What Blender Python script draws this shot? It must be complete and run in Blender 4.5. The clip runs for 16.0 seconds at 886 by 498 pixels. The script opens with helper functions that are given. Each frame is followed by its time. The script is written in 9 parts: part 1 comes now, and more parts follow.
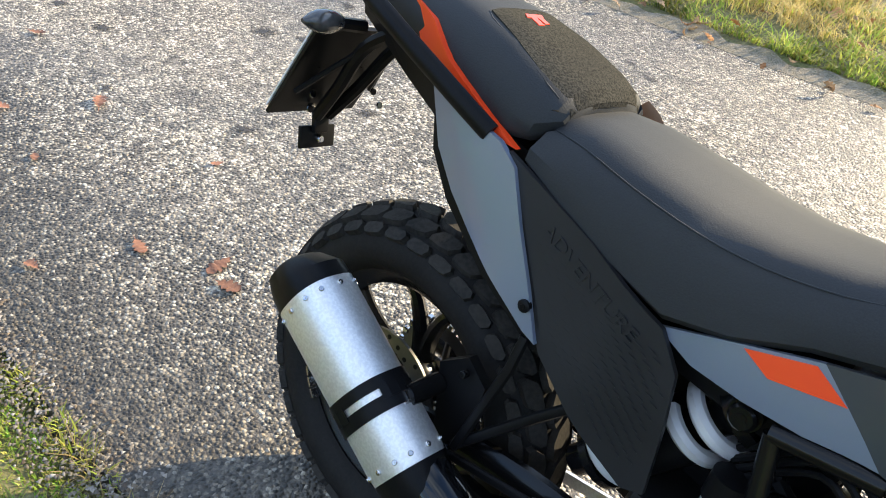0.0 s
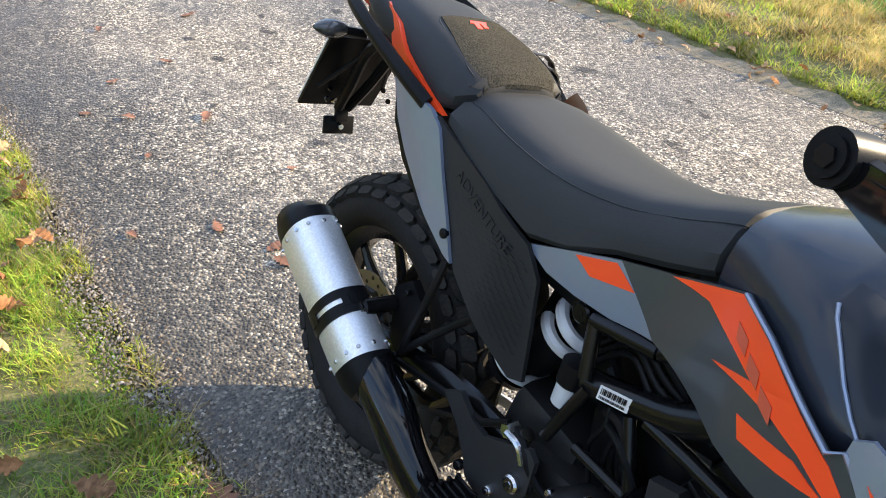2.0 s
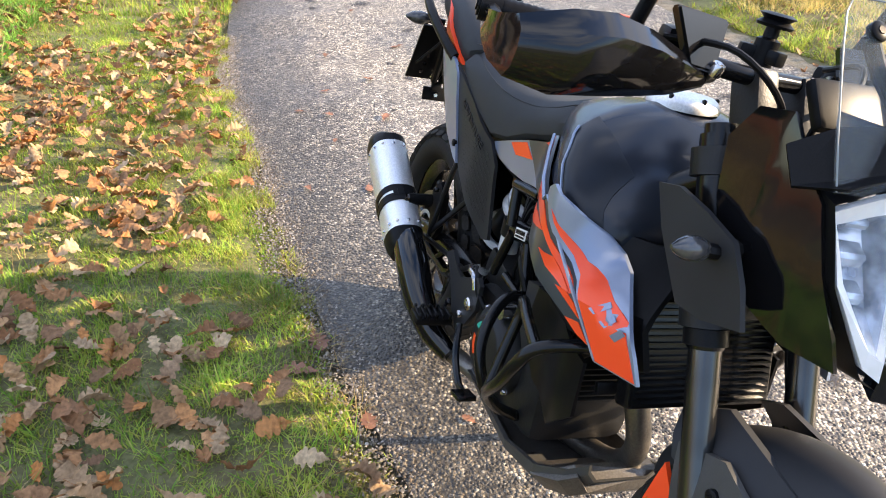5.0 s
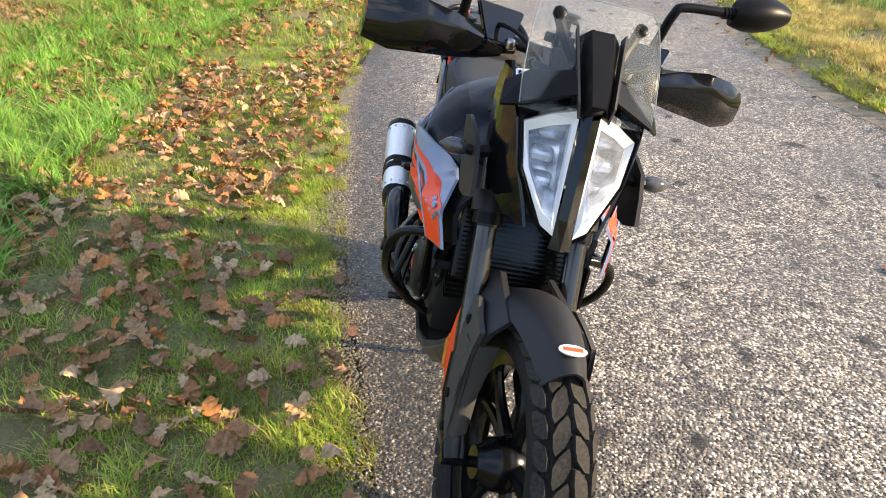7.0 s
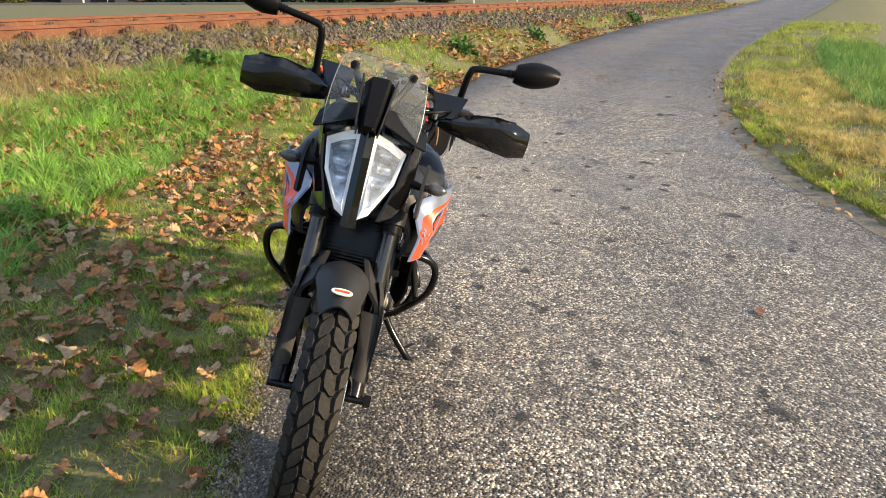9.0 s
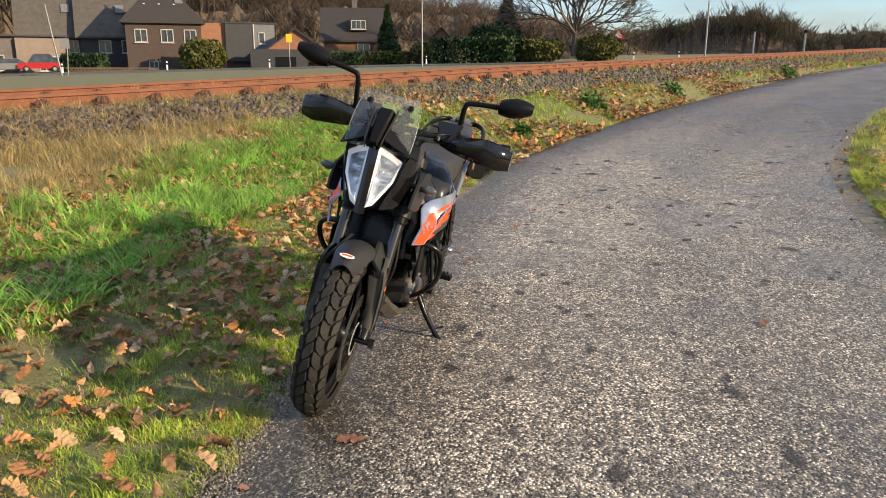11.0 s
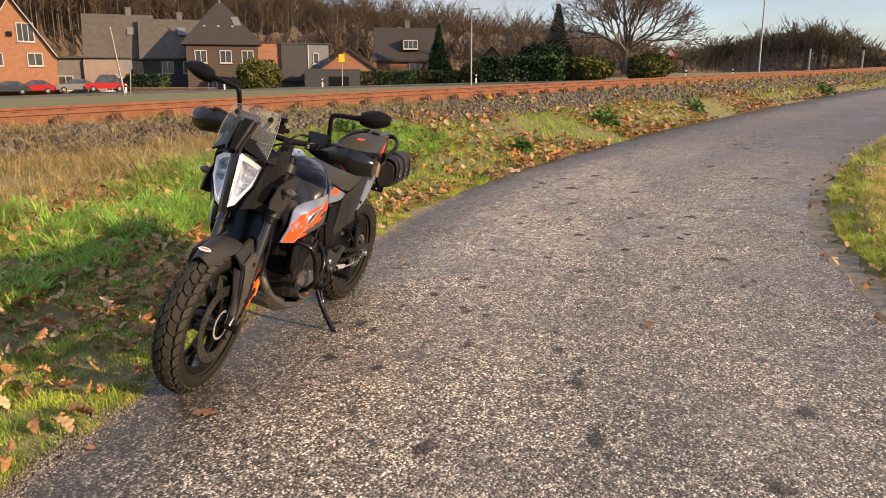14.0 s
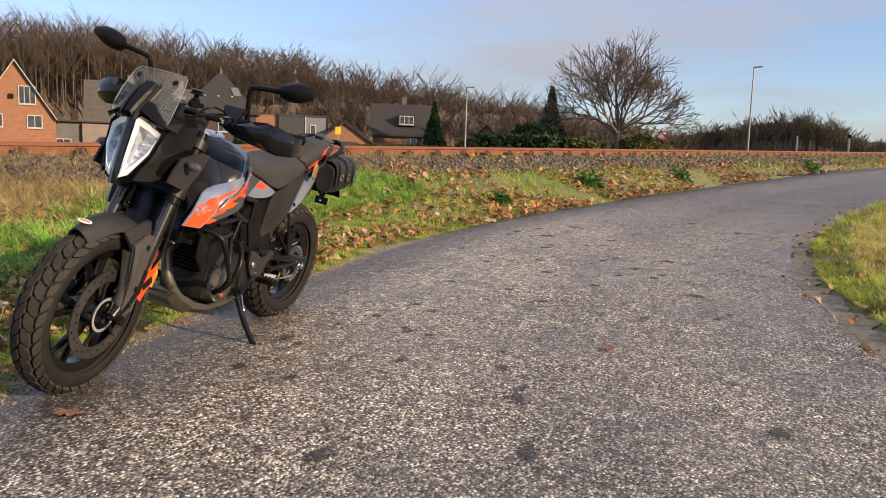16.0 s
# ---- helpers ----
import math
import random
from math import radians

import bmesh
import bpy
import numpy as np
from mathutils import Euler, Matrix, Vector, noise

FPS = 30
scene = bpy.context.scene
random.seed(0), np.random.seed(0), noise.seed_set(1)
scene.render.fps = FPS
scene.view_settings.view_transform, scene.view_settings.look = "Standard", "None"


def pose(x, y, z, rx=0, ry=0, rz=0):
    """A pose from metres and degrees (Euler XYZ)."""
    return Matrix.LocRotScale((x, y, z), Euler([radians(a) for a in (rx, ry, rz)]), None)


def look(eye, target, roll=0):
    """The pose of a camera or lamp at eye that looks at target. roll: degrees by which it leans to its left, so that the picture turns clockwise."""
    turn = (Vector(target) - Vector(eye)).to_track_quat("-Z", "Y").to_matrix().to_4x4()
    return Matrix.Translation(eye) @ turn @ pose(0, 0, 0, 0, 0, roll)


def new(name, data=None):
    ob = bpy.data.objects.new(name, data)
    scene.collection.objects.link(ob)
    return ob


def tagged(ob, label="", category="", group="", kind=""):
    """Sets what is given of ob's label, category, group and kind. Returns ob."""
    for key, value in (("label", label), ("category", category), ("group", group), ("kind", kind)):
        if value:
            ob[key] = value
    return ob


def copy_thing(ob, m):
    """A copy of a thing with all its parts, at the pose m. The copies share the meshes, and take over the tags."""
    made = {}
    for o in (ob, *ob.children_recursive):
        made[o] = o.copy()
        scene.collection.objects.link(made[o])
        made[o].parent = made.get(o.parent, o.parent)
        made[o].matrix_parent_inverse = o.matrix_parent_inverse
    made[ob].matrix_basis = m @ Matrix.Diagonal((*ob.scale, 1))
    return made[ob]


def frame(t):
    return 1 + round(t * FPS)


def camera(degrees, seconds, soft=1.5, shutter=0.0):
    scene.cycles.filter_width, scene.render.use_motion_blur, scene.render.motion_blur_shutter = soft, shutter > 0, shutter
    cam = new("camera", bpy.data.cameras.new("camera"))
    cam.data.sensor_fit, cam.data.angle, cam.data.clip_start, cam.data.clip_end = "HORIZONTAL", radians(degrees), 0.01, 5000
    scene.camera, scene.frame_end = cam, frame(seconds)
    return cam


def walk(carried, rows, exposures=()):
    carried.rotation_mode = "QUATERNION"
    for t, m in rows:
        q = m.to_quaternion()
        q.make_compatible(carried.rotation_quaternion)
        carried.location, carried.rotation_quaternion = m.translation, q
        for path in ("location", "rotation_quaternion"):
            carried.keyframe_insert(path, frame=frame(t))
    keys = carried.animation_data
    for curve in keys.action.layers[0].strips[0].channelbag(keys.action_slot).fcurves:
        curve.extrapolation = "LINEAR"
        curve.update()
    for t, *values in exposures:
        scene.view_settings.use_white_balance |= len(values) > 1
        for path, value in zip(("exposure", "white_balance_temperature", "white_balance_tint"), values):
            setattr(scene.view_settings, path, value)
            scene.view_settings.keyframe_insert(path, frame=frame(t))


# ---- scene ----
cam = camera(60.9, 16.0, 1.0)
PATH = [
    (0, (0.709, -0.506, 1.233), (-0.408, 0.672, 0.064), 7.6),
    (0.5, (0.773, -0.523, 1.25), (-0.342, 0.677, 0.103), 6.6),
    (1, (0.868, -0.53, 1.264), (-0.325, 0.596, 0.119), 6.7),
    (1.5, (1.021, -0.513, 1.265), (-0.273, 0.513, 0.138), 7.0),
    (2, (1.125, -0.512, 1.284), (-0.245, 0.463, 0.202), 4.8),
    (2.5, (1.176, -0.525, 1.283), (-0.229, 0.451, 0.247), 2.8),
    (3, (1.264, -0.569, 1.304), (-0.178, 0.401, 0.314), 1.6),
    (3.5, (1.368, -0.577, 1.33), (-0.113, 0.345, 0.353), 1.1),
    (4, (1.493, -0.523, 1.315), (-0.087, 0.191, 0.319), 0.6),
    (4.5, (1.697, -0.435, 1.316), (0.051, 0.096, 0.313), 0.3),
    (5, (1.878, -0.386, 1.297), (0.192, 0.073, 0.325), -0.0),
    (5.2, (1.957, -0.367, 1.298), (0.259, 0.072, 0.337), -0.0),
    (7.3, (2.633, 0.131, 1.277), (0.81, 0.094, 0.457), 1.2),
    (7.5, (2.689, 0.207, 1.264), (0.857, 0.109, 0.467), 1.4),
    (8, (2.832, 0.392, 1.261), (0.971, 0.239, 0.544), 0.6),
    (8.5, (2.963, 0.503, 1.26), (1.067, 0.463, 0.625), 1.1),
    (9, (3.133, 0.602, 1.267), (1.236, 0.496, 0.643), 1.5),
    (9.5, (3.246, 0.798, 1.249), (1.367, 0.505, 0.632), 1.2),
    (9.7, (3.301, 0.86, 1.256), (1.425, 0.518, 0.652), 1.3),
    (11.8, (4.079, 1.438, 1.235), (2.214, 0.885, 0.771), -0.2),
    (12, (4.138, 1.489, 1.229), (2.264, 0.974, 0.754), -0.8),
    (12.5, (4.149, 1.719, 1.235), (2.234, 1.399, 0.755), -0.7),
    (13, (4.103, 1.907, 1.238), (2.194, 1.542, 0.767), -0.9),
    (13.5, (3.943, 1.951, 1.239), (2.066, 1.436, 0.783), -1.2),
    (14, (3.796, 2.052, 1.241), (1.961, 1.392, 0.798), 0.0),
    (14.5, (3.65, 2.205, 1.235), (1.832, 1.511, 0.775), 2.8),
    (15, (3.5, 2.18, 1.143), (1.635, 1.622, 0.686), 4.6),
    (15.5, (3.442, 2.179, 0.972), (1.559, 1.598, 0.63), 2.9),
    (16, (3.416, 2.179, 0.86), (1.542, 1.524, 0.616), 1.9),
]
walk(cam, [(t, look(eye, target, roll)) for t, eye, target, roll in PATH], [(0, 1.60, 6500, 6), (2, 1.67, 6650, 9), (3.5, 1.72, 6750, 11), (5, 1.86, 6850, 14), (7.5, 1.42, 7000, 11), (9, 1.12, 7050, 9), (11.8, 0.90, 7050, 14), (12.5, 0.92, 7550, 18), (14.5, 0.88, 7950, 20), (15.5, 0.80, 7750, 19), (16, 0.76, 7250, 18)])

# ---- world and sun ----
SUN_AZ, SUN_EL = 79.0, 18.5          # degrees, towards the sun, from +X
world = bpy.data.worlds.new("world")
scene.world = world
world.use_nodes = True
wn, wl = world.node_tree.nodes, world.node_tree.links
wn.clear()
w_out = wn.new("ShaderNodeOutputWorld")
w_bg = wn.new("ShaderNodeBackground")
w_sky = wn.new("ShaderNodeTexSky")
w_sky.sky_type = 'NISHITA'
w_sky.sun_disc = False
w_sky.sun_elevation = radians(SUN_EL)
w_sky.sun_rotation = radians(90.0 - SUN_AZ)
w_sky.dust_density = 0.15
w_sky.air_density = 0.8
w_co = wn.new("ShaderNodeTexCoord")
w_map = wn.new("ShaderNodeMapping")
w_map.inputs["Scale"].default_value = (1.0, 1.0, 5.0)
w_noise = wn.new("ShaderNodeTexNoise")
w_noise.inputs["Scale"].default_value = 1.5
w_noise.inputs["Detail"].default_value = 6.0
w_noise.inputs["Roughness"].default_value = 0.52
w_ramp = wn.new("ShaderNodeValToRGB")
w_ramp.color_ramp.elements[0].position = 0.42
w_ramp.color_ramp.elements[0].color = (0.0, 0.0, 0.0, 1)
w_ramp.color_ramp.elements[1].position = 0.58
w_ramp.color_ramp.elements[1].color = (0.8, 0.8, 0.8, 1)
w_mix = wn.new("ShaderNodeMix")
w_mix.data_type = 'RGBA'
w_mix.inputs["B"].default_value = (2.45, 2.65, 3.0, 1)
wl.new(w_co.outputs["Generated"], w_map.inputs["Vector"])
wl.new(w_map.outputs["Vector"], w_noise.inputs["Vector"])
wl.new(w_noise.outputs["Fac"], w_ramp.inputs["Fac"])
wl.new(w_ramp.outputs["Color"], w_mix.inputs["Factor"])
w_tint = wn.new("ShaderNodeMix")
w_tint.data_type = 'RGBA'
w_tint.blend_type = 'MULTIPLY'
w_tint.inputs["Factor"].default_value = 1.0
w_tint.inputs["B"].default_value = (0.74, 0.84, 0.98, 1)
wl.new(w_sky.outputs["Color"], w_tint.inputs["A"])
wl.new(w_tint.outputs["Result"], w_mix.inputs["A"])
# thin high cloud: the sky grows lighter from the horizon to the zenith
w_sep = wn.new("ShaderNodeSeparateXYZ")
wl.new(w_co.outputs["Generated"], w_sep.inputs["Vector"])
w_lift = wn.new("ShaderNodeMapRange")
w_lift.inputs["From Min"].default_value, w_lift.inputs["From Max"].default_value = 0.0, 0.7
w_lift.inputs["To Min"].default_value, w_lift.inputs["To Max"].default_value = 0.56, 1.55
wl.new(w_sep.outputs["Z"], w_lift.inputs["Value"])
w_scale = wn.new("ShaderNodeVectorMath")
w_scale.operation = 'SCALE'
wl.new(w_mix.outputs["Result"], w_scale.inputs["Vector"])
wl.new(w_lift.outputs["Result"], w_scale.inputs["Scale"])
wl.new(w_scale.outputs["Vector"], w_bg.inputs["Color"])
w_bg.inputs["Strength"].default_value = 0.15
wl.new(w_bg.outputs["Background"], w_out.inputs["Surface"])

sun_data = bpy.data.lights.new("sun", 'SUN')
sun_data.energy = 4.3
sun_data.angle = radians(0.6)
sun_data.color = (1.0, 0.81, 0.56)
sun = new("sun", sun_data)
sd = Vector((math.cos(radians(SUN_AZ)) * math.cos(radians(SUN_EL)), math.sin(radians(SUN_AZ)) * math.cos(radians(SUN_EL)), math.sin(radians(SUN_EL))))
sun.matrix_world = look(sd * 50, (0, 0, 0))

# ---- materials ----


def mat(name, c1, c2=None, rough=0.6, metal=0.0, scale=8.0, fine=0.0, fine_scale=300.0, bump=0.0, bump_scale=200.0, coat=0.0, rvar=0.08, spec=0.5, rand=0.0, stretch=(1, 1, 1), fine_col=None):
    """A painted, cast or natural surface: two colours in large soft patches, a fine grain over them and a fine relief."""
    m = bpy.data.materials.new(name)
    m.use_nodes = True
    n, l = m.node_tree.nodes, m.node_tree.links
    b = n["Principled BSDF"]
    b.inputs["Metallic"].default_value = metal
    b.inputs["Coat Weight"].default_value = coat
    b.inputs["Coat Roughness"].default_value = 0.06
    b.inputs["Specular IOR Level"].default_value = spec
    c2 = c2 or tuple(v * 0.8 for v in c1)
    co = n.new("ShaderNodeTexCoord")
    mp = n.new("ShaderNodeMapping")
    mp.inputs["Scale"].default_value = stretch
    l.new(co.outputs["Object"], mp.inputs["Vector"])
    no = n.new("ShaderNodeTexNoise")
    no.inputs["Scale"].default_value = scale
    no.inputs["Detail"].default_value = 5.0
    l.new(mp.outputs["Vector"], no.inputs["Vector"])
    rp = n.new("ShaderNodeMapRange")
    rp.inputs["From Min"].default_value, rp.inputs["From Max"].default_value = 0.35, 0.65
    l.new(no.outputs["Fac"], rp.inputs["Value"])
    mx = n.new("ShaderNodeMix")
    mx.data_type = 'RGBA'
    mx.inputs["A"].default_value, mx.inputs["B"].default_value = (*c1, 1), (*c2, 1)
    l.new(rp.outputs["Result"], mx.inputs["Factor"])
    col = mx.outputs["Result"]
    if fine:
        fn = n.new("ShaderNodeTexNoise")
        fn.inputs["Scale"].default_value = fine_scale
        fn.inputs["Detail"].default_value = 2.0
        l.new(mp.outputs["Vector"], fn.inputs["Vector"])
        fr = n.new("ShaderNodeMapRange")
        fr.inputs["From Min"].default_value, fr.inputs["From Max"].default_value = 0.4, 0.62
        fr.inputs["To Max"].default_value = fine
        l.new(fn.outputs["Fac"], fr.inputs["Value"])
        m2 = n.new("ShaderNodeMix")
        m2.data_type = 'RGBA'
        m2.inputs["B"].default_value = (*(fine_col or tuple(v * 1.6 for v in c1)), 1)
        l.new(fr.outputs["Result"], m2.inputs["Factor"])
        l.new(col, m2.inputs["A"])
        col = m2.outputs["Result"]
    if rand:
        oi = n.new("ShaderNodeObjectInfo")
        hs = n.new("ShaderNodeHueSaturation")
        rr = n.new("ShaderNodeMapRange")
        rr.inputs["To Min"].default_value, rr.inputs["To Max"].default_value = 1 - rand, 1 + rand
        l.new(oi.outputs["Random"], rr.inputs["Value"])
        l.new(rr.outputs["Result"], hs.inputs["Value"])
        l.new(col, hs.inputs["Color"])
        col = hs.outputs["Color"]
    l.new(col, b.inputs["Base Color"])
    rg = n.new("ShaderNodeMapRange")
    rg.inputs["To Min"].default_value, rg.inputs["To Max"].default_value = max(0.02, rough - rvar), min(1, rough + rvar)
    l.new(no.outputs["Fac"], rg.inputs["Value"])
    l.new(rg.outputs["Result"], b.inputs["Roughness"])
    if bump:
        bn = n.new("ShaderNodeTexNoise")
        bn.inputs["Scale"].default_value = bump_scale
        bn.inputs["Detail"].default_value = 3.0
        l.new(mp.outputs["Vector"], bn.inputs["Vector"])
        bp = n.new("ShaderNodeBump")
        bp.inputs["Strength"].default_value = bump
        bp.inputs["Distance"].default_value = 0.4 / bump_scale
        l.new(bn.outputs["Fac"], bp.inputs["Height"])
        l.new(bp.outputs["Normal"], b.inputs["Normal"])
    return m


def island_mat(name, cols, rough=0.7, scale=60.0, bump=0.3, translucent=0.0, vary=(0.7, 1.3)):
    """Loose natural pieces: each island of the mesh takes its own tint from a row of colours."""
    m = bpy.data.materials.new(name)
    m.use_nodes = True
    n, l = m.node_tree.nodes, m.node_tree.links
    b = n["Principled BSDF"]
    b.inputs["Roughness"].default_value = rough
    b.inputs["Specular IOR Level"].default_value = 0.25
    ge = n.new("ShaderNodeNewGeometry")
    rp = n.new("ShaderNodeValToRGB")
    el = rp.color_ramp.elements
    while len(el) < len(cols):
        el.new(0.5)
    for i, c in enumerate(cols):
        el[i].position = i / (len(cols) - 1)
        el[i].color = (*c, 1)
    l.new(ge.outputs["Random Per Island"], rp.inputs["Fac"])
    co = n.new("ShaderNodeTexCoord")
    no = n.new("ShaderNodeTexNoise")
    no.inputs["Scale"].default_value = scale
    no.inputs["Detail"].default_value = 3.0
    l.new(co.outputs["Object"], no.inputs["Vector"])
    hs = n.new("ShaderNodeHueSaturation")
    mr = n.new("ShaderNodeMapRange")
    mr.inputs["From Min"].default_value, mr.inputs["From Max"].default_value = 0.3, 0.7
    mr.inputs["To Min"].default_value, mr.inputs["To Max"].default_value = vary
    l.new(no.outputs["Fac"], mr.inputs["Value"])
    l.new(mr.outputs["Result"], hs.inputs["Value"])
    l.new(rp.outputs["Color"], hs.inputs["Color"])
    l.new(hs.outputs["Color"], b.inputs["Base Color"])
    if translucent:
        tr = n.new("ShaderNodeBsdfTranslucent")
        l.new(hs.outputs["Color"], tr.inputs["Color"])
        ms = n.new("ShaderNodeMixShader")
        ms.inputs["Fac"].default_value = translucent
        l.new(b.outputs["BSDF"], ms.inputs[1])
        l.new(tr.outputs["BSDF"], ms.inputs[2])
        l.new(ms.outputs["Shader"], n["Material Output"].inputs["Surface"])
    if bump:
        bp = n.new("ShaderNodeBump")
        bp.inputs["Strength"].default_value = bump
        bp.inputs["Distance"].default_value = 0.004
        l.new(no.outputs["Fac"], bp.inputs["Height"])
        l.new(bp.outputs["Normal"], b.inputs["Normal"])
    return m


def glass_mat(name, tint, rough=0.03, alpha=0.25, spec=0.5):
    """Thin clear plastic: mostly see-through, with a gloss."""
    m = bpy.data.materials.new(name)
    m.use_nodes = True
    n, l = m.node_tree.nodes, m.node_tree.links
    b = n["Principled BSDF"]
    b.inputs["Base Color"].default_value = (*tint, 1)
    b.inputs["Roughness"].default_value = rough
    b.inputs["Alpha"].default_value = alpha
    b.inputs["Specular IOR Level"].default_value = spec
    no = n.new("ShaderNodeTexNoise")
    no.inputs["Scale"].default_value = 25.0
    mr = n.new("ShaderNodeMapRange")
    mr.inputs["To Min"].default_value, mr.inputs["To Max"].default_value = rough, rough + 0.15
    l.new(no.outputs["Fac"], mr.inputs["Value"])
    l.new(mr.outputs["Result"], b.inputs["Roughness"])
    return m


def asphalt_mat():
    """Worn chip-seal asphalt: pale and dark chippings in dark binder, damp patches and large worn areas."""
    m = bpy.data.materials.new("chipped_asphalt")
    m.use_nodes = True
    n, l = m.node_tree.nodes, m.node_tree.links
    b = n["Principled BSDF"]
    co = n.new("ShaderNodeTexCoord")

    def tex(kind, scale, **kw):
        t = n.new(kind)
        t.inputs["Scale"].default_value = scale
        for k, v in kw.items():
            t.inputs[k].default_value = v
        l.new(co.outputs["Object"], t.inputs["Vector"])
        return t

    def rng(src, a, z, lo=0.0, hi=1.0):
        r = n.new("ShaderNodeMapRange")
        r.inputs["From Min"].default_value, r.inputs["From Max"].default_value = a, z
        r.inputs["To Min"].default_value, r.inputs["To Max"].default_value = lo, hi
        l.new(src, r.inputs["Value"])
        return r.outputs["Result"]

    def mix(f, a, c, kind='MIX'):
        x = n.new("ShaderNodeMix")
        x.data_type = 'RGBA'
        x.blend_type = kind
        for sock, v in (("Factor", f), ("A", a), ("B", c)):
            if isinstance(v, (tuple, float)):
                x.inputs[sock].default_value = v
            else:
                l.new(v, x.inputs[sock])
        return x.outputs["Result"]

    chips = tex("ShaderNodeTexVoronoi", 104.0)
    small = tex("ShaderNodeTexVoronoi", 185.0)
    ramp = n.new("ShaderNodeValToRGB")
    el = ramp.color_ramp.elements
    stops = [(0.0, (0.016, 0.014, 0.012)), (0.46, (0.045, 0.039, 0.034)), (0.56, (0.27, 0.24, 0.20)), (0.74, (0.64, 0.58, 0.49)), (0.88, (1.0, 0.96, 0.87)), (1.0, (0.52, 0.41, 0.28))]
    while len(el) < len(stops):
        el.new(0.5)
    for e, (p, c) in zip(el, stops):
        e.position, e.color = p, (*c, 1)
    sep = n.new("ShaderNodeSeparateColor")
    l.new(chips.outputs["Color"], sep.inputs["Color"])
    l.new(sep.outputs["Red"], ramp.inputs["Fac"])
    ramp2 = n.new("ShaderNodeValToRGB")
    ramp2.color_ramp.elements[0].color = (0.03, 0.029, 0.028, 1)
    ramp2.color_ramp.elements[1].color = (0.34, 0.305, 0.27, 1)
    sep2 = n.new("ShaderNodeSeparateColor")
    l.new(small.outputs["Color"], sep2.inputs["Color"])
    l.new(sep2.outputs["Green"], ramp2.inputs["Fac"])
    gap = rng(chips.outputs["Distance"], 0.50, 0.62)
    col = mix(gap, ramp.outputs["Color"], ramp2.outputs["Color"])
    big = tex("ShaderNodeTexNoise", 1.1, Detail=6.0, Roughness=0.6)
    col = mix(rng(big.outputs["Fac"], 0.42, 0.62, 0.0, 0.42), col, (0.09, 0.082, 0.076, 1.0))
    worn = tex("ShaderNodeTexNoise", 0.45, Detail=4.0)
    col = mix(rng(worn.outputs["Fac"], 0.48, 0.64, 0.0, 0.4), col, mix(0.5, col, (0.42, 0.37, 0.32, 1.0)))
    dirt = tex("ShaderNodeTexNoise", 3.3, Detail=8.0, Roughness=0.7)
    col = mix(rng(dirt.outputs["Fac"], 0.62, 0.75, 0.0, 0.5), col, (0.028, 0.025, 0.022, 1.0))
    clump = tex("ShaderNodeTexNoise", 26.0, Detail=3.0, Roughness=0.7)
    col = mix(rng(clump.outputs["Fac"], 0.50, 0.66, 0.0, 0.6), col, (0.04, 0.037, 0.034, 1.0))
    col = mix(rng(clump.outputs["Fac"], 0.34, 0.46, 0.3, 0.0), col, (0.66, 0.60, 0.53, 1.0))
    blot = tex("ShaderNodeTexNoise", 6.5, Detail=5.0, Roughness=0.65)
    col = mix(rng(blot.outputs["Fac"], 0.54, 0.66, 0.0, 0.65), col, (0.045, 0.040, 0.036, 1.0))
    mott = tex("ShaderNodeTexNoise", 44.0, Detail=5.0, Roughness=0.8)
    col = mix(1.0, col, mix(rng(mott.outputs["Fac"], 0.40, 0.62), (0.50, 0.49, 0.48, 1.0), (1.62, 1.60, 1.56, 1.0)), 'MULTIPLY')
    coarse = tex("ShaderNodeTexNoise", 13.0, Detail=4.0, Roughness=0.75)
    col = mix(1.0, col, mix(rng(coarse.outputs["Fac"], 0.36, 0.64), (0.66, 0.65, 0.64, 1.0), (1.34, 1.33, 1.31, 1.0)), 'MULTIPLY')
    uv = n.new("ShaderNodeUVMap")
    sp = n.new("ShaderNodeSeparateXYZ")
    l.new(uv.outputs["UV"], sp.inputs["Vector"])
    wob = n.new("ShaderNodeMath")
    wob.operation = 'MULTIPLY_ADD'
    l.new(dirt.outputs["Fac"], wob.inputs[0])
    wob.inputs[1].default_value = 0.16
    l.new(sp.outputs["X"], wob.inputs[2])
    grime = rng(wob.outputs["Value"], 0.10, 0.24, 0.72, 0.0)
    lane = n.new("ShaderNodeValToRGB")
    le = lane.color_ramp.elements
    for pos, v in ((0.0, 0.0), (0.20, 0.0), (0.31, 1.0), (0.52, 0.9), (0.63, 0.25), (0.82, 0.6), (1.0, 0.1)):
        e = le[0] if pos == 0.0 else le[-1] if pos == 1.0 else le.new(pos)
        e.color = (v, v, v, 1)
    l.new(wob.outputs["Value"], lane.inputs["Fac"])
    bright = n.new("ShaderNodeMix")
    bright.data_type = 'RGBA'
    bright.blend_type = 'MULTIPLY'
    bright.inputs["Factor"].default_value = 1.0
    l.new(col, bright.inputs["A"])
    l.new(mix(lane.outputs["Color"], (0.78, 0.77, 0.76, 1.0), (1.17, 1.155, 1.12, 1.0)), bright.inputs["B"])
    col = bright.outputs["Result"]
    col = mix(grime, col, (0.035, 0.032, 0.028, 1.0))
    # the colour is darker along X where the path runs on
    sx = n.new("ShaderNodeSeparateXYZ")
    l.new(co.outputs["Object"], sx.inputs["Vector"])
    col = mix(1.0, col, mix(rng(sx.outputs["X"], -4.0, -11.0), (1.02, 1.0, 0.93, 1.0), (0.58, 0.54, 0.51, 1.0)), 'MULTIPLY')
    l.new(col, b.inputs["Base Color"])
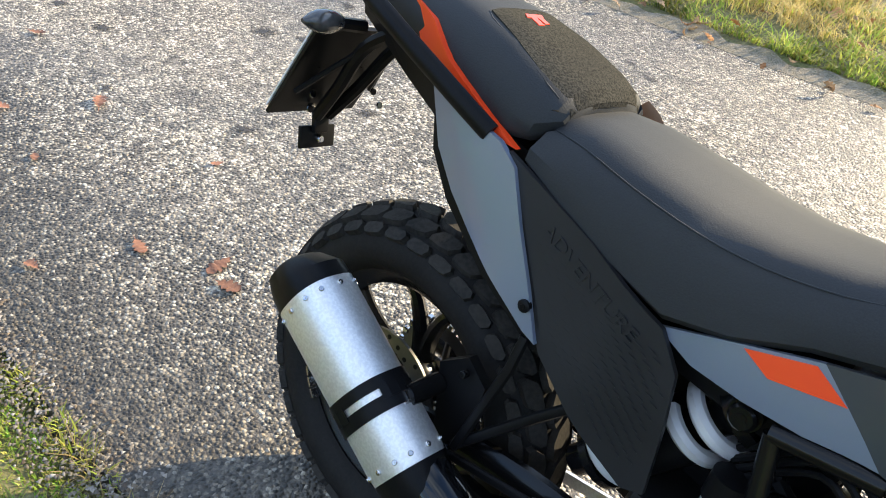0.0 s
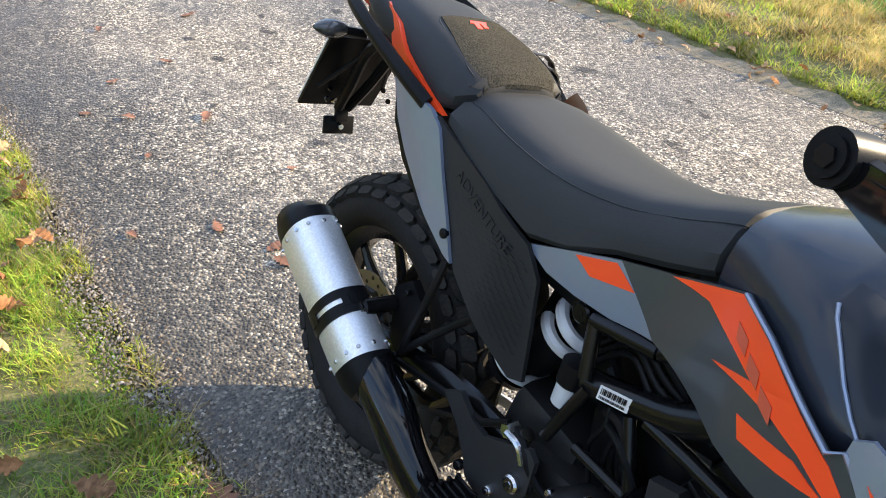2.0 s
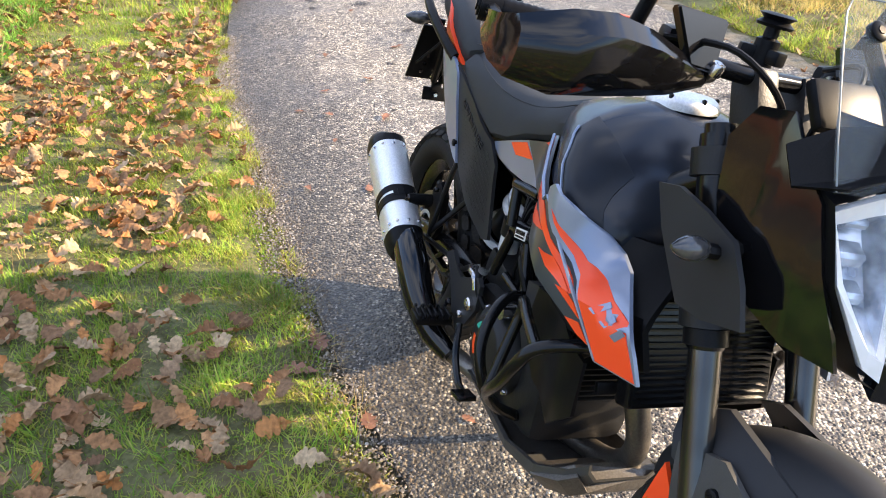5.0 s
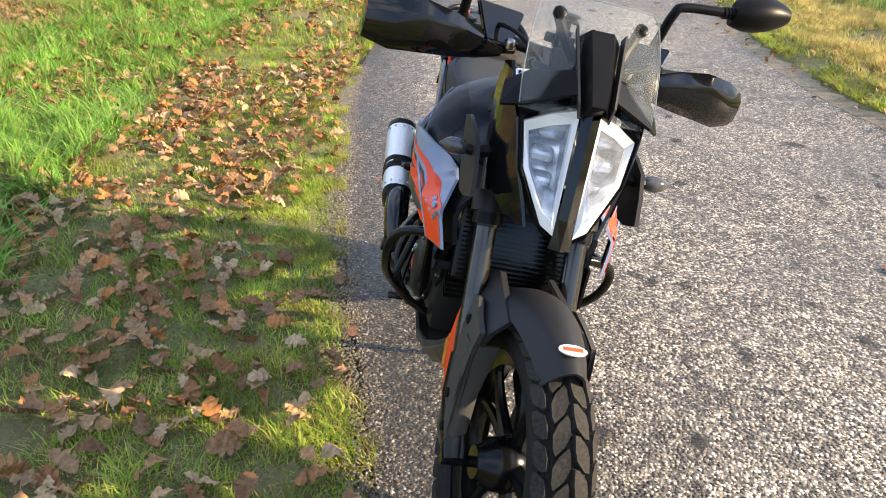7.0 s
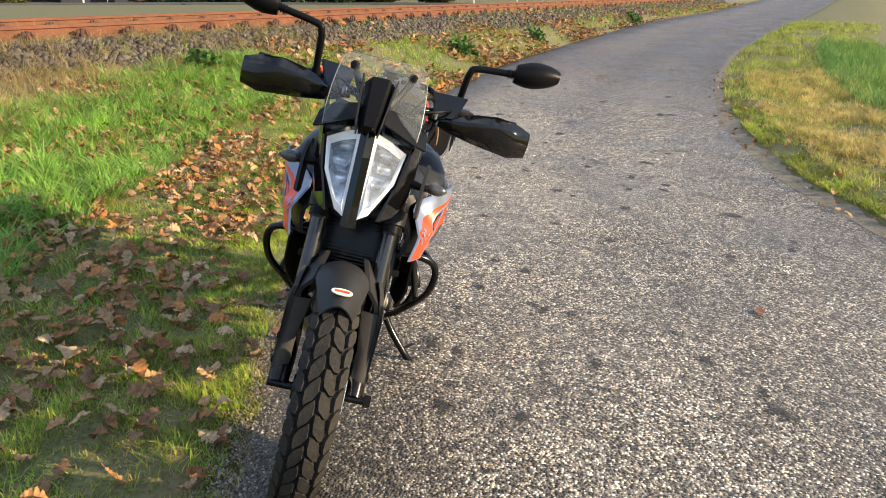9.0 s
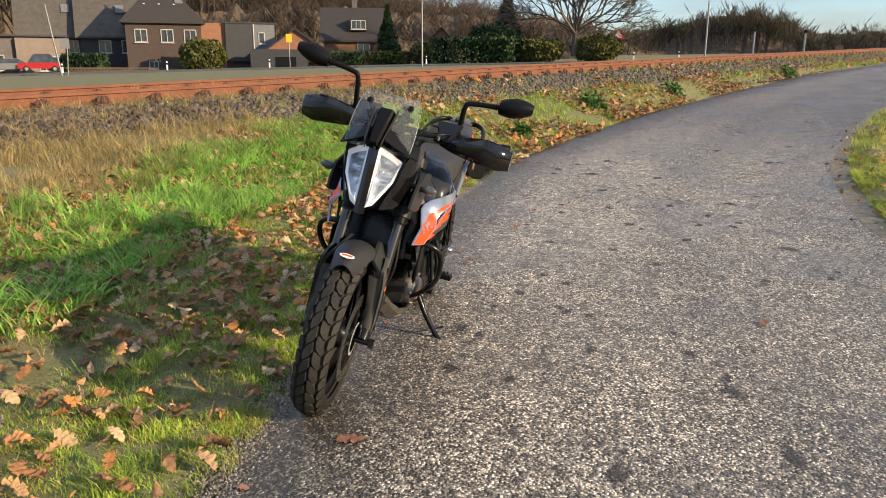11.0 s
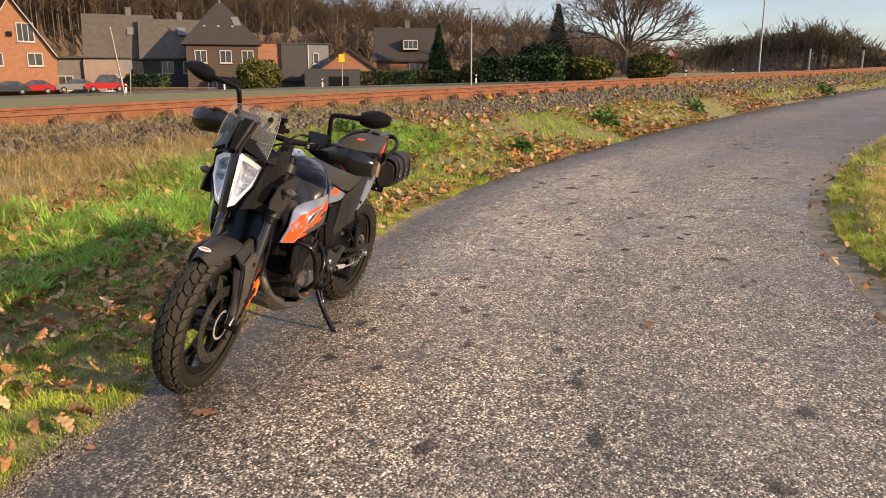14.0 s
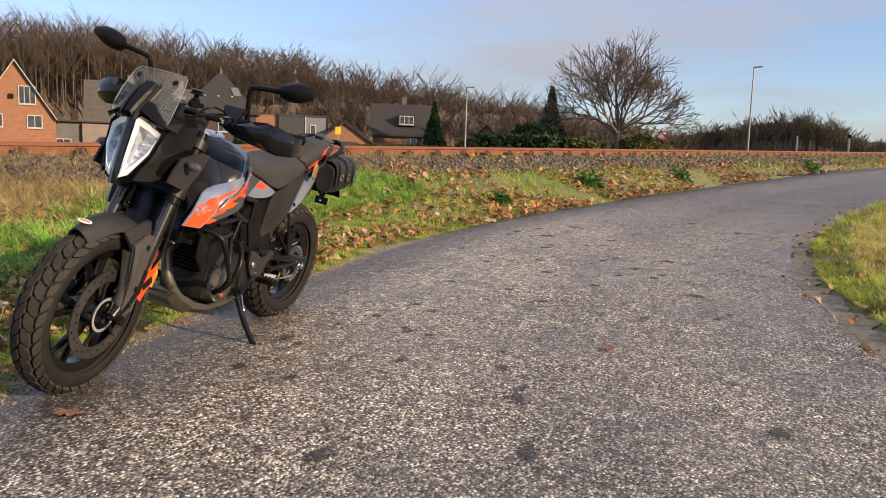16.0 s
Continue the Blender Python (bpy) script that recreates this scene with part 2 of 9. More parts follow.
    l.new(rng(big.outputs["Fac"], 0.35, 0.65, 0.62, 0.42), b.inputs["Roughness"])
    bp = n.new("ShaderNodeBump")
    bp.inputs["Strength"].default_value = 1.0
    bp.inputs["Distance"].default_value = 0.0042
    inv = rng(chips.outputs["Distance"], 0.0, 0.7, 1.0, 0.0)
    l.new(inv, bp.inputs["Height"])
    bp2 = n.new("ShaderNodeBump")
    bp2.inputs["Strength"].default_value = 0.4
    bp2.inputs["Distance"].default_value = 0.003
    l.new(rng(small.outputs["Distance"], 0.0, 0.7, 1.0, 0.0), bp2.inputs["Height"])
    l.new(bp.outputs["Normal"], bp2.inputs["Normal"])
    l.new(bp2.outputs["Normal"], b.inputs["Normal"])
    return m


ASPHALT = asphalt_mat()
SOIL = mat("grassy_soil", (0.085, 0.100, 0.030), (0.135, 0.105, 0.050), 0.95, scale=2.2, fine=0.6, fine_scale=70, fine_col=(0.20, 0.19, 0.08), bump=0.8, bump_scale=40)
SAND = mat("sandy_edge", (0.22, 0.175, 0.115), (0.085, 0.078, 0.045), 0.95, scale=16, fine=0.6, fine_scale=150, fine_col=(0.34, 0.29, 0.22), bump=1.0, bump_scale=90)
BALLAST = island_mat("ballast_stone", [(0.055, 0.046, 0.040), (0.11, 0.094, 0.082), (0.072, 0.056, 0.047), (0.17, 0.145, 0.125), (0.05, 0.041, 0.038), (0.09, 0.075, 0.065)], 0.85, 30, 0.5)
RUST = mat("rusty_rail_steel", (0.17, 0.058, 0.026), (0.11, 0.04, 0.02), 0.8, scale=5, fine=0.4, fine_scale=90, fine_col=(0.24, 0.09, 0.045), bump=0.3, bump_scale=80)
RUST_DARK = mat("rusty_clip_steel", (0.10, 0.04, 0.025), (0.05, 0.025, 0.02), 0.8, scale=20, bump=0.3)
CONCRETE = mat("sleeper_concrete", (0.3, 0.28, 0.26), (0.2, 0.19, 0.18), 0.9, scale=5, fine=0.4, bump=0.4)
TYRE = mat("tyre_rubber", (0.007, 0.0068, 0.0065), (0.013, 0.012, 0.011), 0.72, scale=14, fine=0.3, fine_scale=160, fine_col=(0.022, 0.020, 0.018), bump=0.25, bump_scale=180, spec=0.22)
TREAD = mat("dusty_tread_rubber", (0.016, 0.0152, 0.014), (0.030, 0.027, 0.023), 0.78, scale=20, fine=0.4, fine_scale=160, fine_col=(0.05, 0.045, 0.038), bump=0.25, bump_scale=180, spec=0.2)
BLACK = mat("black_plastic", (0.004, 0.004, 0.0044), (0.0065, 0.0065, 0.007), 0.36, scale=9, fine=0.2, fine_scale=500, fine_col=(0.014, 0.014, 0.015), bump=0.12, bump_scale=700, spec=0.12)
GLOSS = mat("gloss_black", (0.004, 0.004, 0.0045), (0.006, 0.006, 0.007), 0.08, scale=6, coat=0.15, spec=0.4, rvar=0.04)
MATTE = mat("matt_grey_plastic", (0.017, 0.017, 0.018), (0.024, 0.024, 0.025), 0.5, scale=7, fine=0.2, fine_scale=600, bump=0.15, bump_scale=800, spec=0.25)
METALBLK = mat("black_coated_steel", (0.004, 0.004, 0.0044), (0.007, 0.0068, 0.0066), 0.20, scale=15, fine=0.2, fine_scale=300, bump=0.05, bump_scale=400, spec=0.28)
GREY = mat("steel_blue_grey_paint", (0.215, 0.258, 0.350), (0.235, 0.278, 0.370), 0.30, metal=0.45, scale=5, fine=0.12, fine_scale=1500, coat=0.3, rvar=0.04)
DARKGREY = mat("anthracite_paint", (0.040, 0.047, 0.055), (0.047, 0.054, 0.062), 0.34, metal=0.15, scale=5, fine=0.1, fine_scale=1500, coat=0.25)
TANK = mat("tank_satin_blue_black", (0.014, 0.018, 0.026), (0.018, 0.022, 0.031), 0.24, scale=4, fine=0.1, fine_scale=900, bump=0.03, bump_scale=900, spec=0.35, coat=0.1)
PAD = mat("tank_pad_grey", (0.017, 0.020, 0.026), (0.021, 0.024, 0.030), 0.30, scale=5, fine=0.1, fine_scale=700, bump=0.03, bump_scale=700, spec=0.25)
ORANGE = mat("orange_decal", (0.96, 0.078, 0.016), (0.90, 0.068, 0.014), 0.36, scale=6, coat=0.2)
WHITE = mat("white_decal", (0.75, 0.74, 0.71), (0.66, 0.64, 0.6), 0.35, scale=8, coat=0.2)
SEAT = mat("black_seat_vinyl", (0.030, 0.0315, 0.033), (0.038, 0.0395, 0.041), 0.6, scale=5, fine=0.25, fine_scale=600, bump=0.3, bump_scale=420, spec=0.15)
SEAT_GRIP = mat("pebbled_seat_vinyl", (0.060, 0.056, 0.046), (0.075, 0.070, 0.055), 1.0, scale=9, fine=0.7, fine_scale=380, fine_col=(0.012, 0.012, 0.012), bump=0.6, bump_scale=300, spec=0.0, rvar=0.0)
GUARD = mat("dusty_grey_plastic", (0.045, 0.043, 0.040), (0.06, 0.057, 0.052), 0.5, scale=9, fine=0.25, fine_scale=400, bump=0.15, bump_scale=700, spec=0.35)
STEEL = mat("brushed_aluminium", (0.78, 0.78, 0.77), (0.70, 0.70, 0.69), 0.48, metal=0.85, scale=3, fine=0.2, fine_scale=250, stretch=(1, 1, 1), bump=0.05, bump_scale=300)
FORKTUBE = mat("dark_steel_tube", (0.09, 0.088, 0.085), (0.07, 0.068, 0.066), 0.22, metal=0.9, scale=14, bump=0.03)
DISC = mat("worn_disc_steel", (0.20, 0.195, 0.19), (0.13, 0.127, 0.12), 0.36, metal=0.9, scale=14, bump=0.03)
CHROME = mat("polished_steel", (0.6, 0.6, 0.6), (0.5, 0.5, 0.51), 0.2, metal=1.0, scale=14, bump=0.03)
ENGINE = mat("engine_casting", (0.013, 0.013, 0.0135), (0.022, 0.0215, 0.021), 0.42, metal=0.3, scale=14, fine=0.3, fine_scale=250, bump=0.3, bump_scale=260, spec=0.3)
BRONZE = mat("greyish_engine_alloy", (0.17, 0.155, 0.135), (0.12, 0.11, 0.1), 0.42, metal=0.8, scale=14, fine=0.3, fine_scale=250, bump=0.2, bump_scale=260)
SPRING = mat("white_spring_paint", (0.56, 0.57, 0.58), (0.42, 0.42, 0.42), 0.3, scale=14, coat=0.3)
AMBER = mat("amber_reflector", (0.8, 0.25, 0.03), (0.6, 0.16, 0.02), 0.2, scale=60, coat=0.4)
SMOKE = mat("smoked_lens", (0.03, 0.03, 0.032), (0.09, 0.088, 0.085), 0.15, scale=40, coat=0.5)
LEATHER = mat("black_leather", (0.011, 0.010, 0.0095), (0.019, 0.017, 0.016), 0.5, scale=10, fine=0.3, fine_scale=350, bump=0.5, bump_scale=200, spec=0.4)
TAN = mat("tan_leather_strap", (0.21, 0.12, 0.06), (0.14, 0.08, 0.04), 0.6, scale=20, bump=0.3)
GREEN = mat("teal_mark", (0.03, 0.55, 0.38), None, 0.4)
SCREEN = glass_mat("windscreen_acrylic", (0.5, 0.55, 0.56), 0.03, 0.07)
LAMPGLASS = glass_mat("headlight_lens", (0.75, 0.8, 0.86), 0.03, 0.07)
REFLECT = mat("lamp_reflector", (0.80, 0.86, 0.94), (0.22, 0.26, 0.32), 0.22, metal=0.6, scale=34, rvar=0.15)
DRL = mat("white_light_guide", (0.86, 0.87, 0.88), (0.8, 0.8, 0.8), 0.25, scale=30, coat=0.5)
SCREEN_EDGE = mat("acrylic_edge", (0.26, 0.28, 0.28), (0.18, 0.20, 0.20), 0.3)

# ---- mesh helpers ----


def part(name, bm, material, parent=None, label="", smooth=False, m=None):
    """Links a bmesh as one mesh object under a thing or a part."""
    if m is not None:
        bm.transform(m)
    bmesh.ops.recalc_face_normals(bm, faces=bm.faces)
    me = bpy.data.meshes.new(name)
    bm.to_mesh(me)
    bm.free()
    me.materials.append(material)
    if smooth:
        me.polygons.foreach_set("use_smooth", [True] * len(me.polygons))
        me.set_sharp_from_angle(angle=radians(38))
    ob = new(name, me)
    if parent:
        ob.parent = parent
    if label:
        tagged(ob, label)
    return ob


def stuff_mesh(name, verts, faces, material, parent=None):
    me = bpy.data.meshes.new(name)
    me.from_pydata(verts, [], faces)
    me.materials.append(material)
    ob = new(name, me)
    if parent:
        ob.parent = parent
    return ob


def box(size, at=(0, 0, 0), rot=(0, 0, 0), bevel=0.0, bm=None, seg=2):
    own = bmesh.new()
    bmesh.ops.create_cube(own, size=1.0)
    bmesh.ops.scale(own, vec=size, verts=own.verts)
    if bevel:
        bmesh.ops.bevel(own, geom=own.edges[:], offset=bevel, segments=seg, affect='EDGES', profile=0.6)
    own.transform(pose(*at, *rot))
    return join(bm, own)


def join(bm, own):
    if bm is None:
        return own
    me = bpy.data.meshes.new("t")
    own.to_mesh(me)
    own.free()
    bm.from_mesh(me)
    bpy.data.meshes.remove(me)
    return bm


def smooth_line(pts, n=8):
    """Catmull-Rom points through pts."""
    p = [Vector(q) for q in pts]
    p = [2 * p[0] - p[1]] + p + [2 * p[-1] - p[-2]]
    out = []
    for i in range(1, len(p) - 2):
        for k in range(n):
            t = k / n
            a, b, c, d = p[i - 1], p[i], p[i + 1], p[i + 2]
            out.append(0.5 * ((2 * b) + (c - a) * t + (2 * a - 5 * b + 4 * c - d) * t * t + (3 * b - a - 3 * c + d) * t ** 3))
    return out + [p[-2]]


def tube(pts, r, seg=10, bm=None, flat=1.0, side=(0, 1, 0)):
    """A round or flattened bar along pts; r a number or one for each point."""
    bm = bm or bmesh.new()
    pts = [Vector(p) for p in pts]
    rings, up = [], None
    for i, p in enumerate(pts):
        d = (pts[min(i + 1, len(pts) - 1)] - pts[max(i - 1, 0)]).normalized()
        if up is None:
            s = Vector(side)
            up = (s - d * s.dot(d))
            if up.length < 0.05:
                up = d.orthogonal()
        up = (up - d * up.dot(d)).normalized()
        w = d.cross(up)
        rr = r[i] if isinstance(r, (list, tuple)) else r
        rings.append([bm.verts.new(p + up * math.cos(a) * rr * flat + w * math.sin(a) * rr) for a in (2 * math.pi * k / seg for k in range(seg))])
    for a, b in zip(rings, rings[1:]):
        for k in range(seg):
            bm.faces.new((a[k], a[(k + 1) % seg], b[(k + 1) % seg], b[k]))
    bm.faces.new(rings[0][::-1])
    bm.faces.new(rings[-1])
    return bm


def rod(a, b, r, seg=12, bm=None, r2=None):
    return tube([a, b], [r, r if r2 is None else r2], seg, bm)


def loft(rings, bm=None, caps=True):
    bm = bm or bmesh.new()
    vs = [[bm.verts.new(p) for p in ring] for ring in rings]
    n = len(vs[0])
    for a, b in zip(vs, vs[1:]):
        for k in range(n):
            bm.faces.new((a[k], a[(k + 1) % n], b[(k + 1) % n], b[k]))
    if caps:
        bm.faces.new(vs[0][::-1])
        bm.faces.new(vs[-1])
    return bm


def lathe(profile, seg=48, bm=None, closed=False):
    """profile of (radius, y): turned round the Y axis."""
    bm = bm or bmesh.new()
    rings = []
    for r, y in profile:
        rings.append([bm.verts.new((r * math.cos(a), y, r * math.sin(a))) for a in (2 * math.pi * k / seg for k in range(seg))])
    pairs = list(zip(rings, rings[1:])) + ([(rings[-1], rings[0])] if closed else [])
    for a, b in pairs:
        for k in range(seg):
            bm.faces.new((a[k], a[(k + 1) % seg], b[(k + 1) % seg], b[k]))
    return bm


def skin(outline, fy, thick=0.004, cuts=3, out=0.0, sign=1, bm=None, smooth_edge=0):
    """A panel over the side view: outline of (x, z), bent to y = sign * (fy(x, z) + out), with its thickness inwards."""
    own = bmesh.new()
    pts = outline
    vs = [own.verts.new((x, 0, z)) for x, z in pts]
    own.faces.new(vs)
    bmesh.ops.triangulate(own, faces=own.faces[:])
    for _ in range(cuts):
        long = [e for e in own.edges if e.calc_length() > 0.035]
        if not long:
            break
        bmesh.ops.subdivide_edges(own, edges=long, cuts=1)
        bmesh.ops.triangulate(own, faces=own.faces[:])
    for v in own.verts:
        v.co.y = sign * (fy(v.co.x, v.co.z) + out)
    ext = bmesh.ops.extrude_face_region(own, geom=own.faces[:])
    for v in ext["geom"]:
        if isinstance(v, bmesh.types.BMVert):
            v.co.y -= sign * thick
    return join(bm, own)


def plate(pts, thick, bm=None, bevel=0.0):
    """A flat polygon in space, given a thickness along its normal."""
    own = bmesh.new()
    vs = [own.verts.new(p) for p in pts]
    f = own.faces.new(vs)
    f.normal_update()
    nrm = f.normal.copy()
    ext = bmesh.ops.extrude_face_region(own, geom=[f])
    for v in ext["geom"]:
        if isinstance(v, bmesh.types.BMVert):
            v.co += nrm * thick
    if bevel:
        bmesh.ops.bevel(own, geom=own.edges[:], offset=bevel, segments=2, affect='EDGES')
    return join(bm, own)


def thing(name, label, category, m=None, group="", kind=""):
    ob = new(name)
    ob.empty_display_size = 0.1
    if m is not None:
        ob.matrix_world = m
    return tagged(ob, label, category, group, kind)


def oval(cx, cz, a, b, n=20):
    return [(cx + a * math.cos(2 * math.pi * k / n), cz + b * math.sin(2 * math.pi * k / n)) for k in range(n)]

# ---- the ground ----
RAIL_D, RAIL_N = Vector((-0.909, 0.417)), Vector((-0.417, -0.909))   # along the track; from the path to the track
NEAR_EDGE = [(14, 3.0), (9, 1.7), (6, 0.9), (4, 0.42), (2.35, 0.12), (1.53, -0.02), (0.68, -0.15), (0.18, -0.22), (-0.52, -0.31), (-1.72, -0.39), (-2.7, -0.46), (-4.7, -0.38), (-6.2, -0.14), (-9.2, 0.45), (-11.6, 1.05), (-14, 1.9), (-16.6, 2.85), (-21.8, 4.95), (-26.9, 7.4), (-31.2, 9.8), (-36.4, 12.2), (-47.2, 17.2), (-61.8, 23.8), (-85.5, 34.7)]
FAR_EDGE = [(14, 7.2), (9, 5.3), (6, 4.4), (4, 3.85), (2.35, 3.45), (1.53, 3.3), (0.68, 3.15), (0.18, 3.06), (-0.52, 2.96), (-1.72, 2.87), (-2.7, 2.83), (-4.7, 3.03), (-6.5, 3.42), (-9.0, 4.1), (-11.2, 4.82), (-13.6, 5.7), (-16, 6.75), (-20.5, 8.85), (-25.6, 11.35), (-30, 13.45), (-36, 16.3), (-47.3, 21.6), (-61.8, 28.3), (-86.4, 39.5)]


def su(x, y):
    return RAIL_D.x * x + RAIL_D.y * y, RAIL_N.x * x + RAIL_N.y * y


def rise(s):
    """The path climbs gently along the track."""
    s = min(s, 62)
    return 0.042 * (s - 6 + 3 * math.exp(-(s - 6) / 3)) if s > 6 else 0.126 * math.exp(-(6 - s) / 3)


def back_rise(s):
    """The land behind the track climbs less."""
    return 0.0235 * (s - 6 + 2 * math.exp(-(s - 6) / 4)) if s > 6 else 0.047 * math.exp(-(6 - s) / 4)


def track_z(s):
    return 0.688 + 0.0233 * s


NE = smooth_line([(x, y, 0) for x, y in NEAR_EDGE], 6)
FE = smooth_line([(x, y, 0) for x, y in FAR_EDGE], 6)
NE_X = np.array([p.x for p in NE][::-1])
NE_Y = np.array([p.y for p in NE][::-1])
FE_X = np.array([p.x for p in FE][::-1])
FE_Y = np.array([p.y for p in FE][::-1])


def near_y(x):
    return float(np.interp(x, NE_X, NE_Y))


def far_y(x):
    return float(np.interp(x, FE_X, FE_Y))


def step(a, b, v):
    t = min(1, max(0, (v - a) / (b - a)))
    return t * t * (3 - 2 * t)


def height(x, y):
    """The lie of the land: level at the path, a bank up to the track bed, falling away behind it."""
    s, u = su(x, y)
    s = max(-30, min(s, 140))
    base = rise(s)
    bank = 0.0
    d = near_y(x) - y
    if d > 0:
        foot = max(-0.3, min(0.5, track_z(s) - 0.31 - base))
        bank = foot * step(0, 1, d / (d + max(0.01, (5.0 - u) * 1.1)))
        if u > 5.0:
            bank += 0.23 * step(5.0, 5.7, u)
        if u > 8.4:
            k = step(8.4, 10.5, u)
            bank = bank * (1 - k) + k * (back_rise(s) - 0.35 - 0.0105 * max(0, u - 10.5) - base)
    e = y - far_y(x)
    if e > 0:
        bank = 0.03 * step(0.05, 0.5, e) - 0.45 * step(1.6, 6.0, e)
    edge = max(d, e)
    if edge > 0:
        bank += 0.018 * step(0, 0.25, edge) + 0.05 * noise.noise((x * 0.9, y * 0.9, 0)) * step(0, 0.8, edge) * (1 if u < 5.1 else 0.25)
    return base + bank


def axis_steps(lo, hi, fine_lo, fine_hi, fine, grow):
    v, out = fine_lo, [fine_lo]
    while v < fine_hi:
        v += fine
        out.append(v)
    d = fine
    while v < hi:
        d *= grow
        v += d
        out.append(v)
    v, d = fine_lo, fine
    low = []
    while v > lo:
        d *= grow
        v -= d
        low.append(v)
    return low[::-1] + out


def build_ground():
    xs = axis_steps(-1500, 900, -6.0, 3.2, 0.16, 1.09)
    offs, o, st = [], 0.0, 0.12
    while o < 1500:
        offs.append(o)
        o += st
        if o > 6.0:
            st *= 1.12
    m = 2 * len(offs) + 3
    vs, fs = [], []
    for x in xs:
        ny, fy = near_y(x), far_y(x)
        for o in offs[::-1]:
            vs.append((x, ny - o, height(x, ny - o) - (0.05 if o == 0 else 0)))
        for t in (0.25, 0.5, 0.75):
            y = ny + (fy - ny) * t
            vs.append((x, y, height(x, y) - 0.08))
        for o in offs:
            vs.append((x, fy + o, height(x, fy + o) - (0.05 if o == 0 else 0)))
    for i in range(len(xs) - 1):
        for j in range(m - 1):
            a = i * m + j
            fs.append((a, a + m, a + m + 1, a + 1))
    ob = stuff_mesh("ground", vs, fs, SOIL)
    ob.data.polygons.foreach_set("use_smooth", [True] * len(ob.data.polygons))
    return tagged(ob, "grassy ground with moss and dry stalks beside the path", "ground", kind="structure")


GROUND = build_ground()


def build_path():
    vs, fs = [], []
    cols = 12
    for a, b in zip(NE, FE):
        for k in range(cols + 1):
            t = k / cols
            p = a.lerp(b, t)
            if k in (0, cols):
                p = p + Vector((0, (0.03 if k else -0.03) * noise.noise((p.x * 2.2, k, 3)), 0))
            z = rise(max(-30, min(su(p.x, p.y)[0], 140))) + 0.004
            vs.append((p.x, p.y, z))
    n = cols + 1
    for i in range(len(NE) - 1):
        for k in range(cols):
            a = i * n + k
            fs.append((a, a + 1, a + n + 1, a + n))
    # skirt that gives the slab its thickness
    for side in (0, cols):
        base = len(vs)
        for i in range(len(NE)):
            x, y, z = vs[i * n + side]
            vs.append((x, y, z))
            vs.append((x, y + (0.02 if side else -0.02), z - 0.06))
        for i in range(len(NE) - 1):
            a = base + 2 * i
            fs.append((a, a + 2, a + 3, a + 1))
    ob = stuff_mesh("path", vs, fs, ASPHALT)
    ob.data.polygons.foreach_set("use_smooth", [True] * len(ob.data.polygons))
    uv = ob.data.uv_layers.new(name="UVMap")
    idx = np.zeros(len(ob.data.loops), dtype=np.int32)
    ob.data.loops.foreach_get("vertex_index", idx)
    across = np.array([(k % n) / cols for k in range(len(NE) * n)] + [0.0] * (2 * len(NE)) + [1.0] * (2 * len(NE)))
    uv.data.foreach_set("uv", np.stack([across[idx], np.zeros(len(idx))], 1).ravel())
    return tagged(ob, "curving path of worn chipped grey asphalt", "path", kind="structure")


PATHWAY = build_path()

# ---- the railway ----


def track_point(s, u, z=0.0):
    p = RAIL_D * s + RAIL_N * u
    return Vector((p.x, p.y, track_z(s) + z))


RAIL_FOOT = [(-0.0625, 0.0), (-0.0625, 0.012), (-0.02, 0.028), (0.02, 0.028), (0.0625, 0.012), (0.0625, 0.0)]
RAIL_WEB = [(-0.02, 0.026), (-0.008, 0.045), (-0.008, 0.112), (-0.02, 0.122), (0.02, 0.122), (0.008, 0.112), (0.008, 0.045), (0.02, 0.026)]
RAIL_HEAD = [(-0.034, 0.12), (-0.034, 0.148), (-0.026, 0.155), (0.026, 0.155), (0.034, 0.148), (0.034, 0.12)]


def build_rails():
    for u0 in (6.115, 7.615):
        R = thing("rail", "rust-orange steel railway rail on clips", "rail", pose(0, 0, 0), "rails of the track")
        for nm, prof in (("rail_foot", RAIL_FOOT), ("rail_web", RAIL_WEB), ("rail_head", RAIL_HEAD)):
            rings = [[track_point(s, u0 + a, b) for a, b in prof] for s in (-40, -20, -10, 0, 10, 20, 40, 80, 140)]
            part(nm, loft(rings), RUST, R)


build_rails()


def build_sleepers():
    """Concrete sleepers sunk in the ballast, with their clips."""
    bm = box((0.25, 2.3, 0.2), bevel=0.02)
    me_ob = part("sleeper", bm, CONCRETE)
    tagged(me_ob, "grey concrete sleeper sunk in the ballast", "sleeper", "sleepers under the rails")
    for ry in (-0.75, 0.75):
        for sd_ in (-1, 1):
            clip = bmesh.new()
            y = ry + sd_ * 0.118
            tube(smooth_line([(-0.085, y, 0.09), (-0.045, y, 0.195), (0.0, y - sd_ * 0.03, 0.13), (0.045, y, 0.195), (0.085, y, 0.09)], 4), 0.019, 6, clip)
            box((0.20, 0.10, 0.05), (0, y + sd_ * 0.02, 0.10), (0, 0, 0), 0.006, clip, 1)
            rod((0, y, 0.1), (0, y, 0.215), 0.022, 6, clip)
            part("clip", clip, RUST_DARK, me_ob)
    ang = math.degrees(math.atan2(RAIL_D.y, RAIL_D.x))
    first = True
    for k in range(-28, 75):
        s = 0.634 + 0.672 * k
        p = track_point(s, 6.865, -0.108)
        mm = pose(p.x, p.y, p.z, 0, 0, ang + random.uniform(-0.4, 0.4))
        if first:
            me_ob.matrix_world = mm
            first = False
        else:
            copy_thing(me_ob, mm)


build_sleepers()

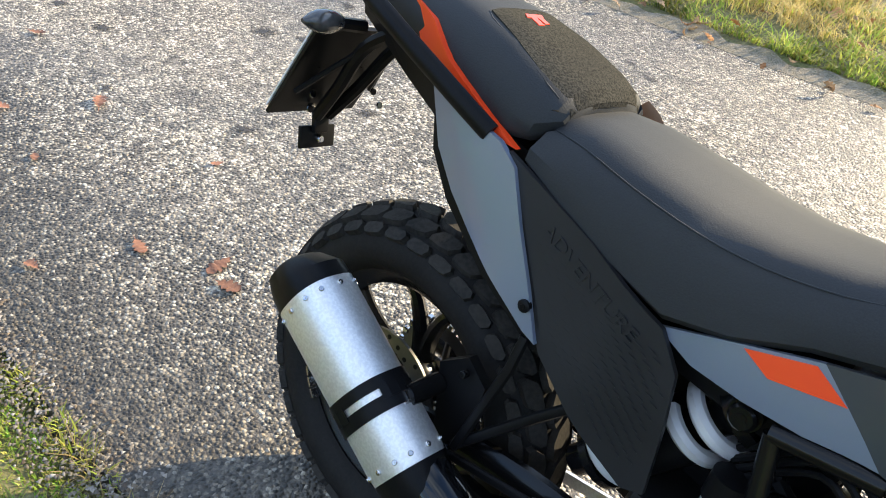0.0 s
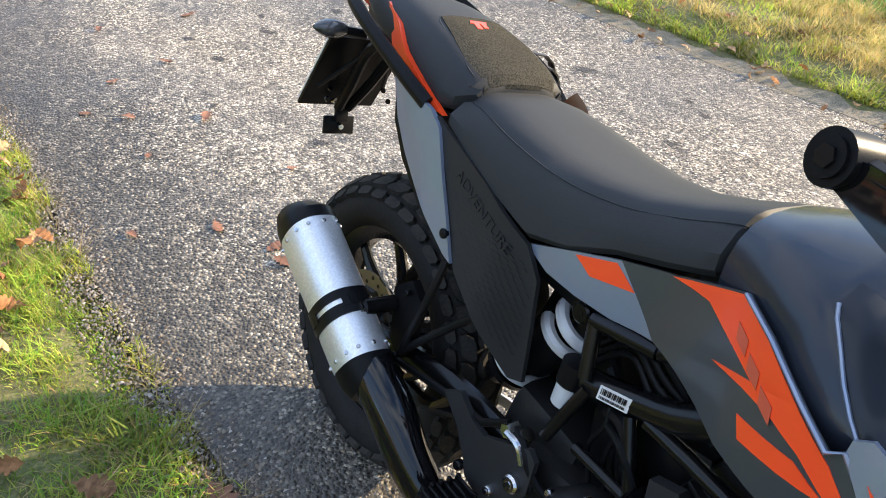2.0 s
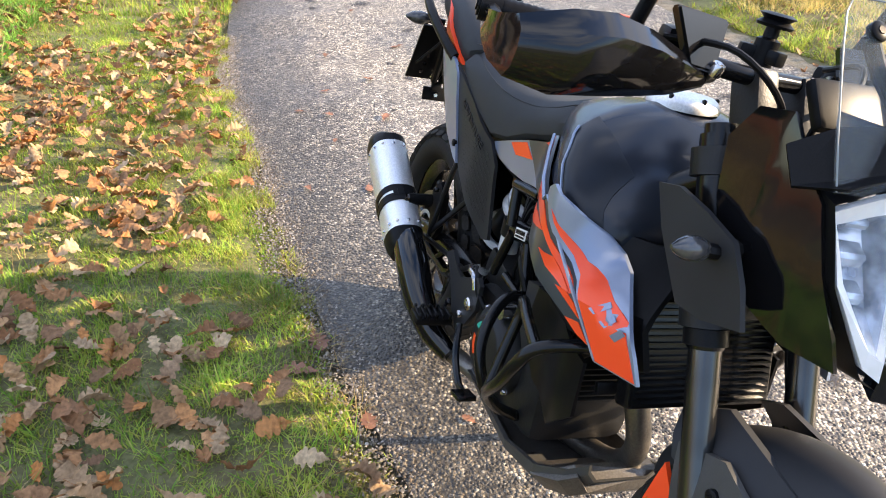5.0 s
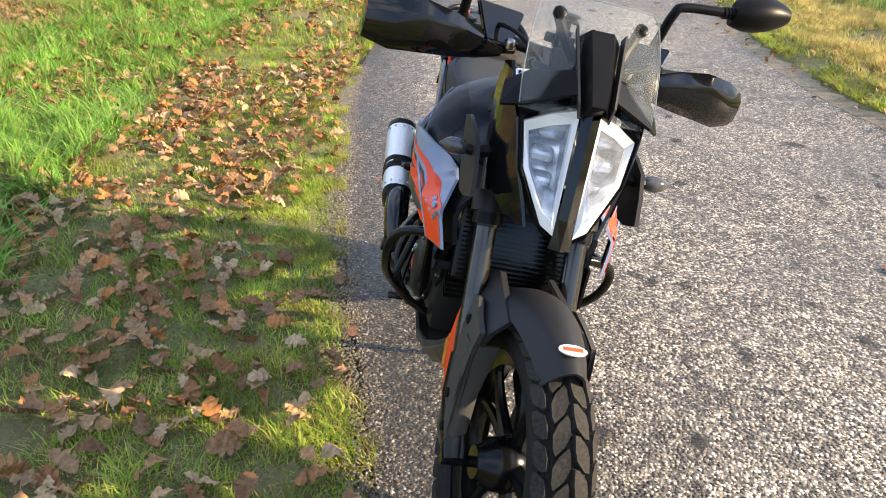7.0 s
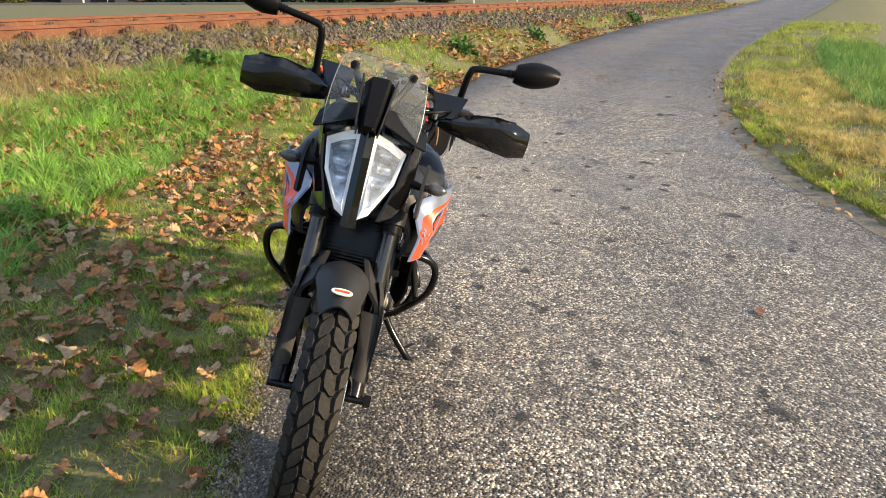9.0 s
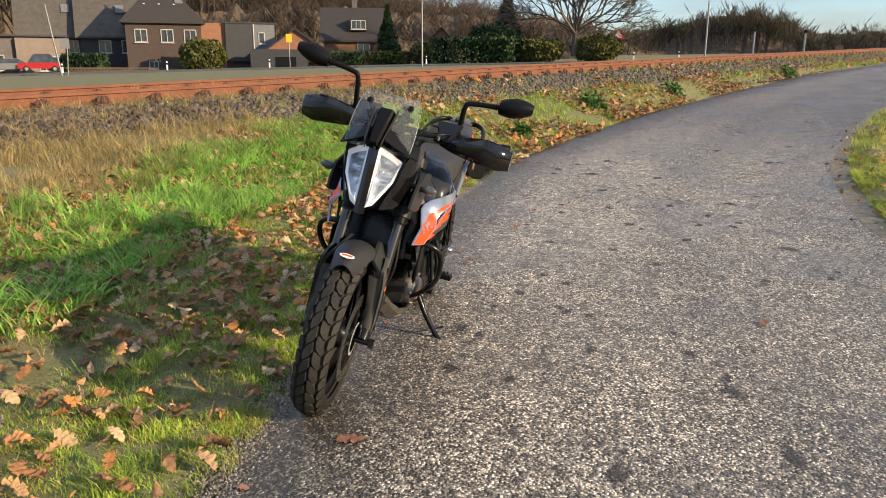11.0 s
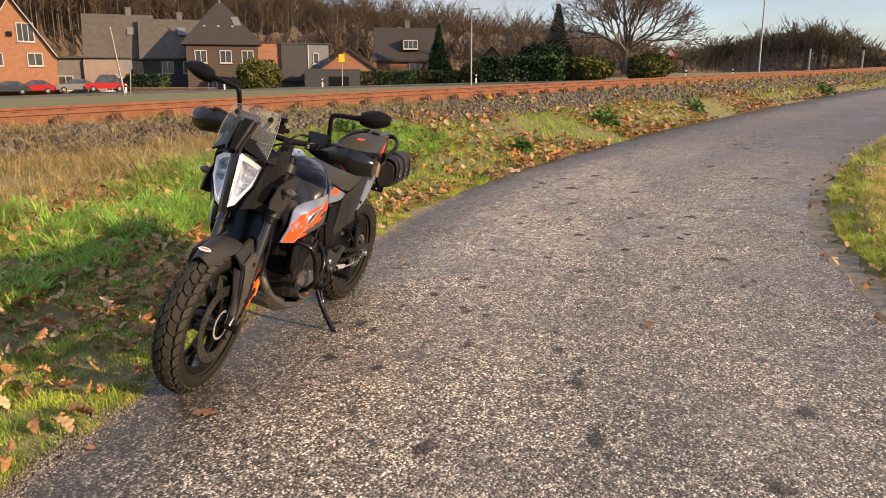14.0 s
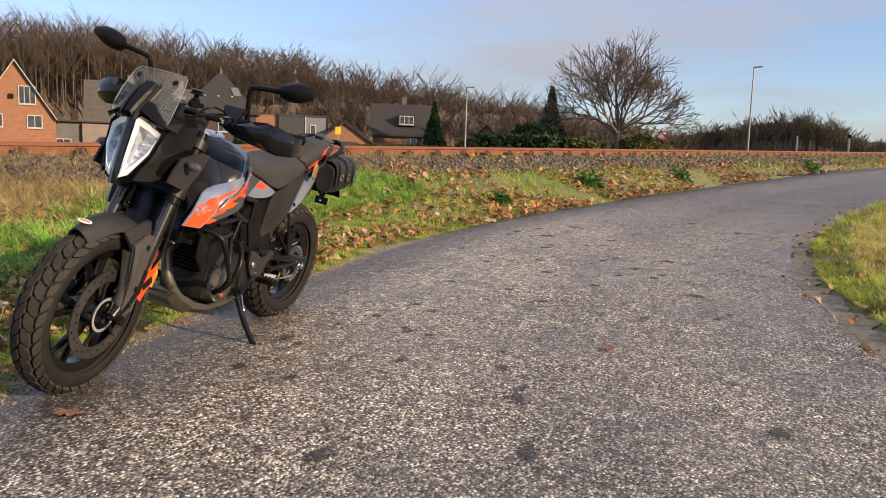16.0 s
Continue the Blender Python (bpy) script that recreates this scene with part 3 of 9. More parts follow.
# ---- the motorcycle (built upright along X, y to its left, then leant onto its side stand) ----
BIKE_M = pose(0.055, 0.058, 0.004) @ pose(0, 0, 0, 0, 0, 2.3) @ pose(0, 0, 0, -12, 0, 0)
BIKE = thing("motorcycle", "dark grey and orange adventure motorcycle leaning on its side stand", "motorcycle", BIKE_M)
HEAD = Vector((0.995, 0, 0.93))
STEER = Matrix.Translation(HEAD) @ Matrix.Rotation(radians(6.0), 4, Vector((-math.sin(radians(25)), 0, math.cos(radians(25))))) @ Matrix.Translation(-HEAD)
REAR_X, REAR_R, FRONT_X, FRONT_R = 0.020, 0.310, 1.364, 0.304


def bp(name, bm, material, parent=None, label="", smooth=True, steer=False):
    ob = part(name, bm, material, None, label, smooth, STEER if steer else None)
    ob.parent = parent or BIKE
    return ob


def mirror(bm):
    """Adds the mirror image in y."""
    me = bpy.data.meshes.new("t")
    bm.to_mesh(me)
    other = bmesh.new()
    other.from_mesh(me)
    bpy.data.meshes.remove(me)
    bmesh.ops.scale(other, vec=(1, -1, 1), verts=other.verts)
    bmesh.ops.reverse_faces(other, faces=other.faces[:])
    return join(bm, other)


def bolt(name, at, normal, r, parent, material=None, h=0.006, label="", steer=False):
    """A socket-head screw standing on a surface."""
    nrm = Vector(normal).normalized()
    bm = bmesh.new()
    a = Vector(at)
    tube([a - nrm * 0.004, a + nrm * h * 0.7, a + nrm * h], [r, r, r * 0.8], 12, bm)
    w = nrm.orthogonal().normalized()
    tube([a + nrm * h * 0.9, a + nrm * (h + 0.001)], [r * 0.45, r * 0.4], 6, bm)
    return bp(name, bm, material or CHROME, parent, label, True, steer)


# wheels ---------------------------------------------------------------


def tyre_profile(R, W, rim):
    c = R - W * 0.56
    pts = []
    for k in range(17):
        a = -math.pi * 0.5 * 1.32 + k * math.pi * 1.32 / 16
        pts.append((R - 0.012 - (1 - math.cos(a)) * W * 0.42, math.sin(a) * W * 0.5))
    lo = [(rim + 0.012, -W * 0.36), (rim - 0.004, -W * 0.31)]
    return lo + pts + [(rim + 0.012, W * 0.36), (rim - 0.004, W * 0.31)]


def knobs(R, W, n, rows):
    """Tread blocks: angular lugs in rows across the crown, offset from row to row."""
    vs, fs = [], []
    for k in range(n):
        for y, wid, ln, off, skew in rows:
            th = 2 * math.pi * (k + off) / n
            drop = 0.012 + (1 - math.cos(math.asin(min(0.98, abs(y) / (W * 0.5))))) * W * 0.42
            rb = R - drop - 0.002
            tilt = math.asin(min(0.95, abs(y) / (W * 0.55))) * (1 if y > 0 else -1)
            h = 0.0115
            base = len(vs)
            shape = [(-1, -0.75), (-0.45, -1), (0.6, -1), (1, -0.35), (1, 0.75), (0.45, 1), (-0.6, 1), (-1, 0.35)]
            for lev, sc in ((0.0, 1.04), (h, 0.95)):
                for a, b in shape:
                    dy = b * wid * 0.5 * sc
                    dl = (a * ln * 0.5 + b * skew) * sc
                    yy = y + dy * math.cos(tilt) + lev * math.sin(tilt)
                    rr = rb - dy * math.sin(tilt) + lev * math.cos(tilt)
                    aa = th + dl / R
                    vs.append((rr * math.cos(aa), yy, rr * math.sin(aa)))
            m = len(shape)
            fs.append(tuple(base + m + i for i in range(m)))
            for i in range(m):
                j = (i + 1) % m
                fs.append((base + i, base + j, base + m + j, base + m + i))
    return vs, fs


def wheel(name, cx, R, W, rim, steer, spokes):
    at = pose(cx, 0, R)
    M = (STEER if steer else Matrix()) @ at
    hub_e = new(name)
    hub_e.parent = BIKE
    tagged(hub_e, "")
    bm = lathe(tyre_profile(R, W, rim), 72)
    ty = part("tyre", bm, TYRE, hub_e, "chunky block-pattern rubber tyre", True, M)
    if W > 0.12:
        rows = [(0.0, 0.040, 0.046, 0.0, 0.012), (-0.037, 0.029, 0.048, 0.5, -0.010), (0.037, 0.029, 0.048, 0.5, 0.010), (-0.058, 0.020, 0.044, 0.08, -0.005), (0.058, 0.020, 0.044, 0.08, 0.005)]
        n = 36
    else:
        rows = [(-0.0150, 0.0300, 0.0480, 0.0, 0.015), (0.0150, 0.0300, 0.0480, 0.5, -0.015), (-0.0405, 0.0250, 0.0470, 0.35, -0.011), (0.0405, 0.0250, 0.0470, 0.85, 0.011)]
        n = 36
    vs, fs = knobs(R, W, n, rows)
    bm = bmesh.new()
    me = bpy.data.meshes.new("t")
    me.from_pydata(vs, [], fs)
    bm.from_mesh(me)
    part("tread", bm, TREAD, hub_e, "worn dusty tread blocks", False, M)
    prof = [(rim + 0.014, -W * 0.31), (rim + 0.014, -W * 0.27), (rim - 0.004, -W * 0.24), (rim - 0.020, -0.014), (rim - 0.020, 0.014), (rim - 0.004, W * 0.24), (rim + 0.014, W * 0.27), (rim + 0.014, W * 0.31), (rim - 0.002, W * 0.30), (rim - 0.032, 0.018), (rim - 0.034, 0), (rim - 0.032, -0.018), (rim - 0.002, -W * 0.30)]
    part("rim", lathe(prof, 72, closed=True), METALBLK, hub_e, "black cast alloy rim", True, M)
    for k in range(spokes):
        a0 = 2 * math.pi * (k + 0.25) / spokes
        bm = bmesh.new()
        for sgn in (-1, 1):
            pts, rr = [], []
            for q in range(6):
                t = q / 5
                r = 0.045 + (rim - 0.075) * t
                a = a0 + sgn * (0.10 + 0.17 * t * t)
                pts.append((r * math.cos(a), 0.018 * (1 - t), r * math.sin(a)))
                rr.append(0.017 - 0.006 * t)
            tube(pts, rr, 8, bm, 0.9, (0, 1, 0))
        part("spoke", bm, METALBLK, hub_e, "", True, M)
    part("hub", lathe([(0.0, -0.06), (0.032, -0.06), (0.036, -0.045), (0.05, -0.03), (0.055, 0.0), (0.05, 0.03), (0.036, 0.045), (0.032, 0.06), (0.0, 0.06)], 32), METALBLK, hub_e, "", True, M)
    return hub_e, M


def disc(parent, M, R, y, inner, thick=0.005, holes=30, ring=True):
    bm = lathe([(R, -thick / 2), (R, thick / 2), (inner, thick / 2), (inner, -thick / 2)], 64, closed=True)
    bm.transform(pose(0, y, 0))
    d = part("brake_disc", bm, DISC, parent, "drilled steel brake disc", True, M)
    bm = bmesh.new()
    for k in range(holes):
        a = 2 * math.pi * k / holes
        r = inner + (R - inner) * (0.28 + 0.22 * (k % 3))
        rod((r * math.cos(a), y - thick * 0.7, r * math.sin(a)), (r * math.cos(a), y + thick * 0.7, r * math.sin(a)), 0.0042, 8, bm)
    part("drill_hole", bm, BLACK, d, "", False, M)
    for k in range(5):
        a = 2 * math.pi * k / 5
        part("disc_carrier", tube([(0.05 * math.cos(a), y, 0.05 * math.sin(a)), (inner * 1.02 * math.cos(a + 0.25), y, inner * 1.02 * math.sin(a + 0.25))], 0.008, 6), METALBLK, d, "", True, M)
    # toothed sensor ring
    if ring:
        bm = bmesh.new()
        ri, ro = 0.052, 0.062
        for k in range(48):
            a = 2 * math.pi * k / 48
            w = math.pi / 48 * 1.05
            y0 = y + 0.012 * (1 if y > 0 else -1)
            q = [(ri * math.cos(a - w), ri * math.sin(a - w)), (ro * math.cos(a - w), ro * math.sin(a - w)), (ro * math.cos(a + w * 0.1), ro * math.sin(a + w * 0.1)), (ri * math.cos(a + w), ri * math.sin(a + w))]
            plate([(p[0], y0, p[1]) for p in q], 0.002, bm)
        part("sensor_ring", bm, STEEL, d, "", False, M)
    return d


RW, RM = wheel("rear_wheel", REAR_X, REAR_R, 0.136, 0.206, False, 5)
FW, FM = wheel("front_wheel", FRONT_X, FRONT_R, 0.106, 0.222, True, 5)
disc(FW, FM, 0.160, 0.062, 0.118)
disc(RW, RM, 0.115, -0.062, 0.085)
# rear sprocket
bm = bmesh.new()
lathe([(0.088, 0.068), (0.088, 0.075), (0.062, 0.075), (0.062, 0.068)], 48, bm, True)
for k in range(45):
    a = 2 * math.pi * k / 45
    box((0.009, 0.006, 0.007), (0.091 * math.cos(a), 0.0715, 0.091 * math.sin(a)), (0, -math.degrees(a), 0), 0, bm)
for k in range(5):
    a = 2 * math.pi * k / 5
    tube([(0.03 * math.cos(a), 0.0715, 0.03 * math.sin(a)), (0.064 * math.cos(a + 0.2), 0.0715, 0.064 * math.sin(a + 0.2))], 0.006, 6, bm)
part("sprocket", bm, DISC, RW, "dull steel chain sprocket", True, RM)
# wheel weight sticker
bm = bmesh.new()
for k in range(4):
    a = radians(200 + 6 * k)
    box((0.006, 0.02, 0.018), (0.205 * math.cos(a), -0.045, 0.205 * math.sin(a)), (0, -math.degrees(a), 0), 0.001, bm)
part("balance_weight", bm, CHROME, RW, "", False, RM)

# fork, mudguard -------------------------------------------------------
AX = Vector((-math.sin(radians(25)), 0, math.cos(radians(25))))


def fork_pt(z, y, off=0.0):
    """On a fork leg at height z (measured upright)."""
    return Vector((1.028 + (0.93 - z) * math.tan(radians(24.0)) + off, y, z))


for sg in (-1, 1):
    y = sg * 0.098
    leg = bp("fork_leg", tube([fork_pt(0.945, y), fork_pt(0.70, y), fork_pt(0.69, y)], [0.0265, 0.0265, 0.024], 20), METALBLK, None, "black fork leg with bright lower tube", True, True)
    bp("fork_inner_tube", rod(fork_pt(0.70, y), fork_pt(0.40, y), 0.0215, 20), FORKTUBE, leg, "dark polished fork tube", True, True)
    bp("fork_seal", rod(fork_pt(0.715, y), fork_pt(0.695, y), 0.029, 20), BLACK, leg, "", True, True)
    bp("fork_foot", tube([fork_pt(0.46, y), fork_pt(0.39, y), (FRONT_X - 0.05, y, 0.35), (FRONT_X, y, FRONT_R)], [0.026, 0.030, 0.030, 0.026], 14), METALBLK, leg, "", True, True)
    bp("fork_cap", rod(fork_pt(0.945, y), fork_pt(0.957, y), 0.022, 12), METALBLK, leg, "", True, True)
    # guard plate: dark plastic with an orange wedge behind it
    g = [(1.330, 0.565), (1.240, 0.590), (1.165, 0.560), (1.195, 0.485), (1.255, 0.395), (1.285, 0.318), (1.345, 0.312), (1.350, 0.345), (1.330, 0.430), (1.320, 0.500)]
    gf = lambda x, z: 0.114 + 0.010 * step(1.2, 1.3, x) - 0.012 * step(0.5, 0.6, z)
    gd = bp("fork_guard", skin(g, gf, 0.010, 3, 0, sg), GUARD, leg, "matt dark grey plastic fork guard", True, True)
    rings = []
    for z, xf in ((0.315, 1.345), (0.36, 1.346), (0.43, 1.332), (0.50, 1.322), (0.535, 1.320)):
        w = 0.040 + 0.022 * step(0.40, 0.56, z)
        edge = [(xf - 0.030, 0.1255), (xf - 0.004, 0.124), (xf + 0.006, 0.114), (xf + 0.008, 0.100), (xf + 0.002, 0.126 - w)]
        rings.append([(px, sg * py, z) for px, py in edge] + [(px - 0.006, sg * (py - 0.004), z) for px, py in edge[::-1]])
    bp("guard_front", loft(rings), GUARD, gd, "", True, True)
    o = [(1.195, 0.485), (1.160, 0.520), (1.150, 0.440), (1.180, 0.385), (1.225, 0.335), (1.262, 0.365)]
    bp("guard_wedge", skin(o, gf, 0.008, 3, -0.006, sg), ORANGE, leg, "bright orange plastic wedge", True, True)
    bp("side_reflector", skin([(1.158, 0.455), (1.185, 0.385), (1.168, 0.380), (1.146, 0.430)], gf, 0.012, 1, -0.002, sg), AMBER, leg, "amber reflector", True, True)
    for bx, bz in ((1.318, 0.345), (1.290, 0.402), (1.25, 0.545)):
        bolt("screw", (bx, sg * (gf(bx, bz) + 0.001), bz), (0, sg, 0), 0.010, gd, BLACK, 0.004, "", True)
bp("axle", rod((FRONT_X, -0.125, FRONT_R), (FRONT_X, 0.135, FRONT_R), 0.011, 14), METALBLK, None, "", True, True)
bp("axle_nut", rod((FRONT_X, 0.128, FRONT_R), (FRONT_X, 0.146, FRONT_R), 0.017, 6), METALBLK, None, "", False, True)
# calliper
bm = box((0.085, 0.06, 0.05), (FRONT_X - 0.155, 0.075, 0.385), (0, 25, 0), 0.012)
box((0.06, 0.07, 0.03), (FRONT_X - 0.165, 0.078, 0.40), (0, 25, 0), 0.008, bm)
bp("brake_calliper", bm, METALBLK, None, "black brake calliper", True, True)
bp("brake_hose", tube(smooth_line([(FRONT_X - 0.17, 0.09, 0.42), (1.17, 0.125, 0.52), (1.11, 0.11, 0.66), (1.06, 0.09, 0.8)], 6), 0.006, 8), BLACK, None, "", True, True)
# bridges (yokes)
for z0, ln in ((0.912, 0.036), (0.735, 0.04)):
    bm = bmesh.new()
    c = fork_pt(z0, 0)
    ring = []
    for sg in (-1, 1):
        rod(c + Vector((0, sg * 0.098, 0)) - AX * ln * 0.5, c + Vector((0, sg * 0.098, 0)) + AX * ln * 0.5, 0.036, 20, bm)
    box((0.055, 0.2, ln * 0.85), c - Vector((0.012, 0, 0)), (0, -25, 0), 0.008, bm)
    bp("triple_clamp", bm, ENGINE, None, "black cast fork clamp", True, True)


def fender_ring(t):
    """Cross-section of the front mudguard at t from its front tip (0) to its back (1)."""
    a = radians(67 + 78 * t)
    cx, cz = FRONT_X, FRONT_R
    R = FRONT_R + 0.024 + 0.016 * math.sin(math.pi * t) + 0.004 * (1 - t) ** 2
    w = 0.042 + 0.040 * math.sin(min(1, t * 1.25) * math.pi * 0.5) - 0.01 * max(0, t - 0.7)
    out, inn = [], []
    for k in range(11):
        u = -1 + 2 * k / 10
        dr = -0.040 * abs(u) ** 2.6 - 0.010 * (1 - t) * abs(u)
        p = (cx + (R + dr) * math.cos(a), u * w, cz + (R + dr) * math.sin(a))
        q = (cx + (R + dr - 0.005) * math.cos(a), u * (w - 0.004), cz + (R + dr - 0.005) * math.sin(a))
        out.append(p)
        inn.append(q)
    return out + inn[::-1]


FENDER = bp("front_mudguard", loft([fender_ring(k / 14) for k in range(15)]), MATTE, None, "matt dark grey plastic front mudguard", True, True)
for sg in (-1, 1):
    # arm from the mudguard to the fork guard
    bm = skin([(1.340, 0.600), (1.18, 0.622), (1.13, 0.590), (1.165, 0.535), (1.25, 0.530), (1.325, 0.525)], lambda x, z: 0.108 - 0.75 * max(0, z - 0.555), 0.012, 3, 0, sg)
    bp("mudguard_arm", bm, MATTE, FENDER, "", True, True)
# oval badge on the mudguard, as plain shapes
bm = bmesh.new()
a = radians(74)
Rb = FRONT_R + 0.034
cen = Vector((FRONT_X + Rb * math.cos(a), 0.0, FRONT_R + Rb * math.sin(a)))
tz = Vector((-math.sin(a), 0, math.cos(a)))
nn = Vector((math.cos(a), 0, math.sin(a)))
plate([cen + Vector((0, 0.026 * math.cos(q), 0)) + tz * 0.012 * math.sin(q) for q in (2 * math.pi * k / 20 for k in range(20))], 0.0025, bm)
bdg = bp("badge", bm, WHITE, FENDER, "white oval badge with a red bar", False, True)
bm = bmesh.new()
plate([cen + nn * 0.003 + Vector((0, 0.018 * sx, 0)) + tz * (0.001 + 0.004 * sz) for sx, sz in ((-1, -1), (1, -1), (1, 1), (-1, 1))], 0.0006, bm)
bp("badge_bar", bm, ORANGE, bdg, "", False, True)

# handlebar ------------------------------------------------------------
BARZ = 1.014
bar_pts = smooth_line([(0.800, -0.366, BARZ), (0.845, -0.26, BARZ - 0.002), (0.905, -0.165, BARZ + 0.004), (0.955, -0.075, 1.014), (0.960, 0, 1.014), (0.955, 0.075, 1.014), (0.905, 0.165, BARZ + 0.004), (0.845, 0.26, BARZ - 0.002), (0.800, 0.366, BARZ)], 6)
BAR = bp("handlebar", tube(bar_pts, 0.0125, 12), METALBLK, None, "black tapered handlebar", True, True)
bm = bmesh.new()
for sg in (-1, 1):
    box((0.05, 0.04, 0.105), (0.972, sg * 0.045, 0.972), (0, -25, 0), 0.008, bm)
bp("bar_clamp", bm, ENGINE, BAR, "", True, True)
for sg in (-1, 1):
    d = (Vector((0.800, sg * 0.366, BARZ)) - Vector((0.845, sg * 0.26, BARZ - 0.002))).normalized()
    end = Vector((0.800, sg * 0.366, BARZ))
    bm = bmesh.new()
    n = 26
    tube([end - d * (0.125 * (1 - k / n)) for k in range(n + 1)], [0.0165 + (0.0012 if k % 2 else 0) for k in range(n + 1)], 14, bm)
    bp("grip", bm, BLACK, BAR, "ribbed black rubber grip", True, True)
    bm = bmesh.new()
    rod(end + d * 0.000, end + d * 0.028, 0.0195, 20, bm)
    rod(end + d * 0.028, end + d * 0.031, 0.014, 20, bm)
    bp("bar_end", bm, BLACK, BAR, "", True, True)
    bp("bar_end_screw", rod(end + d * 0.030, end + d * 0.0335, 0.008, 6), METALBLK, BAR, "", False, True)
    # switch housing
    c = end - d * 0.165
    bm = box((0.052, 0.062, 0.055), c, (0, 0, 27 * sg), 0.014)
    sw = bp("switch_housing", bm, BLACK, BAR, "", True, True)
    if sg < 0:
        bp("kill_switch", box((0.016, 0.022, 0.012), c + Vector((0.0, 0, 0.030)), (0, 0, 27 * sg), 0.003), ORANGE, sw, "red engine switch", False, True)
    else:
        bp("horn_button", box((0.012, 0.02, 0.012), c + Vector((-0.024, 0, 0.004)), (0, 0, 27 * sg), 0.003), GLOSS, sw, "", False, True)
    # lever with its perch
    pts = smooth_line([(0.930, sg * 0.165, 0.995), (0.925, sg * 0.20, 0.996), (0.895, sg * 0.29, 0.994), (0.862, sg * 0.362, 0.990)], 5)
    bp("hand_lever", tube(pts, 0.0075, 8, None, 1.4, (0, 0, 1)), METALBLK, BAR, "", True, True)
    bp("lever_perch", box((0.05, 0.045, 0.035), (0.920, sg * 0.165, 1.004), (0, 0, 20 * sg), 0.008), METALBLK, BAR, "", True, True)
    # hand guard: shell of lofted ribs round the front of the grip
    rings = []
    guard = [  # y, x front, z low, z high, lip
        (0.390, 0.800, 0.998, 1.020, 0.003), (0.408, 0.850, 0.980, 1.018, 0.006), (0.418, 0.900, 0.966, 1.022, 0.010), (0.414, 0.946, 0.956, 1.030, 0.018),
        (0.362, 0.988, 0.948, 1.050, 0.034), (0.305, 0.998, 0.955, 1.056, 0.040), (0.245, 0.994, 0.962, 1.046, 0.036), (0.190, 0.984, 0.972, 1.028, 0.024), (0.142, 0.968, 0.985, 1.010, 0.014)]
    for y, x, zl, zh, lip in guard:
        mid = (zl + zh) / 2
        outer = [(x - lip, zl), (x - lip * 0.25, zl + (zh - zl) * 0.2), (x, mid), (x - lip * 0.12, zl + (zh - zl) * 0.78), (x - lip * 0.9, zh)]
        inner = [(x - lip * 0.9 - 0.004, zh - 0.003), (x - lip * 0.12 - 0.006, zl + (zh - zl) * 0.77), (x - 0.006, mid), (x - lip * 0.25 - 0.006, zl + (zh - zl) * 0.22), (x - lip - 0.003, zl + 0.003)]
        if y > 0.400:
            inner = [(px + 0.002, pz) for px, pz in inner]
        rings.append([(px, sg * y, pz) for px, pz in outer] + [(px, sg * (y - 0.004), pz) for px, pz in inner])
    hg = bp("hand_guard", loft(rings), GLOSS, BAR, "glossy black plastic hand guard", True, True)
    q = [Vector((0.935, sg * 0.212, 1.076)), Vector((0.925, sg * 0.112, 1.070)), Vector((0.950, sg * 0.128, 1.004)), Vector((0.962, sg * 0.185, 1.010))]
    bm = plate(q if sg > 0 else q[::-1], 0.014, None, 0.003)
    bp("guard_deflector", bm, GLOSS, hg, "", True, True)
    bp("guard_arm", tube(smooth_line([end + d * 0.012, (0.855, sg * 0.395, 1.008), (0.930, sg * 0.372, 1.000), (0.966, sg * 0.285, 0.996), (0.960, sg * 0.17, 0.998), (0.945, sg * 0.115, 1.004)], 5), 0.010, 8, None, 1.0), BLACK, hg, "", True, True)
    bolt("guard_bolt", (0.964, sg * 0.130, 1.012), (0.4, 0, 1), 0.010, hg, CHROME, 0.012, "bright steel bolt", True)
    # mirror
    ms = bp("mirror_stem", tube(smooth_line([(0.905, sg * 0.205, 1.010), (0.935, sg * 0.208, 1.10), (0.952, sg * 0.212, 1.152), (0.954, sg * 0.232, 1.170), (0.954, sg * 0.345, 1.184)], 6), [0.010] * 25, 10), BLACK, BAR, "black mirror stem", True, True)
    bp("stem_boot", tube([(0.902, sg * 0.203, 1.005), (0.910, sg * 0.205, 1.030), (0.918, sg * 0.206, 1.05)], [0.018, 0.017, 0.011], 12), BLACK, ms, "", True, True)
    bm = bmesh.new()
    for k in range(4):
        rod((0.954, sg * (0.315 + 0.008 * k), 1.180 + 0.0012 * k), (0.954, sg * (0.319 + 0.008 * k), 1.181 + 0.0012 * k), 0.0125, 12, bm)
    bp("stem_rings", bm, BLACK, ms, "", True, True)
    rings = []
    for t in (0.0, 0.12, 0.3, 0.5, 0.7, 0.88, 1.0):
        yy = 0.335 + 0.125 * t
        zc = 1.185 + 0.020 * t
        hh = 0.014 + 0.024 * math.sin(math.pi * min(1, 0.18 + t * 0.72)) ** 1.2 * (1 if t < 0.9 else 0.6)
        dp = 0.012 + 0.022 * math.sin(math.pi * min(1.0, 0.15 + t * 0.8))
        ring = []
        for k in range(16):
            q = 2 * math.pi * k / 16
            fx = math.cos(q)
            ring.append((0.950 + (dp if fx > 0 else 0.010) * fx, sg * yy, zc + hh * math.sin(q) * (1 - 0.15 * abs(fx))))
        rings.append(ring)
    mh = bp("mirror_head", loft(rings), BLACK, ms, "black plastic mirror head", True, True)
    # bright glass of the mirror
    gl = [Vector((0.9385, sg * (0.400 + 0.048 * math.cos(q)), 1.195 + 0.022 * math.sin(q))) for q in (2 * math.pi * k / 20 for k in range(20))]
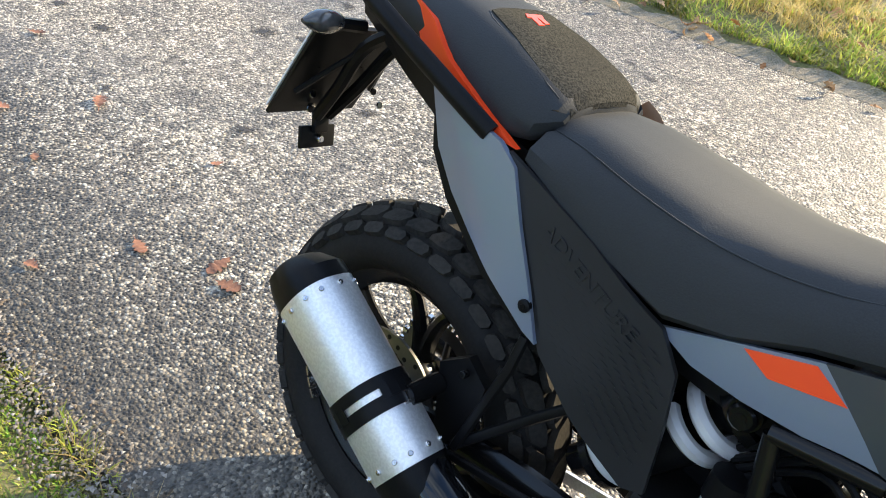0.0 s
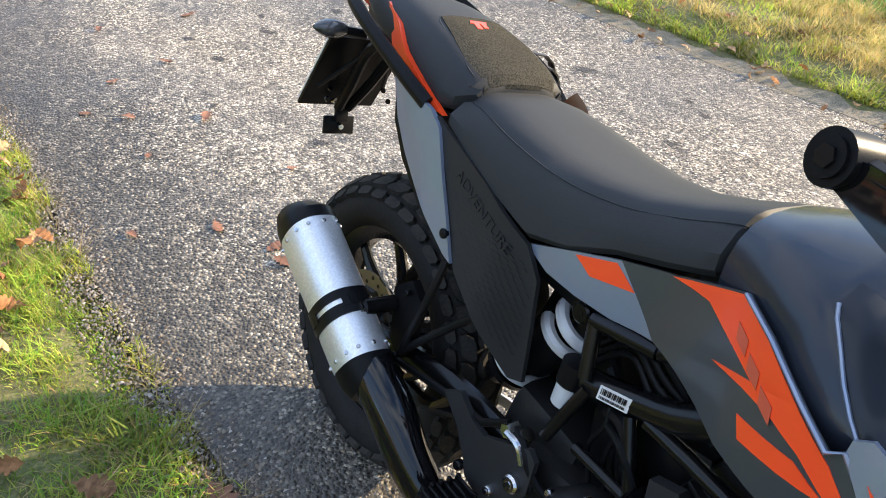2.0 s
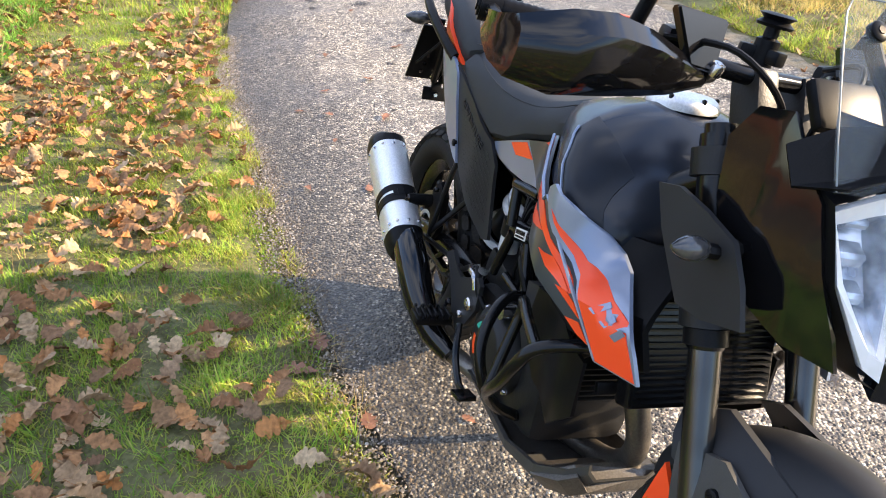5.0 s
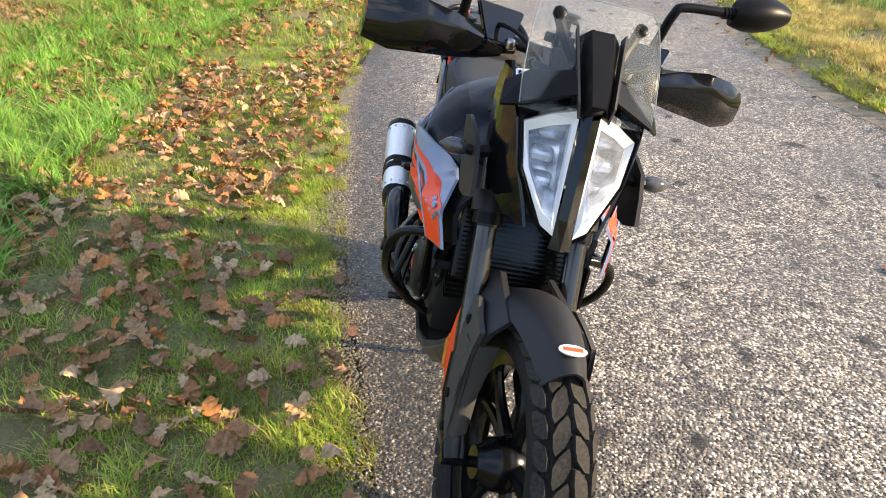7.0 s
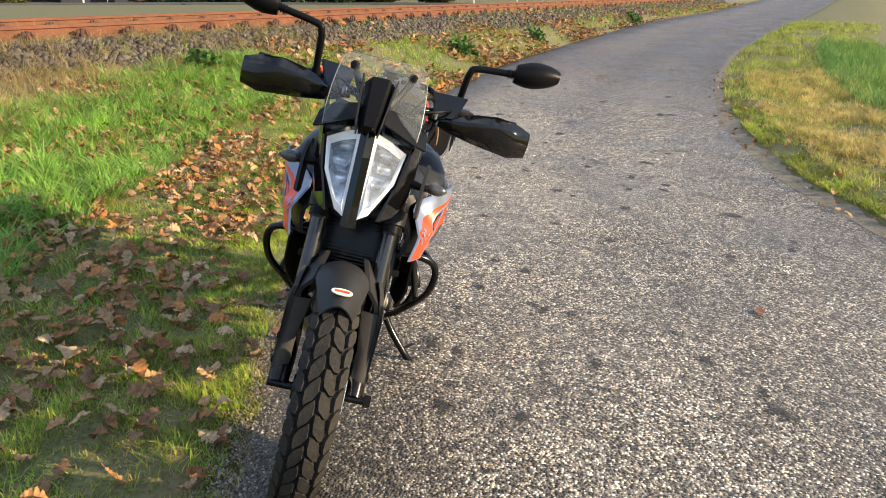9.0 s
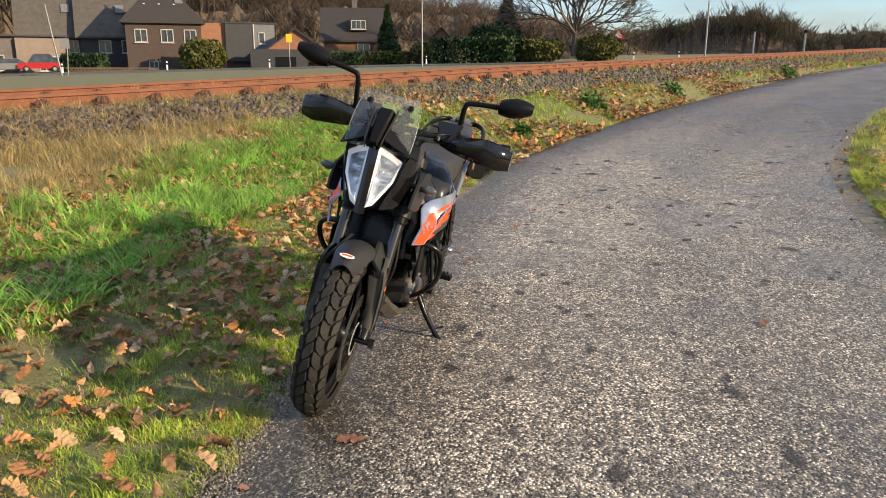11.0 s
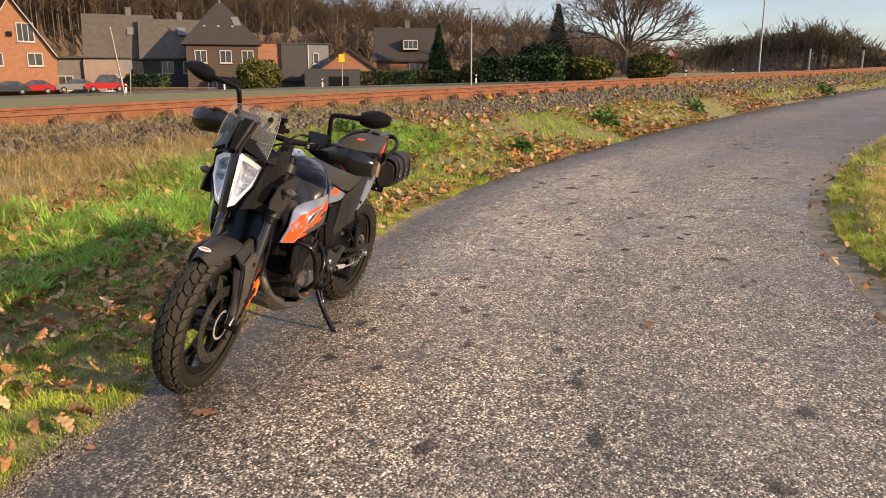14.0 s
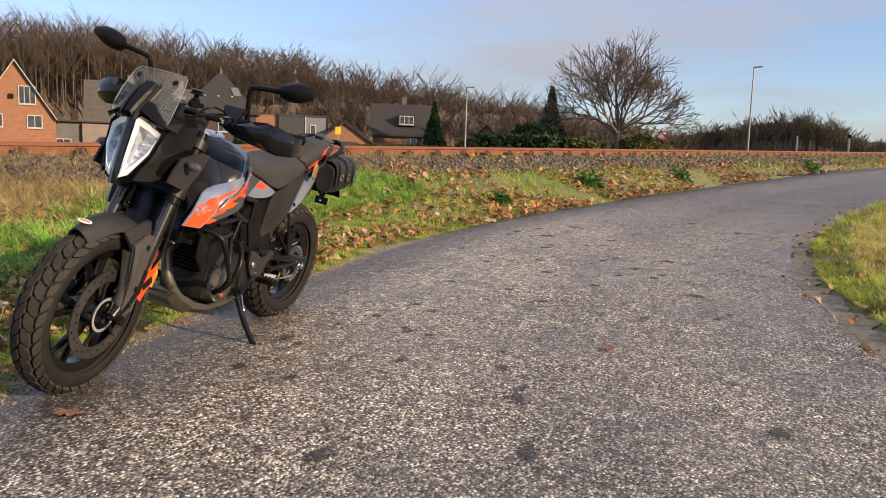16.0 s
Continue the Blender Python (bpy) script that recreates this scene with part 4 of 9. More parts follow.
    bp("mirror_glass", plate(gl if sg < 0 else gl[::-1], 0.003), CHROME, ms, "mirror glass", False, True)
# the bar sits a little off the middle line
for ob in [BAR] + [o for o in BAR.children_recursive if not o.name.startswith(("mirror", "stem"))]:
    ob.data.transform(Matrix.Translation((0.020, 0.018, 0.003)))
# reservoir, phone mount
bp("brake_reservoir", box((0.045, 0.05, 0.034), (0.925, -0.135, 1.038), (0, 0, -20), 0.010), BLACK, BAR, "", True, True)
bm = bmesh.new()
tube([(0.945, 0.0, 1.03), (0.945, 0.0, 1.065), (0.945, 0, 1.068), (0.945, 0, 1.082)], [0.017, 0.017, 0.010, 0.010], 14, bm)
tube([(0.945, 0, 1.082), (0.945, 0, 1.086), (0.945, 0, 1.092), (0.945, 0, 1.098), (0.945, 0, 1.101)], [0.024, 0.026, 0.018, 0.026, 0.018], 20, bm)
for k in range(3):
    a = 2 * math.pi * k / 3
    box((0.03, 0.018, 0.02), (0.945 + 0.02 * math.cos(a), 0.02 * math.sin(a), 1.045), (0, 0, math.degrees(a)), 0.004, bm)
bp("phone_mount", bm, BLACK, BAR, "black clamp mount on the bar", True, True)
for q, (y0, y1) in enumerate(((0.06, 0.10), (-0.05, -0.11), (0.02, 0.14))):
    bp("control_cable", tube(smooth_line([(0.93, y1 * 1.5, 1.04), (1.02, y1 * 1.1, 1.06 - 0.012 * q), (1.06, y0, 0.99), (1.05, y0 * 0.8, 0.9), (1.0, y0 * 0.7, 0.82)], 6), 0.0045, 8), BLACK, BAR, "", True, True)

# headlight, screen ----------------------------------------------------
for sg in (-1, 1):
    def hl(y, z, x):
        return (x, sg * y, z)
    # outer black cowl around the lamp
    cow = bmesh.new()
    base = [(0.018, 0.980, 1.270), (0.060, 0.963, 1.258), (0.101, 0.938, 1.243), (0.088, 0.865, 1.274), (0.042, 0.782, 1.312), (0.018, 0.769, 1.320)]

    def around(f, dx, up=0.0):
        return [hl(0.010 if k in (0, 5) and f > 1 else 0.050 + (y - 0.050) * f, 0.875 + (z - 0.875) * f + up, x + dx) for k, (y, z, x) in enumerate(base)]
    A = around(1.13, 0.004)
    Bk = around(1.32, -0.055, 0.012)
    Ck = around(1.22, -0.120, 0.006)
    A2 = [(p[0] - 0.012, p[1] * 0.96, p[2]) for p in A]
    rows = [A2, A, Bk, Ck]
    vs = [[cow.verts.new(p) for p in r] for r in rows]
    for r0, r1 in zip(vs, vs[1:]):
        for k in range(5):
            cow.faces.new((r0[k], r0[k + 1], r1[k + 1], r1[k]))
    cw = bp("headlight_cowl", cow, GLOSS if sg > 5 else BLACK, None, "black plastic headlight cowl", True)
    # bowl, light guide, lens
    ins = around(1.0, 0.002)
    inn = around(0.76, 0.0)
    bm = bmesh.new()
    o = [bm.verts.new(p) for p in ins]
    i_ = [bm.verts.new(p) for p in inn]
    b1 = [bm.verts.new((p[0] - 0.010, p[1], p[2])) for p in ins]
    b2 = [bm.verts.new((p[0] - 0.010, p[1], p[2])) for p in inn]
    for k in range(6):
        j = (k + 1) % 6
        bm.faces.new((o[k], o[j], i_[j], i_[k]))
        bm.faces.new((b1[k], b1[j], o[j], o[k]))
        bm.faces.new((i_[k], i_[j], b2[j], b2[k]))
    lamp = bp("headlight", bm, DRL, None, "split headlight with a white light guide round it", False)
    bm = bmesh.new()
    back = [bm.verts.new((p[0] - 0.05, p[1] * 0.9, 0.5 * p[2] + 0.5 * 0.87)) for p in inn]
    fr = [bm.verts.new((p[0] - 0.006, p[1], p[2])) for p in inn]
    for k in range(6):
        j = (k + 1) % 6
        bm.faces.new((fr[k], fr[j], back[j], back[k]))
    bm.faces.new(back)
    bp("reflector", bm, REFLECT, lamp, "faceted silver reflector", False)
    bm = bmesh.new()
    for q, (yy, zz, w, h) in enumerate(((0.050, 0.925, 0.036, 0.022), (0.055, 0.888, 0.040, 0.030), (0.047, 0.848, 0.034, 0.026), (0.036, 0.812, 0.020, 0.020))):
        box((0.03, w, h * 0.7), (1.224 + 0.016 * q, sg * yy, zz), (0, 20, 14 * sg), 0.005, bm, 1)
    bp("lamp_module", bm, REFLECT, lamp, "", True)
    bm = bmesh.new()
    f = [bm.verts.new((p[0] + 0.0015, p[1], p[2])) for p in inn]
    bm.faces.new(f)
    g2 = bmesh.ops.extrude_face_region(bm, geom=bm.faces[:])
    for v in g2["geom"]:
        if isinstance(v, bmesh.types.BMVert):
            v.co.x += 0.0025
    ln = bp("lens", bm, LAMPGLASS, lamp, "clear lens", False)
    ln.visible_shadow = False
    # side wing panels beside the fork
    wf = lambda x, z: 0.150 + 0.02 * step(1.0, 1.12, x)
    wing = [(1.036, 0.880), (1.076, 0.891), (1.130, 0.884), (1.189, 0.870), (1.222, 0.830), (1.245, 0.786), (1.184, 0.764), (1.138, 0.760), (1.069, 0.832)]
    bp("side_wing", skin(wing, lambda x, z: 0.168 - 0.05 * max(0, x - 1.08), 0.008, 3, 0, sg), MATTE, None, "matt dark grey plastic wing beside the fork", True)
    up = [(1.120, 1.012), (1.172, 1.022), (1.210, 0.968), (1.236, 0.942), (1.262, 0.872), (1.292, 0.806), (1.304, 0.770), (1.250, 0.772), (1.200, 0.795), (1.150, 0.835), (1.105, 0.895), (1.088, 0.965)]
    bp("cockpit_side", skin(up, lambda x, z: 0.134 - 0.30 * max(0, x - 1.17) - 0.25 * max(0, x - 1.24) - 0.10 * max(0, 0.86 - z), 0.006, 4, 0, sg), GLOSS, None, "glossy black side of the front fairing", True)
    # indicator
    st = Vector((1.165, sg * 0.124, 0.852))
    ind = bp("front_indicator", tube(smooth_line([st, st + Vector((0.005, sg * 0.035, -0.004)), st + Vector((0.0, sg * 0.055, -0.004))], 4), [0.014, 0.012, 0.011, 0.010, 0.010, 0.010, 0.010, 0.010, 0.010][:9], 8), BLACK, None, "slim turn signal on a black stalk", True)
    bm = bmesh.new()
    tube([st + Vector((0.0, sg * (0.045 + 0.055 * k / 6), -0.004 + 0.002 * k / 6)) for k in range(7)], [0.006, 0.013, 0.0155, 0.016, 0.0145, 0.010, 0.003], 12, bm)
    bp("indicator_lens", bm, SMOKE, ind, "smoked lens", True)
# centre keel between the lamps
bm = loft([[(x, -w, z), (x + 0.009, 0, z), (x, w, z), (x - 0.03, 0, z)] for x, w, z in ((1.275, 0.017, 0.992), (1.294, 0.016, 0.92), (1.317, 0.016, 0.80), (1.323, 0.020, 0.746))])
bp("headlight_keel", bm, GLOSS, None, "black keel between the lamps", False)
# nose piece above the lamps
bm = bmesh.new()
ribs = []
for x, z, w, h in ((1.296, 0.985, 0.024, 0.012), (1.272, 1.015, 0.030, 0.014), (1.234, 1.055, 0.036, 0.014), (1.198, 1.094, 0.040, 0.010)):
    ribs.append([(x, -w, z - h), (x + 0.010, -w * 0.5, z + h), (x + 0.010, w * 0.5, z + h), (x, w, z - h), (x - 0.03, w * 0.8, z - h), (x - 0.03, -w * 0.8, z - h)])
loft(ribs, bm)
bp("nose_piece", bm, BLACK, None, "", False)
for sg in (-1, 1):
    bp("nose_edge", plate([(1.302, sg * 0.026, 0.972), (1.300, sg * 0.031, 0.998), (1.208, sg * 0.044, 1.106), (1.198, sg * 0.041, 1.094)], 0.004), MATTE, None, "", False)
    bm = bmesh.new()
    q = [(1.280, 0.030, 1.004), (1.258, 0.112, 0.966), (1.215, 0.142, 0.950), (1.180, 0.136, 0.985), (1.205, 0.100, 1.016), (1.245, 0.032, 1.036)]
    q = [(x, sg * y, z) for x, y, z in q]
    plate(q if sg > 0 else q[::-1], 0.006, bm)
    bp("cowl_top", bm, BLACK, None, "", False)
# windscreen: clear sheet, curved across
SCR = [(0.962, 0.118, 1.250), (1.010, 0.121, 1.228), (1.060, 0.119, 1.202), (1.100, 0.114, 1.178), (1.130, 0.108, 1.160), (1.144, 0.096, 1.150)]
rows = []
for z, w, x in SCR:
    rows.append([(x + 0.022 * (1 - u * u), u * w, z + (0.004 * (1 - u * u))) for u in (-1 + 2 * k / 12 for k in range(13))])
bm = bmesh.new()
vs = [[bm.verts.new(p) for p in r] for r in rows]
for r0, r1 in zip(vs, vs[1:]):
    for k in range(12):
        bm.faces.new((r0[k], r0[k + 1], r1[k + 1], r1[k]))
ex = bmesh.ops.extrude_face_region(bm, geom=bm.faces[:])
for v in ex["geom"]:
    if isinstance(v, bmesh.types.BMVert):
        v.co += Vector((-0.003, 0, -0.002))
SCRN = bp("windscreen", bm, SCREEN, None, "clear slightly tinted acrylic windscreen", True)
SCRN.visible_shadow = False
rim_l = [(x + 0.0, -w, z) for z, w, x in SCR]
rim_pts = rim_l + [rows[-1][k] for k in range(1, 12)] + [(x, w, z) for z, w, x in SCR[::-1]]
bp("screen_edge", tube(rim_pts, 0.0010, 6), SCREEN_EDGE, SCRN, "light polished edge", True)
for sg in (-1, 1):
    bolt("screen_bolt", (1.176, sg * 0.074, 1.116), (0.75, 0, 0.6), 0.012, SCRN, BLACK, 0.006, "black screw with washer")
    bp("screen_strut", tube([(1.168, sg * 0.074, 1.112), (1.185, sg * 0.055, 1.075), (1.215, sg * 0.030, 1.040)], [0.009, 0.009, 0.012], 8), BLACK, SCRN, "", True)
    q = [(1.240, 0.030, 1.026), (1.196, 0.100, 1.034), (1.232, 0.112, 0.966), (1.268, 0.04, 0.985)]
    q = [(x, sg * y, z) for x, y, z in q]
    bp("screen_base", plate(q if sg > 0 else q[::-1], 0.004), GLOSS, SCRN, "", False)
# instrument
bm = box((0.018, 0.105, 0.065), (1.112, 0, 1.020), (0, -38, 0), 0.006)
dsh = bp("instrument", bm, BLACK, None, "black digital instrument", True)
bp("display", box((0.002, 0.088, 0.050), (1.101, 0, 1.026), (0, -38, 0)), SMOKE, dsh, "", False)

# tank, shrouds --------------------------------------------------------


def SH(x, z):
    return 0.112 + 0.132 * step(0.60, 0.93, x) - 0.36 * max(0, x - 0.935) - 0.06 * max(0, 0.72 - z) - 1.2 * max(0, z - 0.69) * step(0.94, 1.02, x)


TANK_S = [  # x, then the half section (y, z) from the shroud's edge up to the middle line
    (0.685, ((0.112, 0.796), (0.120, 0.822), (0.122, 0.846), (0.115, 0.868), (0.098, 0.886), (0.066, 0.896), (0.032, 0.900), (0.0, 0.901))),
    (0.735, ((0.138, 0.798), (0.150, 0.826), (0.152, 0.849), (0.145, 0.871), (0.124, 0.892), (0.087, 0.908), (0.045, 0.916), (0.0, 0.918))),
    (0.785, ((0.170, 0.792), (0.178, 0.816), (0.180, 0.846), (0.172, 0.868), (0.145, 0.892), (0.100, 0.914), (0.050, 0.927), (0.0, 0.930))),
    (0.825, ((0.196, 0.786), (0.204, 0.810), (0.197, 0.850), (0.182, 0.876), (0.150, 0.899), (0.105, 0.921), (0.055, 0.935), (0.0, 0.938))),
    (0.870, ((0.215, 0.780), (0.222, 0.805), (0.211, 0.838), (0.190, 0.862), (0.150, 0.888), (0.105, 0.911), (0.055, 0.927), (0.0, 0.931))),
    (0.910, ((0.216, 0.774), (0.223, 0.800), (0.210, 0.825), (0.182, 0.846), (0.145, 0.868), (0.100, 0.889), (0.050, 0.902), (0.0, 0.906))),
    (0.950, ((0.194, 0.768), (0.203, 0.788), (0.190, 0.806), (0.165, 0.822), (0.132, 0.840), (0.090, 0.857), (0.045, 0.867), (0.0, 0.870))),
    (0.985, ((0.148, 0.754), (0.158, 0.767), (0.149, 0.779), (0.130, 0.789), (0.105, 0.799), (0.070, 0.811), (0.035, 0.819), (0.0, 0.821)))]
TANK_X = [q[0] for q in TANK_S]


def tank_pt(x, u, sg=1, out=0.0):
    """On the tank's skin at x and at u steps up its half section, lifted by out."""
    i = min(6, int(u))
    a = [q[1][i][0] + (q[1][i + 1][0] - q[1][i][0]) * (u - i) for q in TANK_S]
    c = [q[1][i][1] + (q[1][i + 1][1] - q[1][i][1]) * (u - i) for q in TANK_S]
    y, z = float(np.interp(x, TANK_X, a)), float(np.interp(x, TANK_X, c))
    lift = Vector((0.25, 1.0 - 0.10 * u, 0.12 + 0.13 * u)).normalized() * out
    return (x + lift.x, sg * (y + lift.y), z + lift.z)


rings = []
for k in range(20):
    x = 0.685 + 0.300 * k / 19
    half = [tank_pt(x, u / 2) for u in range(15)]
    rings.append([(px, -py, pz) for px, py, pz in half[:-1]] + half[::-1] + [(x, 0.06, 0.76), (x, -0.06, 0.76)])
TK = bp("fuel_tank", loft(rings), TANK, None, "satin blue-black fuel tank")
for sg in (-1, 1):
    # side pad: raised skin ahead of a slanting crease
    rings = []
    for q in range(11):
        u = 0.15 + 3.9 * q / 10
        x0 = 0.908 - 0.084 * min(1, max(0, (u - 0.9) / 2.2))
        row = [(x0 + (0.978 - 0.010 * u - x0) * k / 7, u) for k in range(8)]
        outer = [tank_pt(x, v, sg, 0.0050 - (0.004 if k in (0, 7) or q in (0, 10) else 0)) for k, (x, v) in enumerate(row)]
        inner = [tank_pt(x, v, sg, -0.004) for x, v in row]
        rings.append(outer + inner[::-1])
    bp("tank_side_pad", loft(rings), PAD, TK, "satin blue-grey side pad of the tank")
    bp("pad_edge", tube([tank_pt(0.908 - 0.084 * min(1, max(0, (u - 0.9) / 2.2)), u, sg, 0.003) for u in (0.1, 0.5, 0.9, 1.4, 1.9, 2.4, 2.9, 3.2)], 0.0022, 6), GREY, TK, "blue-grey crease line")
bm = lathe([(0.0, 0.012), (0.045, 0.012), (0.052, 0.008), (0.058, 0.0), (0.058, -0.01)], 36)
bm.transform(pose(0.815, 0.0, 0.938) @ pose(0, 0, 0, 0, -4, 0) @ pose(0, 0, 0, 90, 0, 0))
cap = bp("fuel_cap", bm, STEEL, TK, "silver lockable fuel cap")
for k in range(6):
    a = 2 * math.pi * k / 6
    bolt("cap_screw", (0.814 + 0.050 * math.cos(a), 0.050 * math.sin(a), 0.947 + 0.004 * math.cos(a)), (-0.17, 0, 1), 0.004, cap, METALBLK, 0.003)


GREY_REAR = [(0.397, 0.708), (0.488, 0.743), (0.556, 0.768), (0.592, 0.740), (0.639, 0.703), (0.570, 0.689), (0.506, 0.685), (0.447, 0.688)]
DARK = [(0.556, 0.768), (0.633, 0.792), (0.742, 0.839), (0.794, 0.827), (0.853, 0.804), (0.893, 0.786), (0.906, 0.797), (0.956, 0.740), (1.006, 0.690), (1.062, 0.626), (1.017, 0.640), (0.957, 0.666), (0.892, 0.690), (0.859, 0.695), (0.786, 0.689), (0.739, 0.696), (0.639, 0.703), (0.592, 0.740)]
FRONTP = [(0.906, 0.812), (0.920, 0.822), (0.939, 0.814), (0.964, 0.791), (1.000, 0.756), (1.050, 0.724), (1.100, 0.692), (1.118, 0.660), (1.134, 0.626), (1.064, 0.617), (1.028, 0.668), (0.956, 0.744), (0.906, 0.798)]
RED_A = [(0.487, 0.739), (0.551, 0.762), (0.590, 0.741), (0.519, 0.724)]
RED_B = [(0.632, 0.790), (0.682, 0.811), (0.737, 0.836), (0.794, 0.822), (0.851, 0.798), (0.900, 0.777), (0.945, 0.742), (1.000, 0.690), (0.994, 0.686), (0.933, 0.740), (0.872, 0.764), (0.831, 0.769), (0.787, 0.764), (0.735, 0.754), (0.795, 0.777), (0.727, 0.791), (0.696, 0.799)]
RED_D = [(0.797, 0.740), (0.811, 0.722), (0.914, 0.746), (0.872, 0.756), (0.853, 0.752)]
RED_E = [(0.918, 0.720), (0.953, 0.722), (0.968, 0.707), (0.995, 0.688), (0.985, 0.686), (0.944, 0.703)]
RED_G = [(0.968, 0.686), (0.987, 0.688), (1.007, 0.677), (1.021, 0.660), (1.002, 0.669)]
RED_H = [(0.997, 0.650), (1.021, 0.655), (1.045, 0.632), (1.022, 0.637)]
RED_F = [(0.932, 0.788), (0.985, 0.734), (1.050, 0.708), (1.090, 0.698), (1.110, 0.664), (1.130, 0.628), (1.066, 0.620), (1.026, 0.674), (0.954, 0.756)]
for sg in (-1, 1):
    s1 = bp("rear_side_cover", skin(GREY_REAR, SH, 0.006, 3, 0, sg), GREY, None, "steel-blue grey side cover with an orange patch")
    bp("orange_patch", skin(RED_A, SH, 0.002, 3, 0.0015, sg), ORANGE, s1, "orange decal")
    s2 = bp("tank_shroud", skin(DARK, SH, 0.006, 3, 0, sg), DARKGREY, None, "anthracite tank shroud with jagged orange stripes")
    for q in (RED_B, RED_D, RED_E, RED_G, RED_H):
        bp("orange_stripe", skin(q, SH, 0.002, 3, 0.0015, sg), ORANGE, s2, "jagged orange decal")
    s3 = bp("front_shroud", skin(FRONTP, SH, 0.006, 3, 0.004, sg), GREY, None, "steel-blue grey front shroud with a large orange wedge")
    bp("orange_wedge", skin(RED_F, SH, 0.002, 3, 0.0055, sg), ORANGE, s3, "large orange wedge decal")
    # plain slanted bars where the maker's mark stands
    for k in range(3):
        x0 = 1.036 + 0.021 * k
        z0 = 0.688 - 0.009 * k
        bp("mark_bar", skin([(x0, z0), (x0 + 0.013, z0 + 0.018), (x0 + 0.022, z0 + 0.014), (x0 + 0.010, z0 - 0.004)], SH, 0.001, 1, 0.0068, sg), GREY, s3)
    for k in range(3):
        x0 = 0.748 + 0.030 * k
        z0 = 0.812 - 0.014 * k
        bp("mark_bar", skin([(x0, z0), (x0 + 0.022, z0 - 0.006), (x0 + 0.027, z0 - 0.022), (x0 + 0.006, z0 - 0.016)], SH, 0.001, 1, 0.0028, sg), mat("faded_orange", (0.62, 0.10, 0.05), None, 0.4) if (sg < 0 and k == 0) else bpy.data.materials["faded_orange"], s2)
    # inner black liner of the shroud
    bp("shroud_liner", skin([(0.90, 0.79), (1.05, 0.765), (1.085, 0.70), (1.11, 0.63), (0.98, 0.615), (0.90, 0.66)], SH, 0.01, 2, -0.03, sg), BLACK, s3)
    # blue edge line between the two
    bp("edge_trim", tube([(x, sg * (SH(x, z) + 0.004), z) for x, z in ((0.742, 0.840), (0.794, 0.828), (0.853, 0.805), (0.893, 0.787), (0.906, 0.799), (0.956, 0.742), (1.010, 0.686), (1.064, 0.620))], 0.0028, 6), GREY, s3)

# seats ----------------------------------------------------------------


def seat_ring(x, wl, zl, wt, zt, dx_low=0.0):
    half = [(wl * 0.9, zl - 0.004, dx_low), (wl, zl + 0.006, dx_low), (wl * 0.995 + 0.004, zl + (zt - zl) * 0.35, dx_low * 0.7), (wl * 0.35 + wt * 0.68, zl + (zt - zl) * 0.68, dx_low * 0.3), (wt, zt - 0.018, 0), (wt * 0.86, zt - 0.006, 0), (wt * 0.6, zt - 0.0005, 0), (wt * 0.3, zt + 0.001, 0)]
    r = [(x + d, -y, z) for y, z, d in half]
    return r + [(x, 0, zt + 0.001)] + [(x + d, y, z) for y, z, d in half[::-1]]


RIDER = [(0.176, 0.100, 0.806, 0.085, 0.848, 0.0), (0.192, 0.122, 0.798, 0.096, 0.862, -0.012), (0.245, 0.126, 0.782, 0.110, 0.862, -0.02), (0.320, 0.128, 0.752, 0.122, 0.852, -0.02), (0.400, 0.124, 0.722, 0.122, 0.842, 0.0), (0.470, 0.118, 0.738, 0.114, 0.840, 0.0), (0.540, 0.114, 0.770, 0.102, 0.848, 0.0), (0.605, 0.113, 0.790, 0.096, 0.868, 0.0), (0.650, 0.113, 0.806, 0.094, 0.886, 0.0), (0.672, 0.111, 0.814, 0.090, 0.893, 0.0), (0.680, 0.098, 0.822, 0.078, 0.889, 0.0)]
rs = bp("rider_seat", loft([seat_ring(*q) for q in RIDER]), SEAT, None, "black vinyl rider seat with stitched seams")
PILL = [(0.196, 0.092, 0.848, 0.080, 0.872, 0.0), (0.186, 0.112, 0.824, 0.098, 0.884, -0.02), (0.150, 0.116, 0.818, 0.104, 0.900, -0.015), (0.090, 0.114, 0.832, 0.104, 0.920, 0.0), (0.020, 0.108, 0.850, 0.099, 0.935, 0.0), (-0.060, 0.100, 0.868, 0.090, 0.944, 0.0), (-0.130, 0.088, 0.882, 0.078, 0.944, 0.0), (-0.180, 0.072, 0.894, 0.062, 0.938, 0.0), (-0.198, 0.055, 0.905, 0.045, 0.928, 0.0)]
ps = bp("pillion_seat", loft([seat_ring(*q) for q in PILL]), SEAT, None, "black vinyl pillion seat with a pebbled grip patch")


def seat_top(S, x, y):
    S = sorted(S)
    xs = [q[0] for q in S]
    wt = float(np.interp(x, xs, [q[3] for q in S]))
    zt = float(np.interp(x, xs, [q[4] for q in S]))
    u = min(1, abs(y) / wt)
    return zt - 0.018 * u ** 3.2 + 0.001


def seat_patch(S, outline, lift, material, name, parent, label=""):
    own = bmesh.new()
    f = own.faces.new([own.verts.new((x, y, 0)) for x, y in outline])
    bmesh.ops.triangulate(own, faces=[f])
    for _ in range(3):
        bmesh.ops.subdivide_edges(own, edges=[e for e in own.edges if e.calc_length() > 0.02], cuts=1)
        bmesh.ops.triangulate(own, faces=own.faces[:])
    for v in own.verts:
        v.co.z = seat_top(S, v.co.x, v.co.y) + lift
    ex = bmesh.ops.extrude_face_region(own, geom=own.faces[:])
    for v in ex["geom"]:
        if isinstance(v, bmesh.types.BMVert):
            v.co.z -= lift + 0.003
    return bp(name, own, material, parent, label, False)


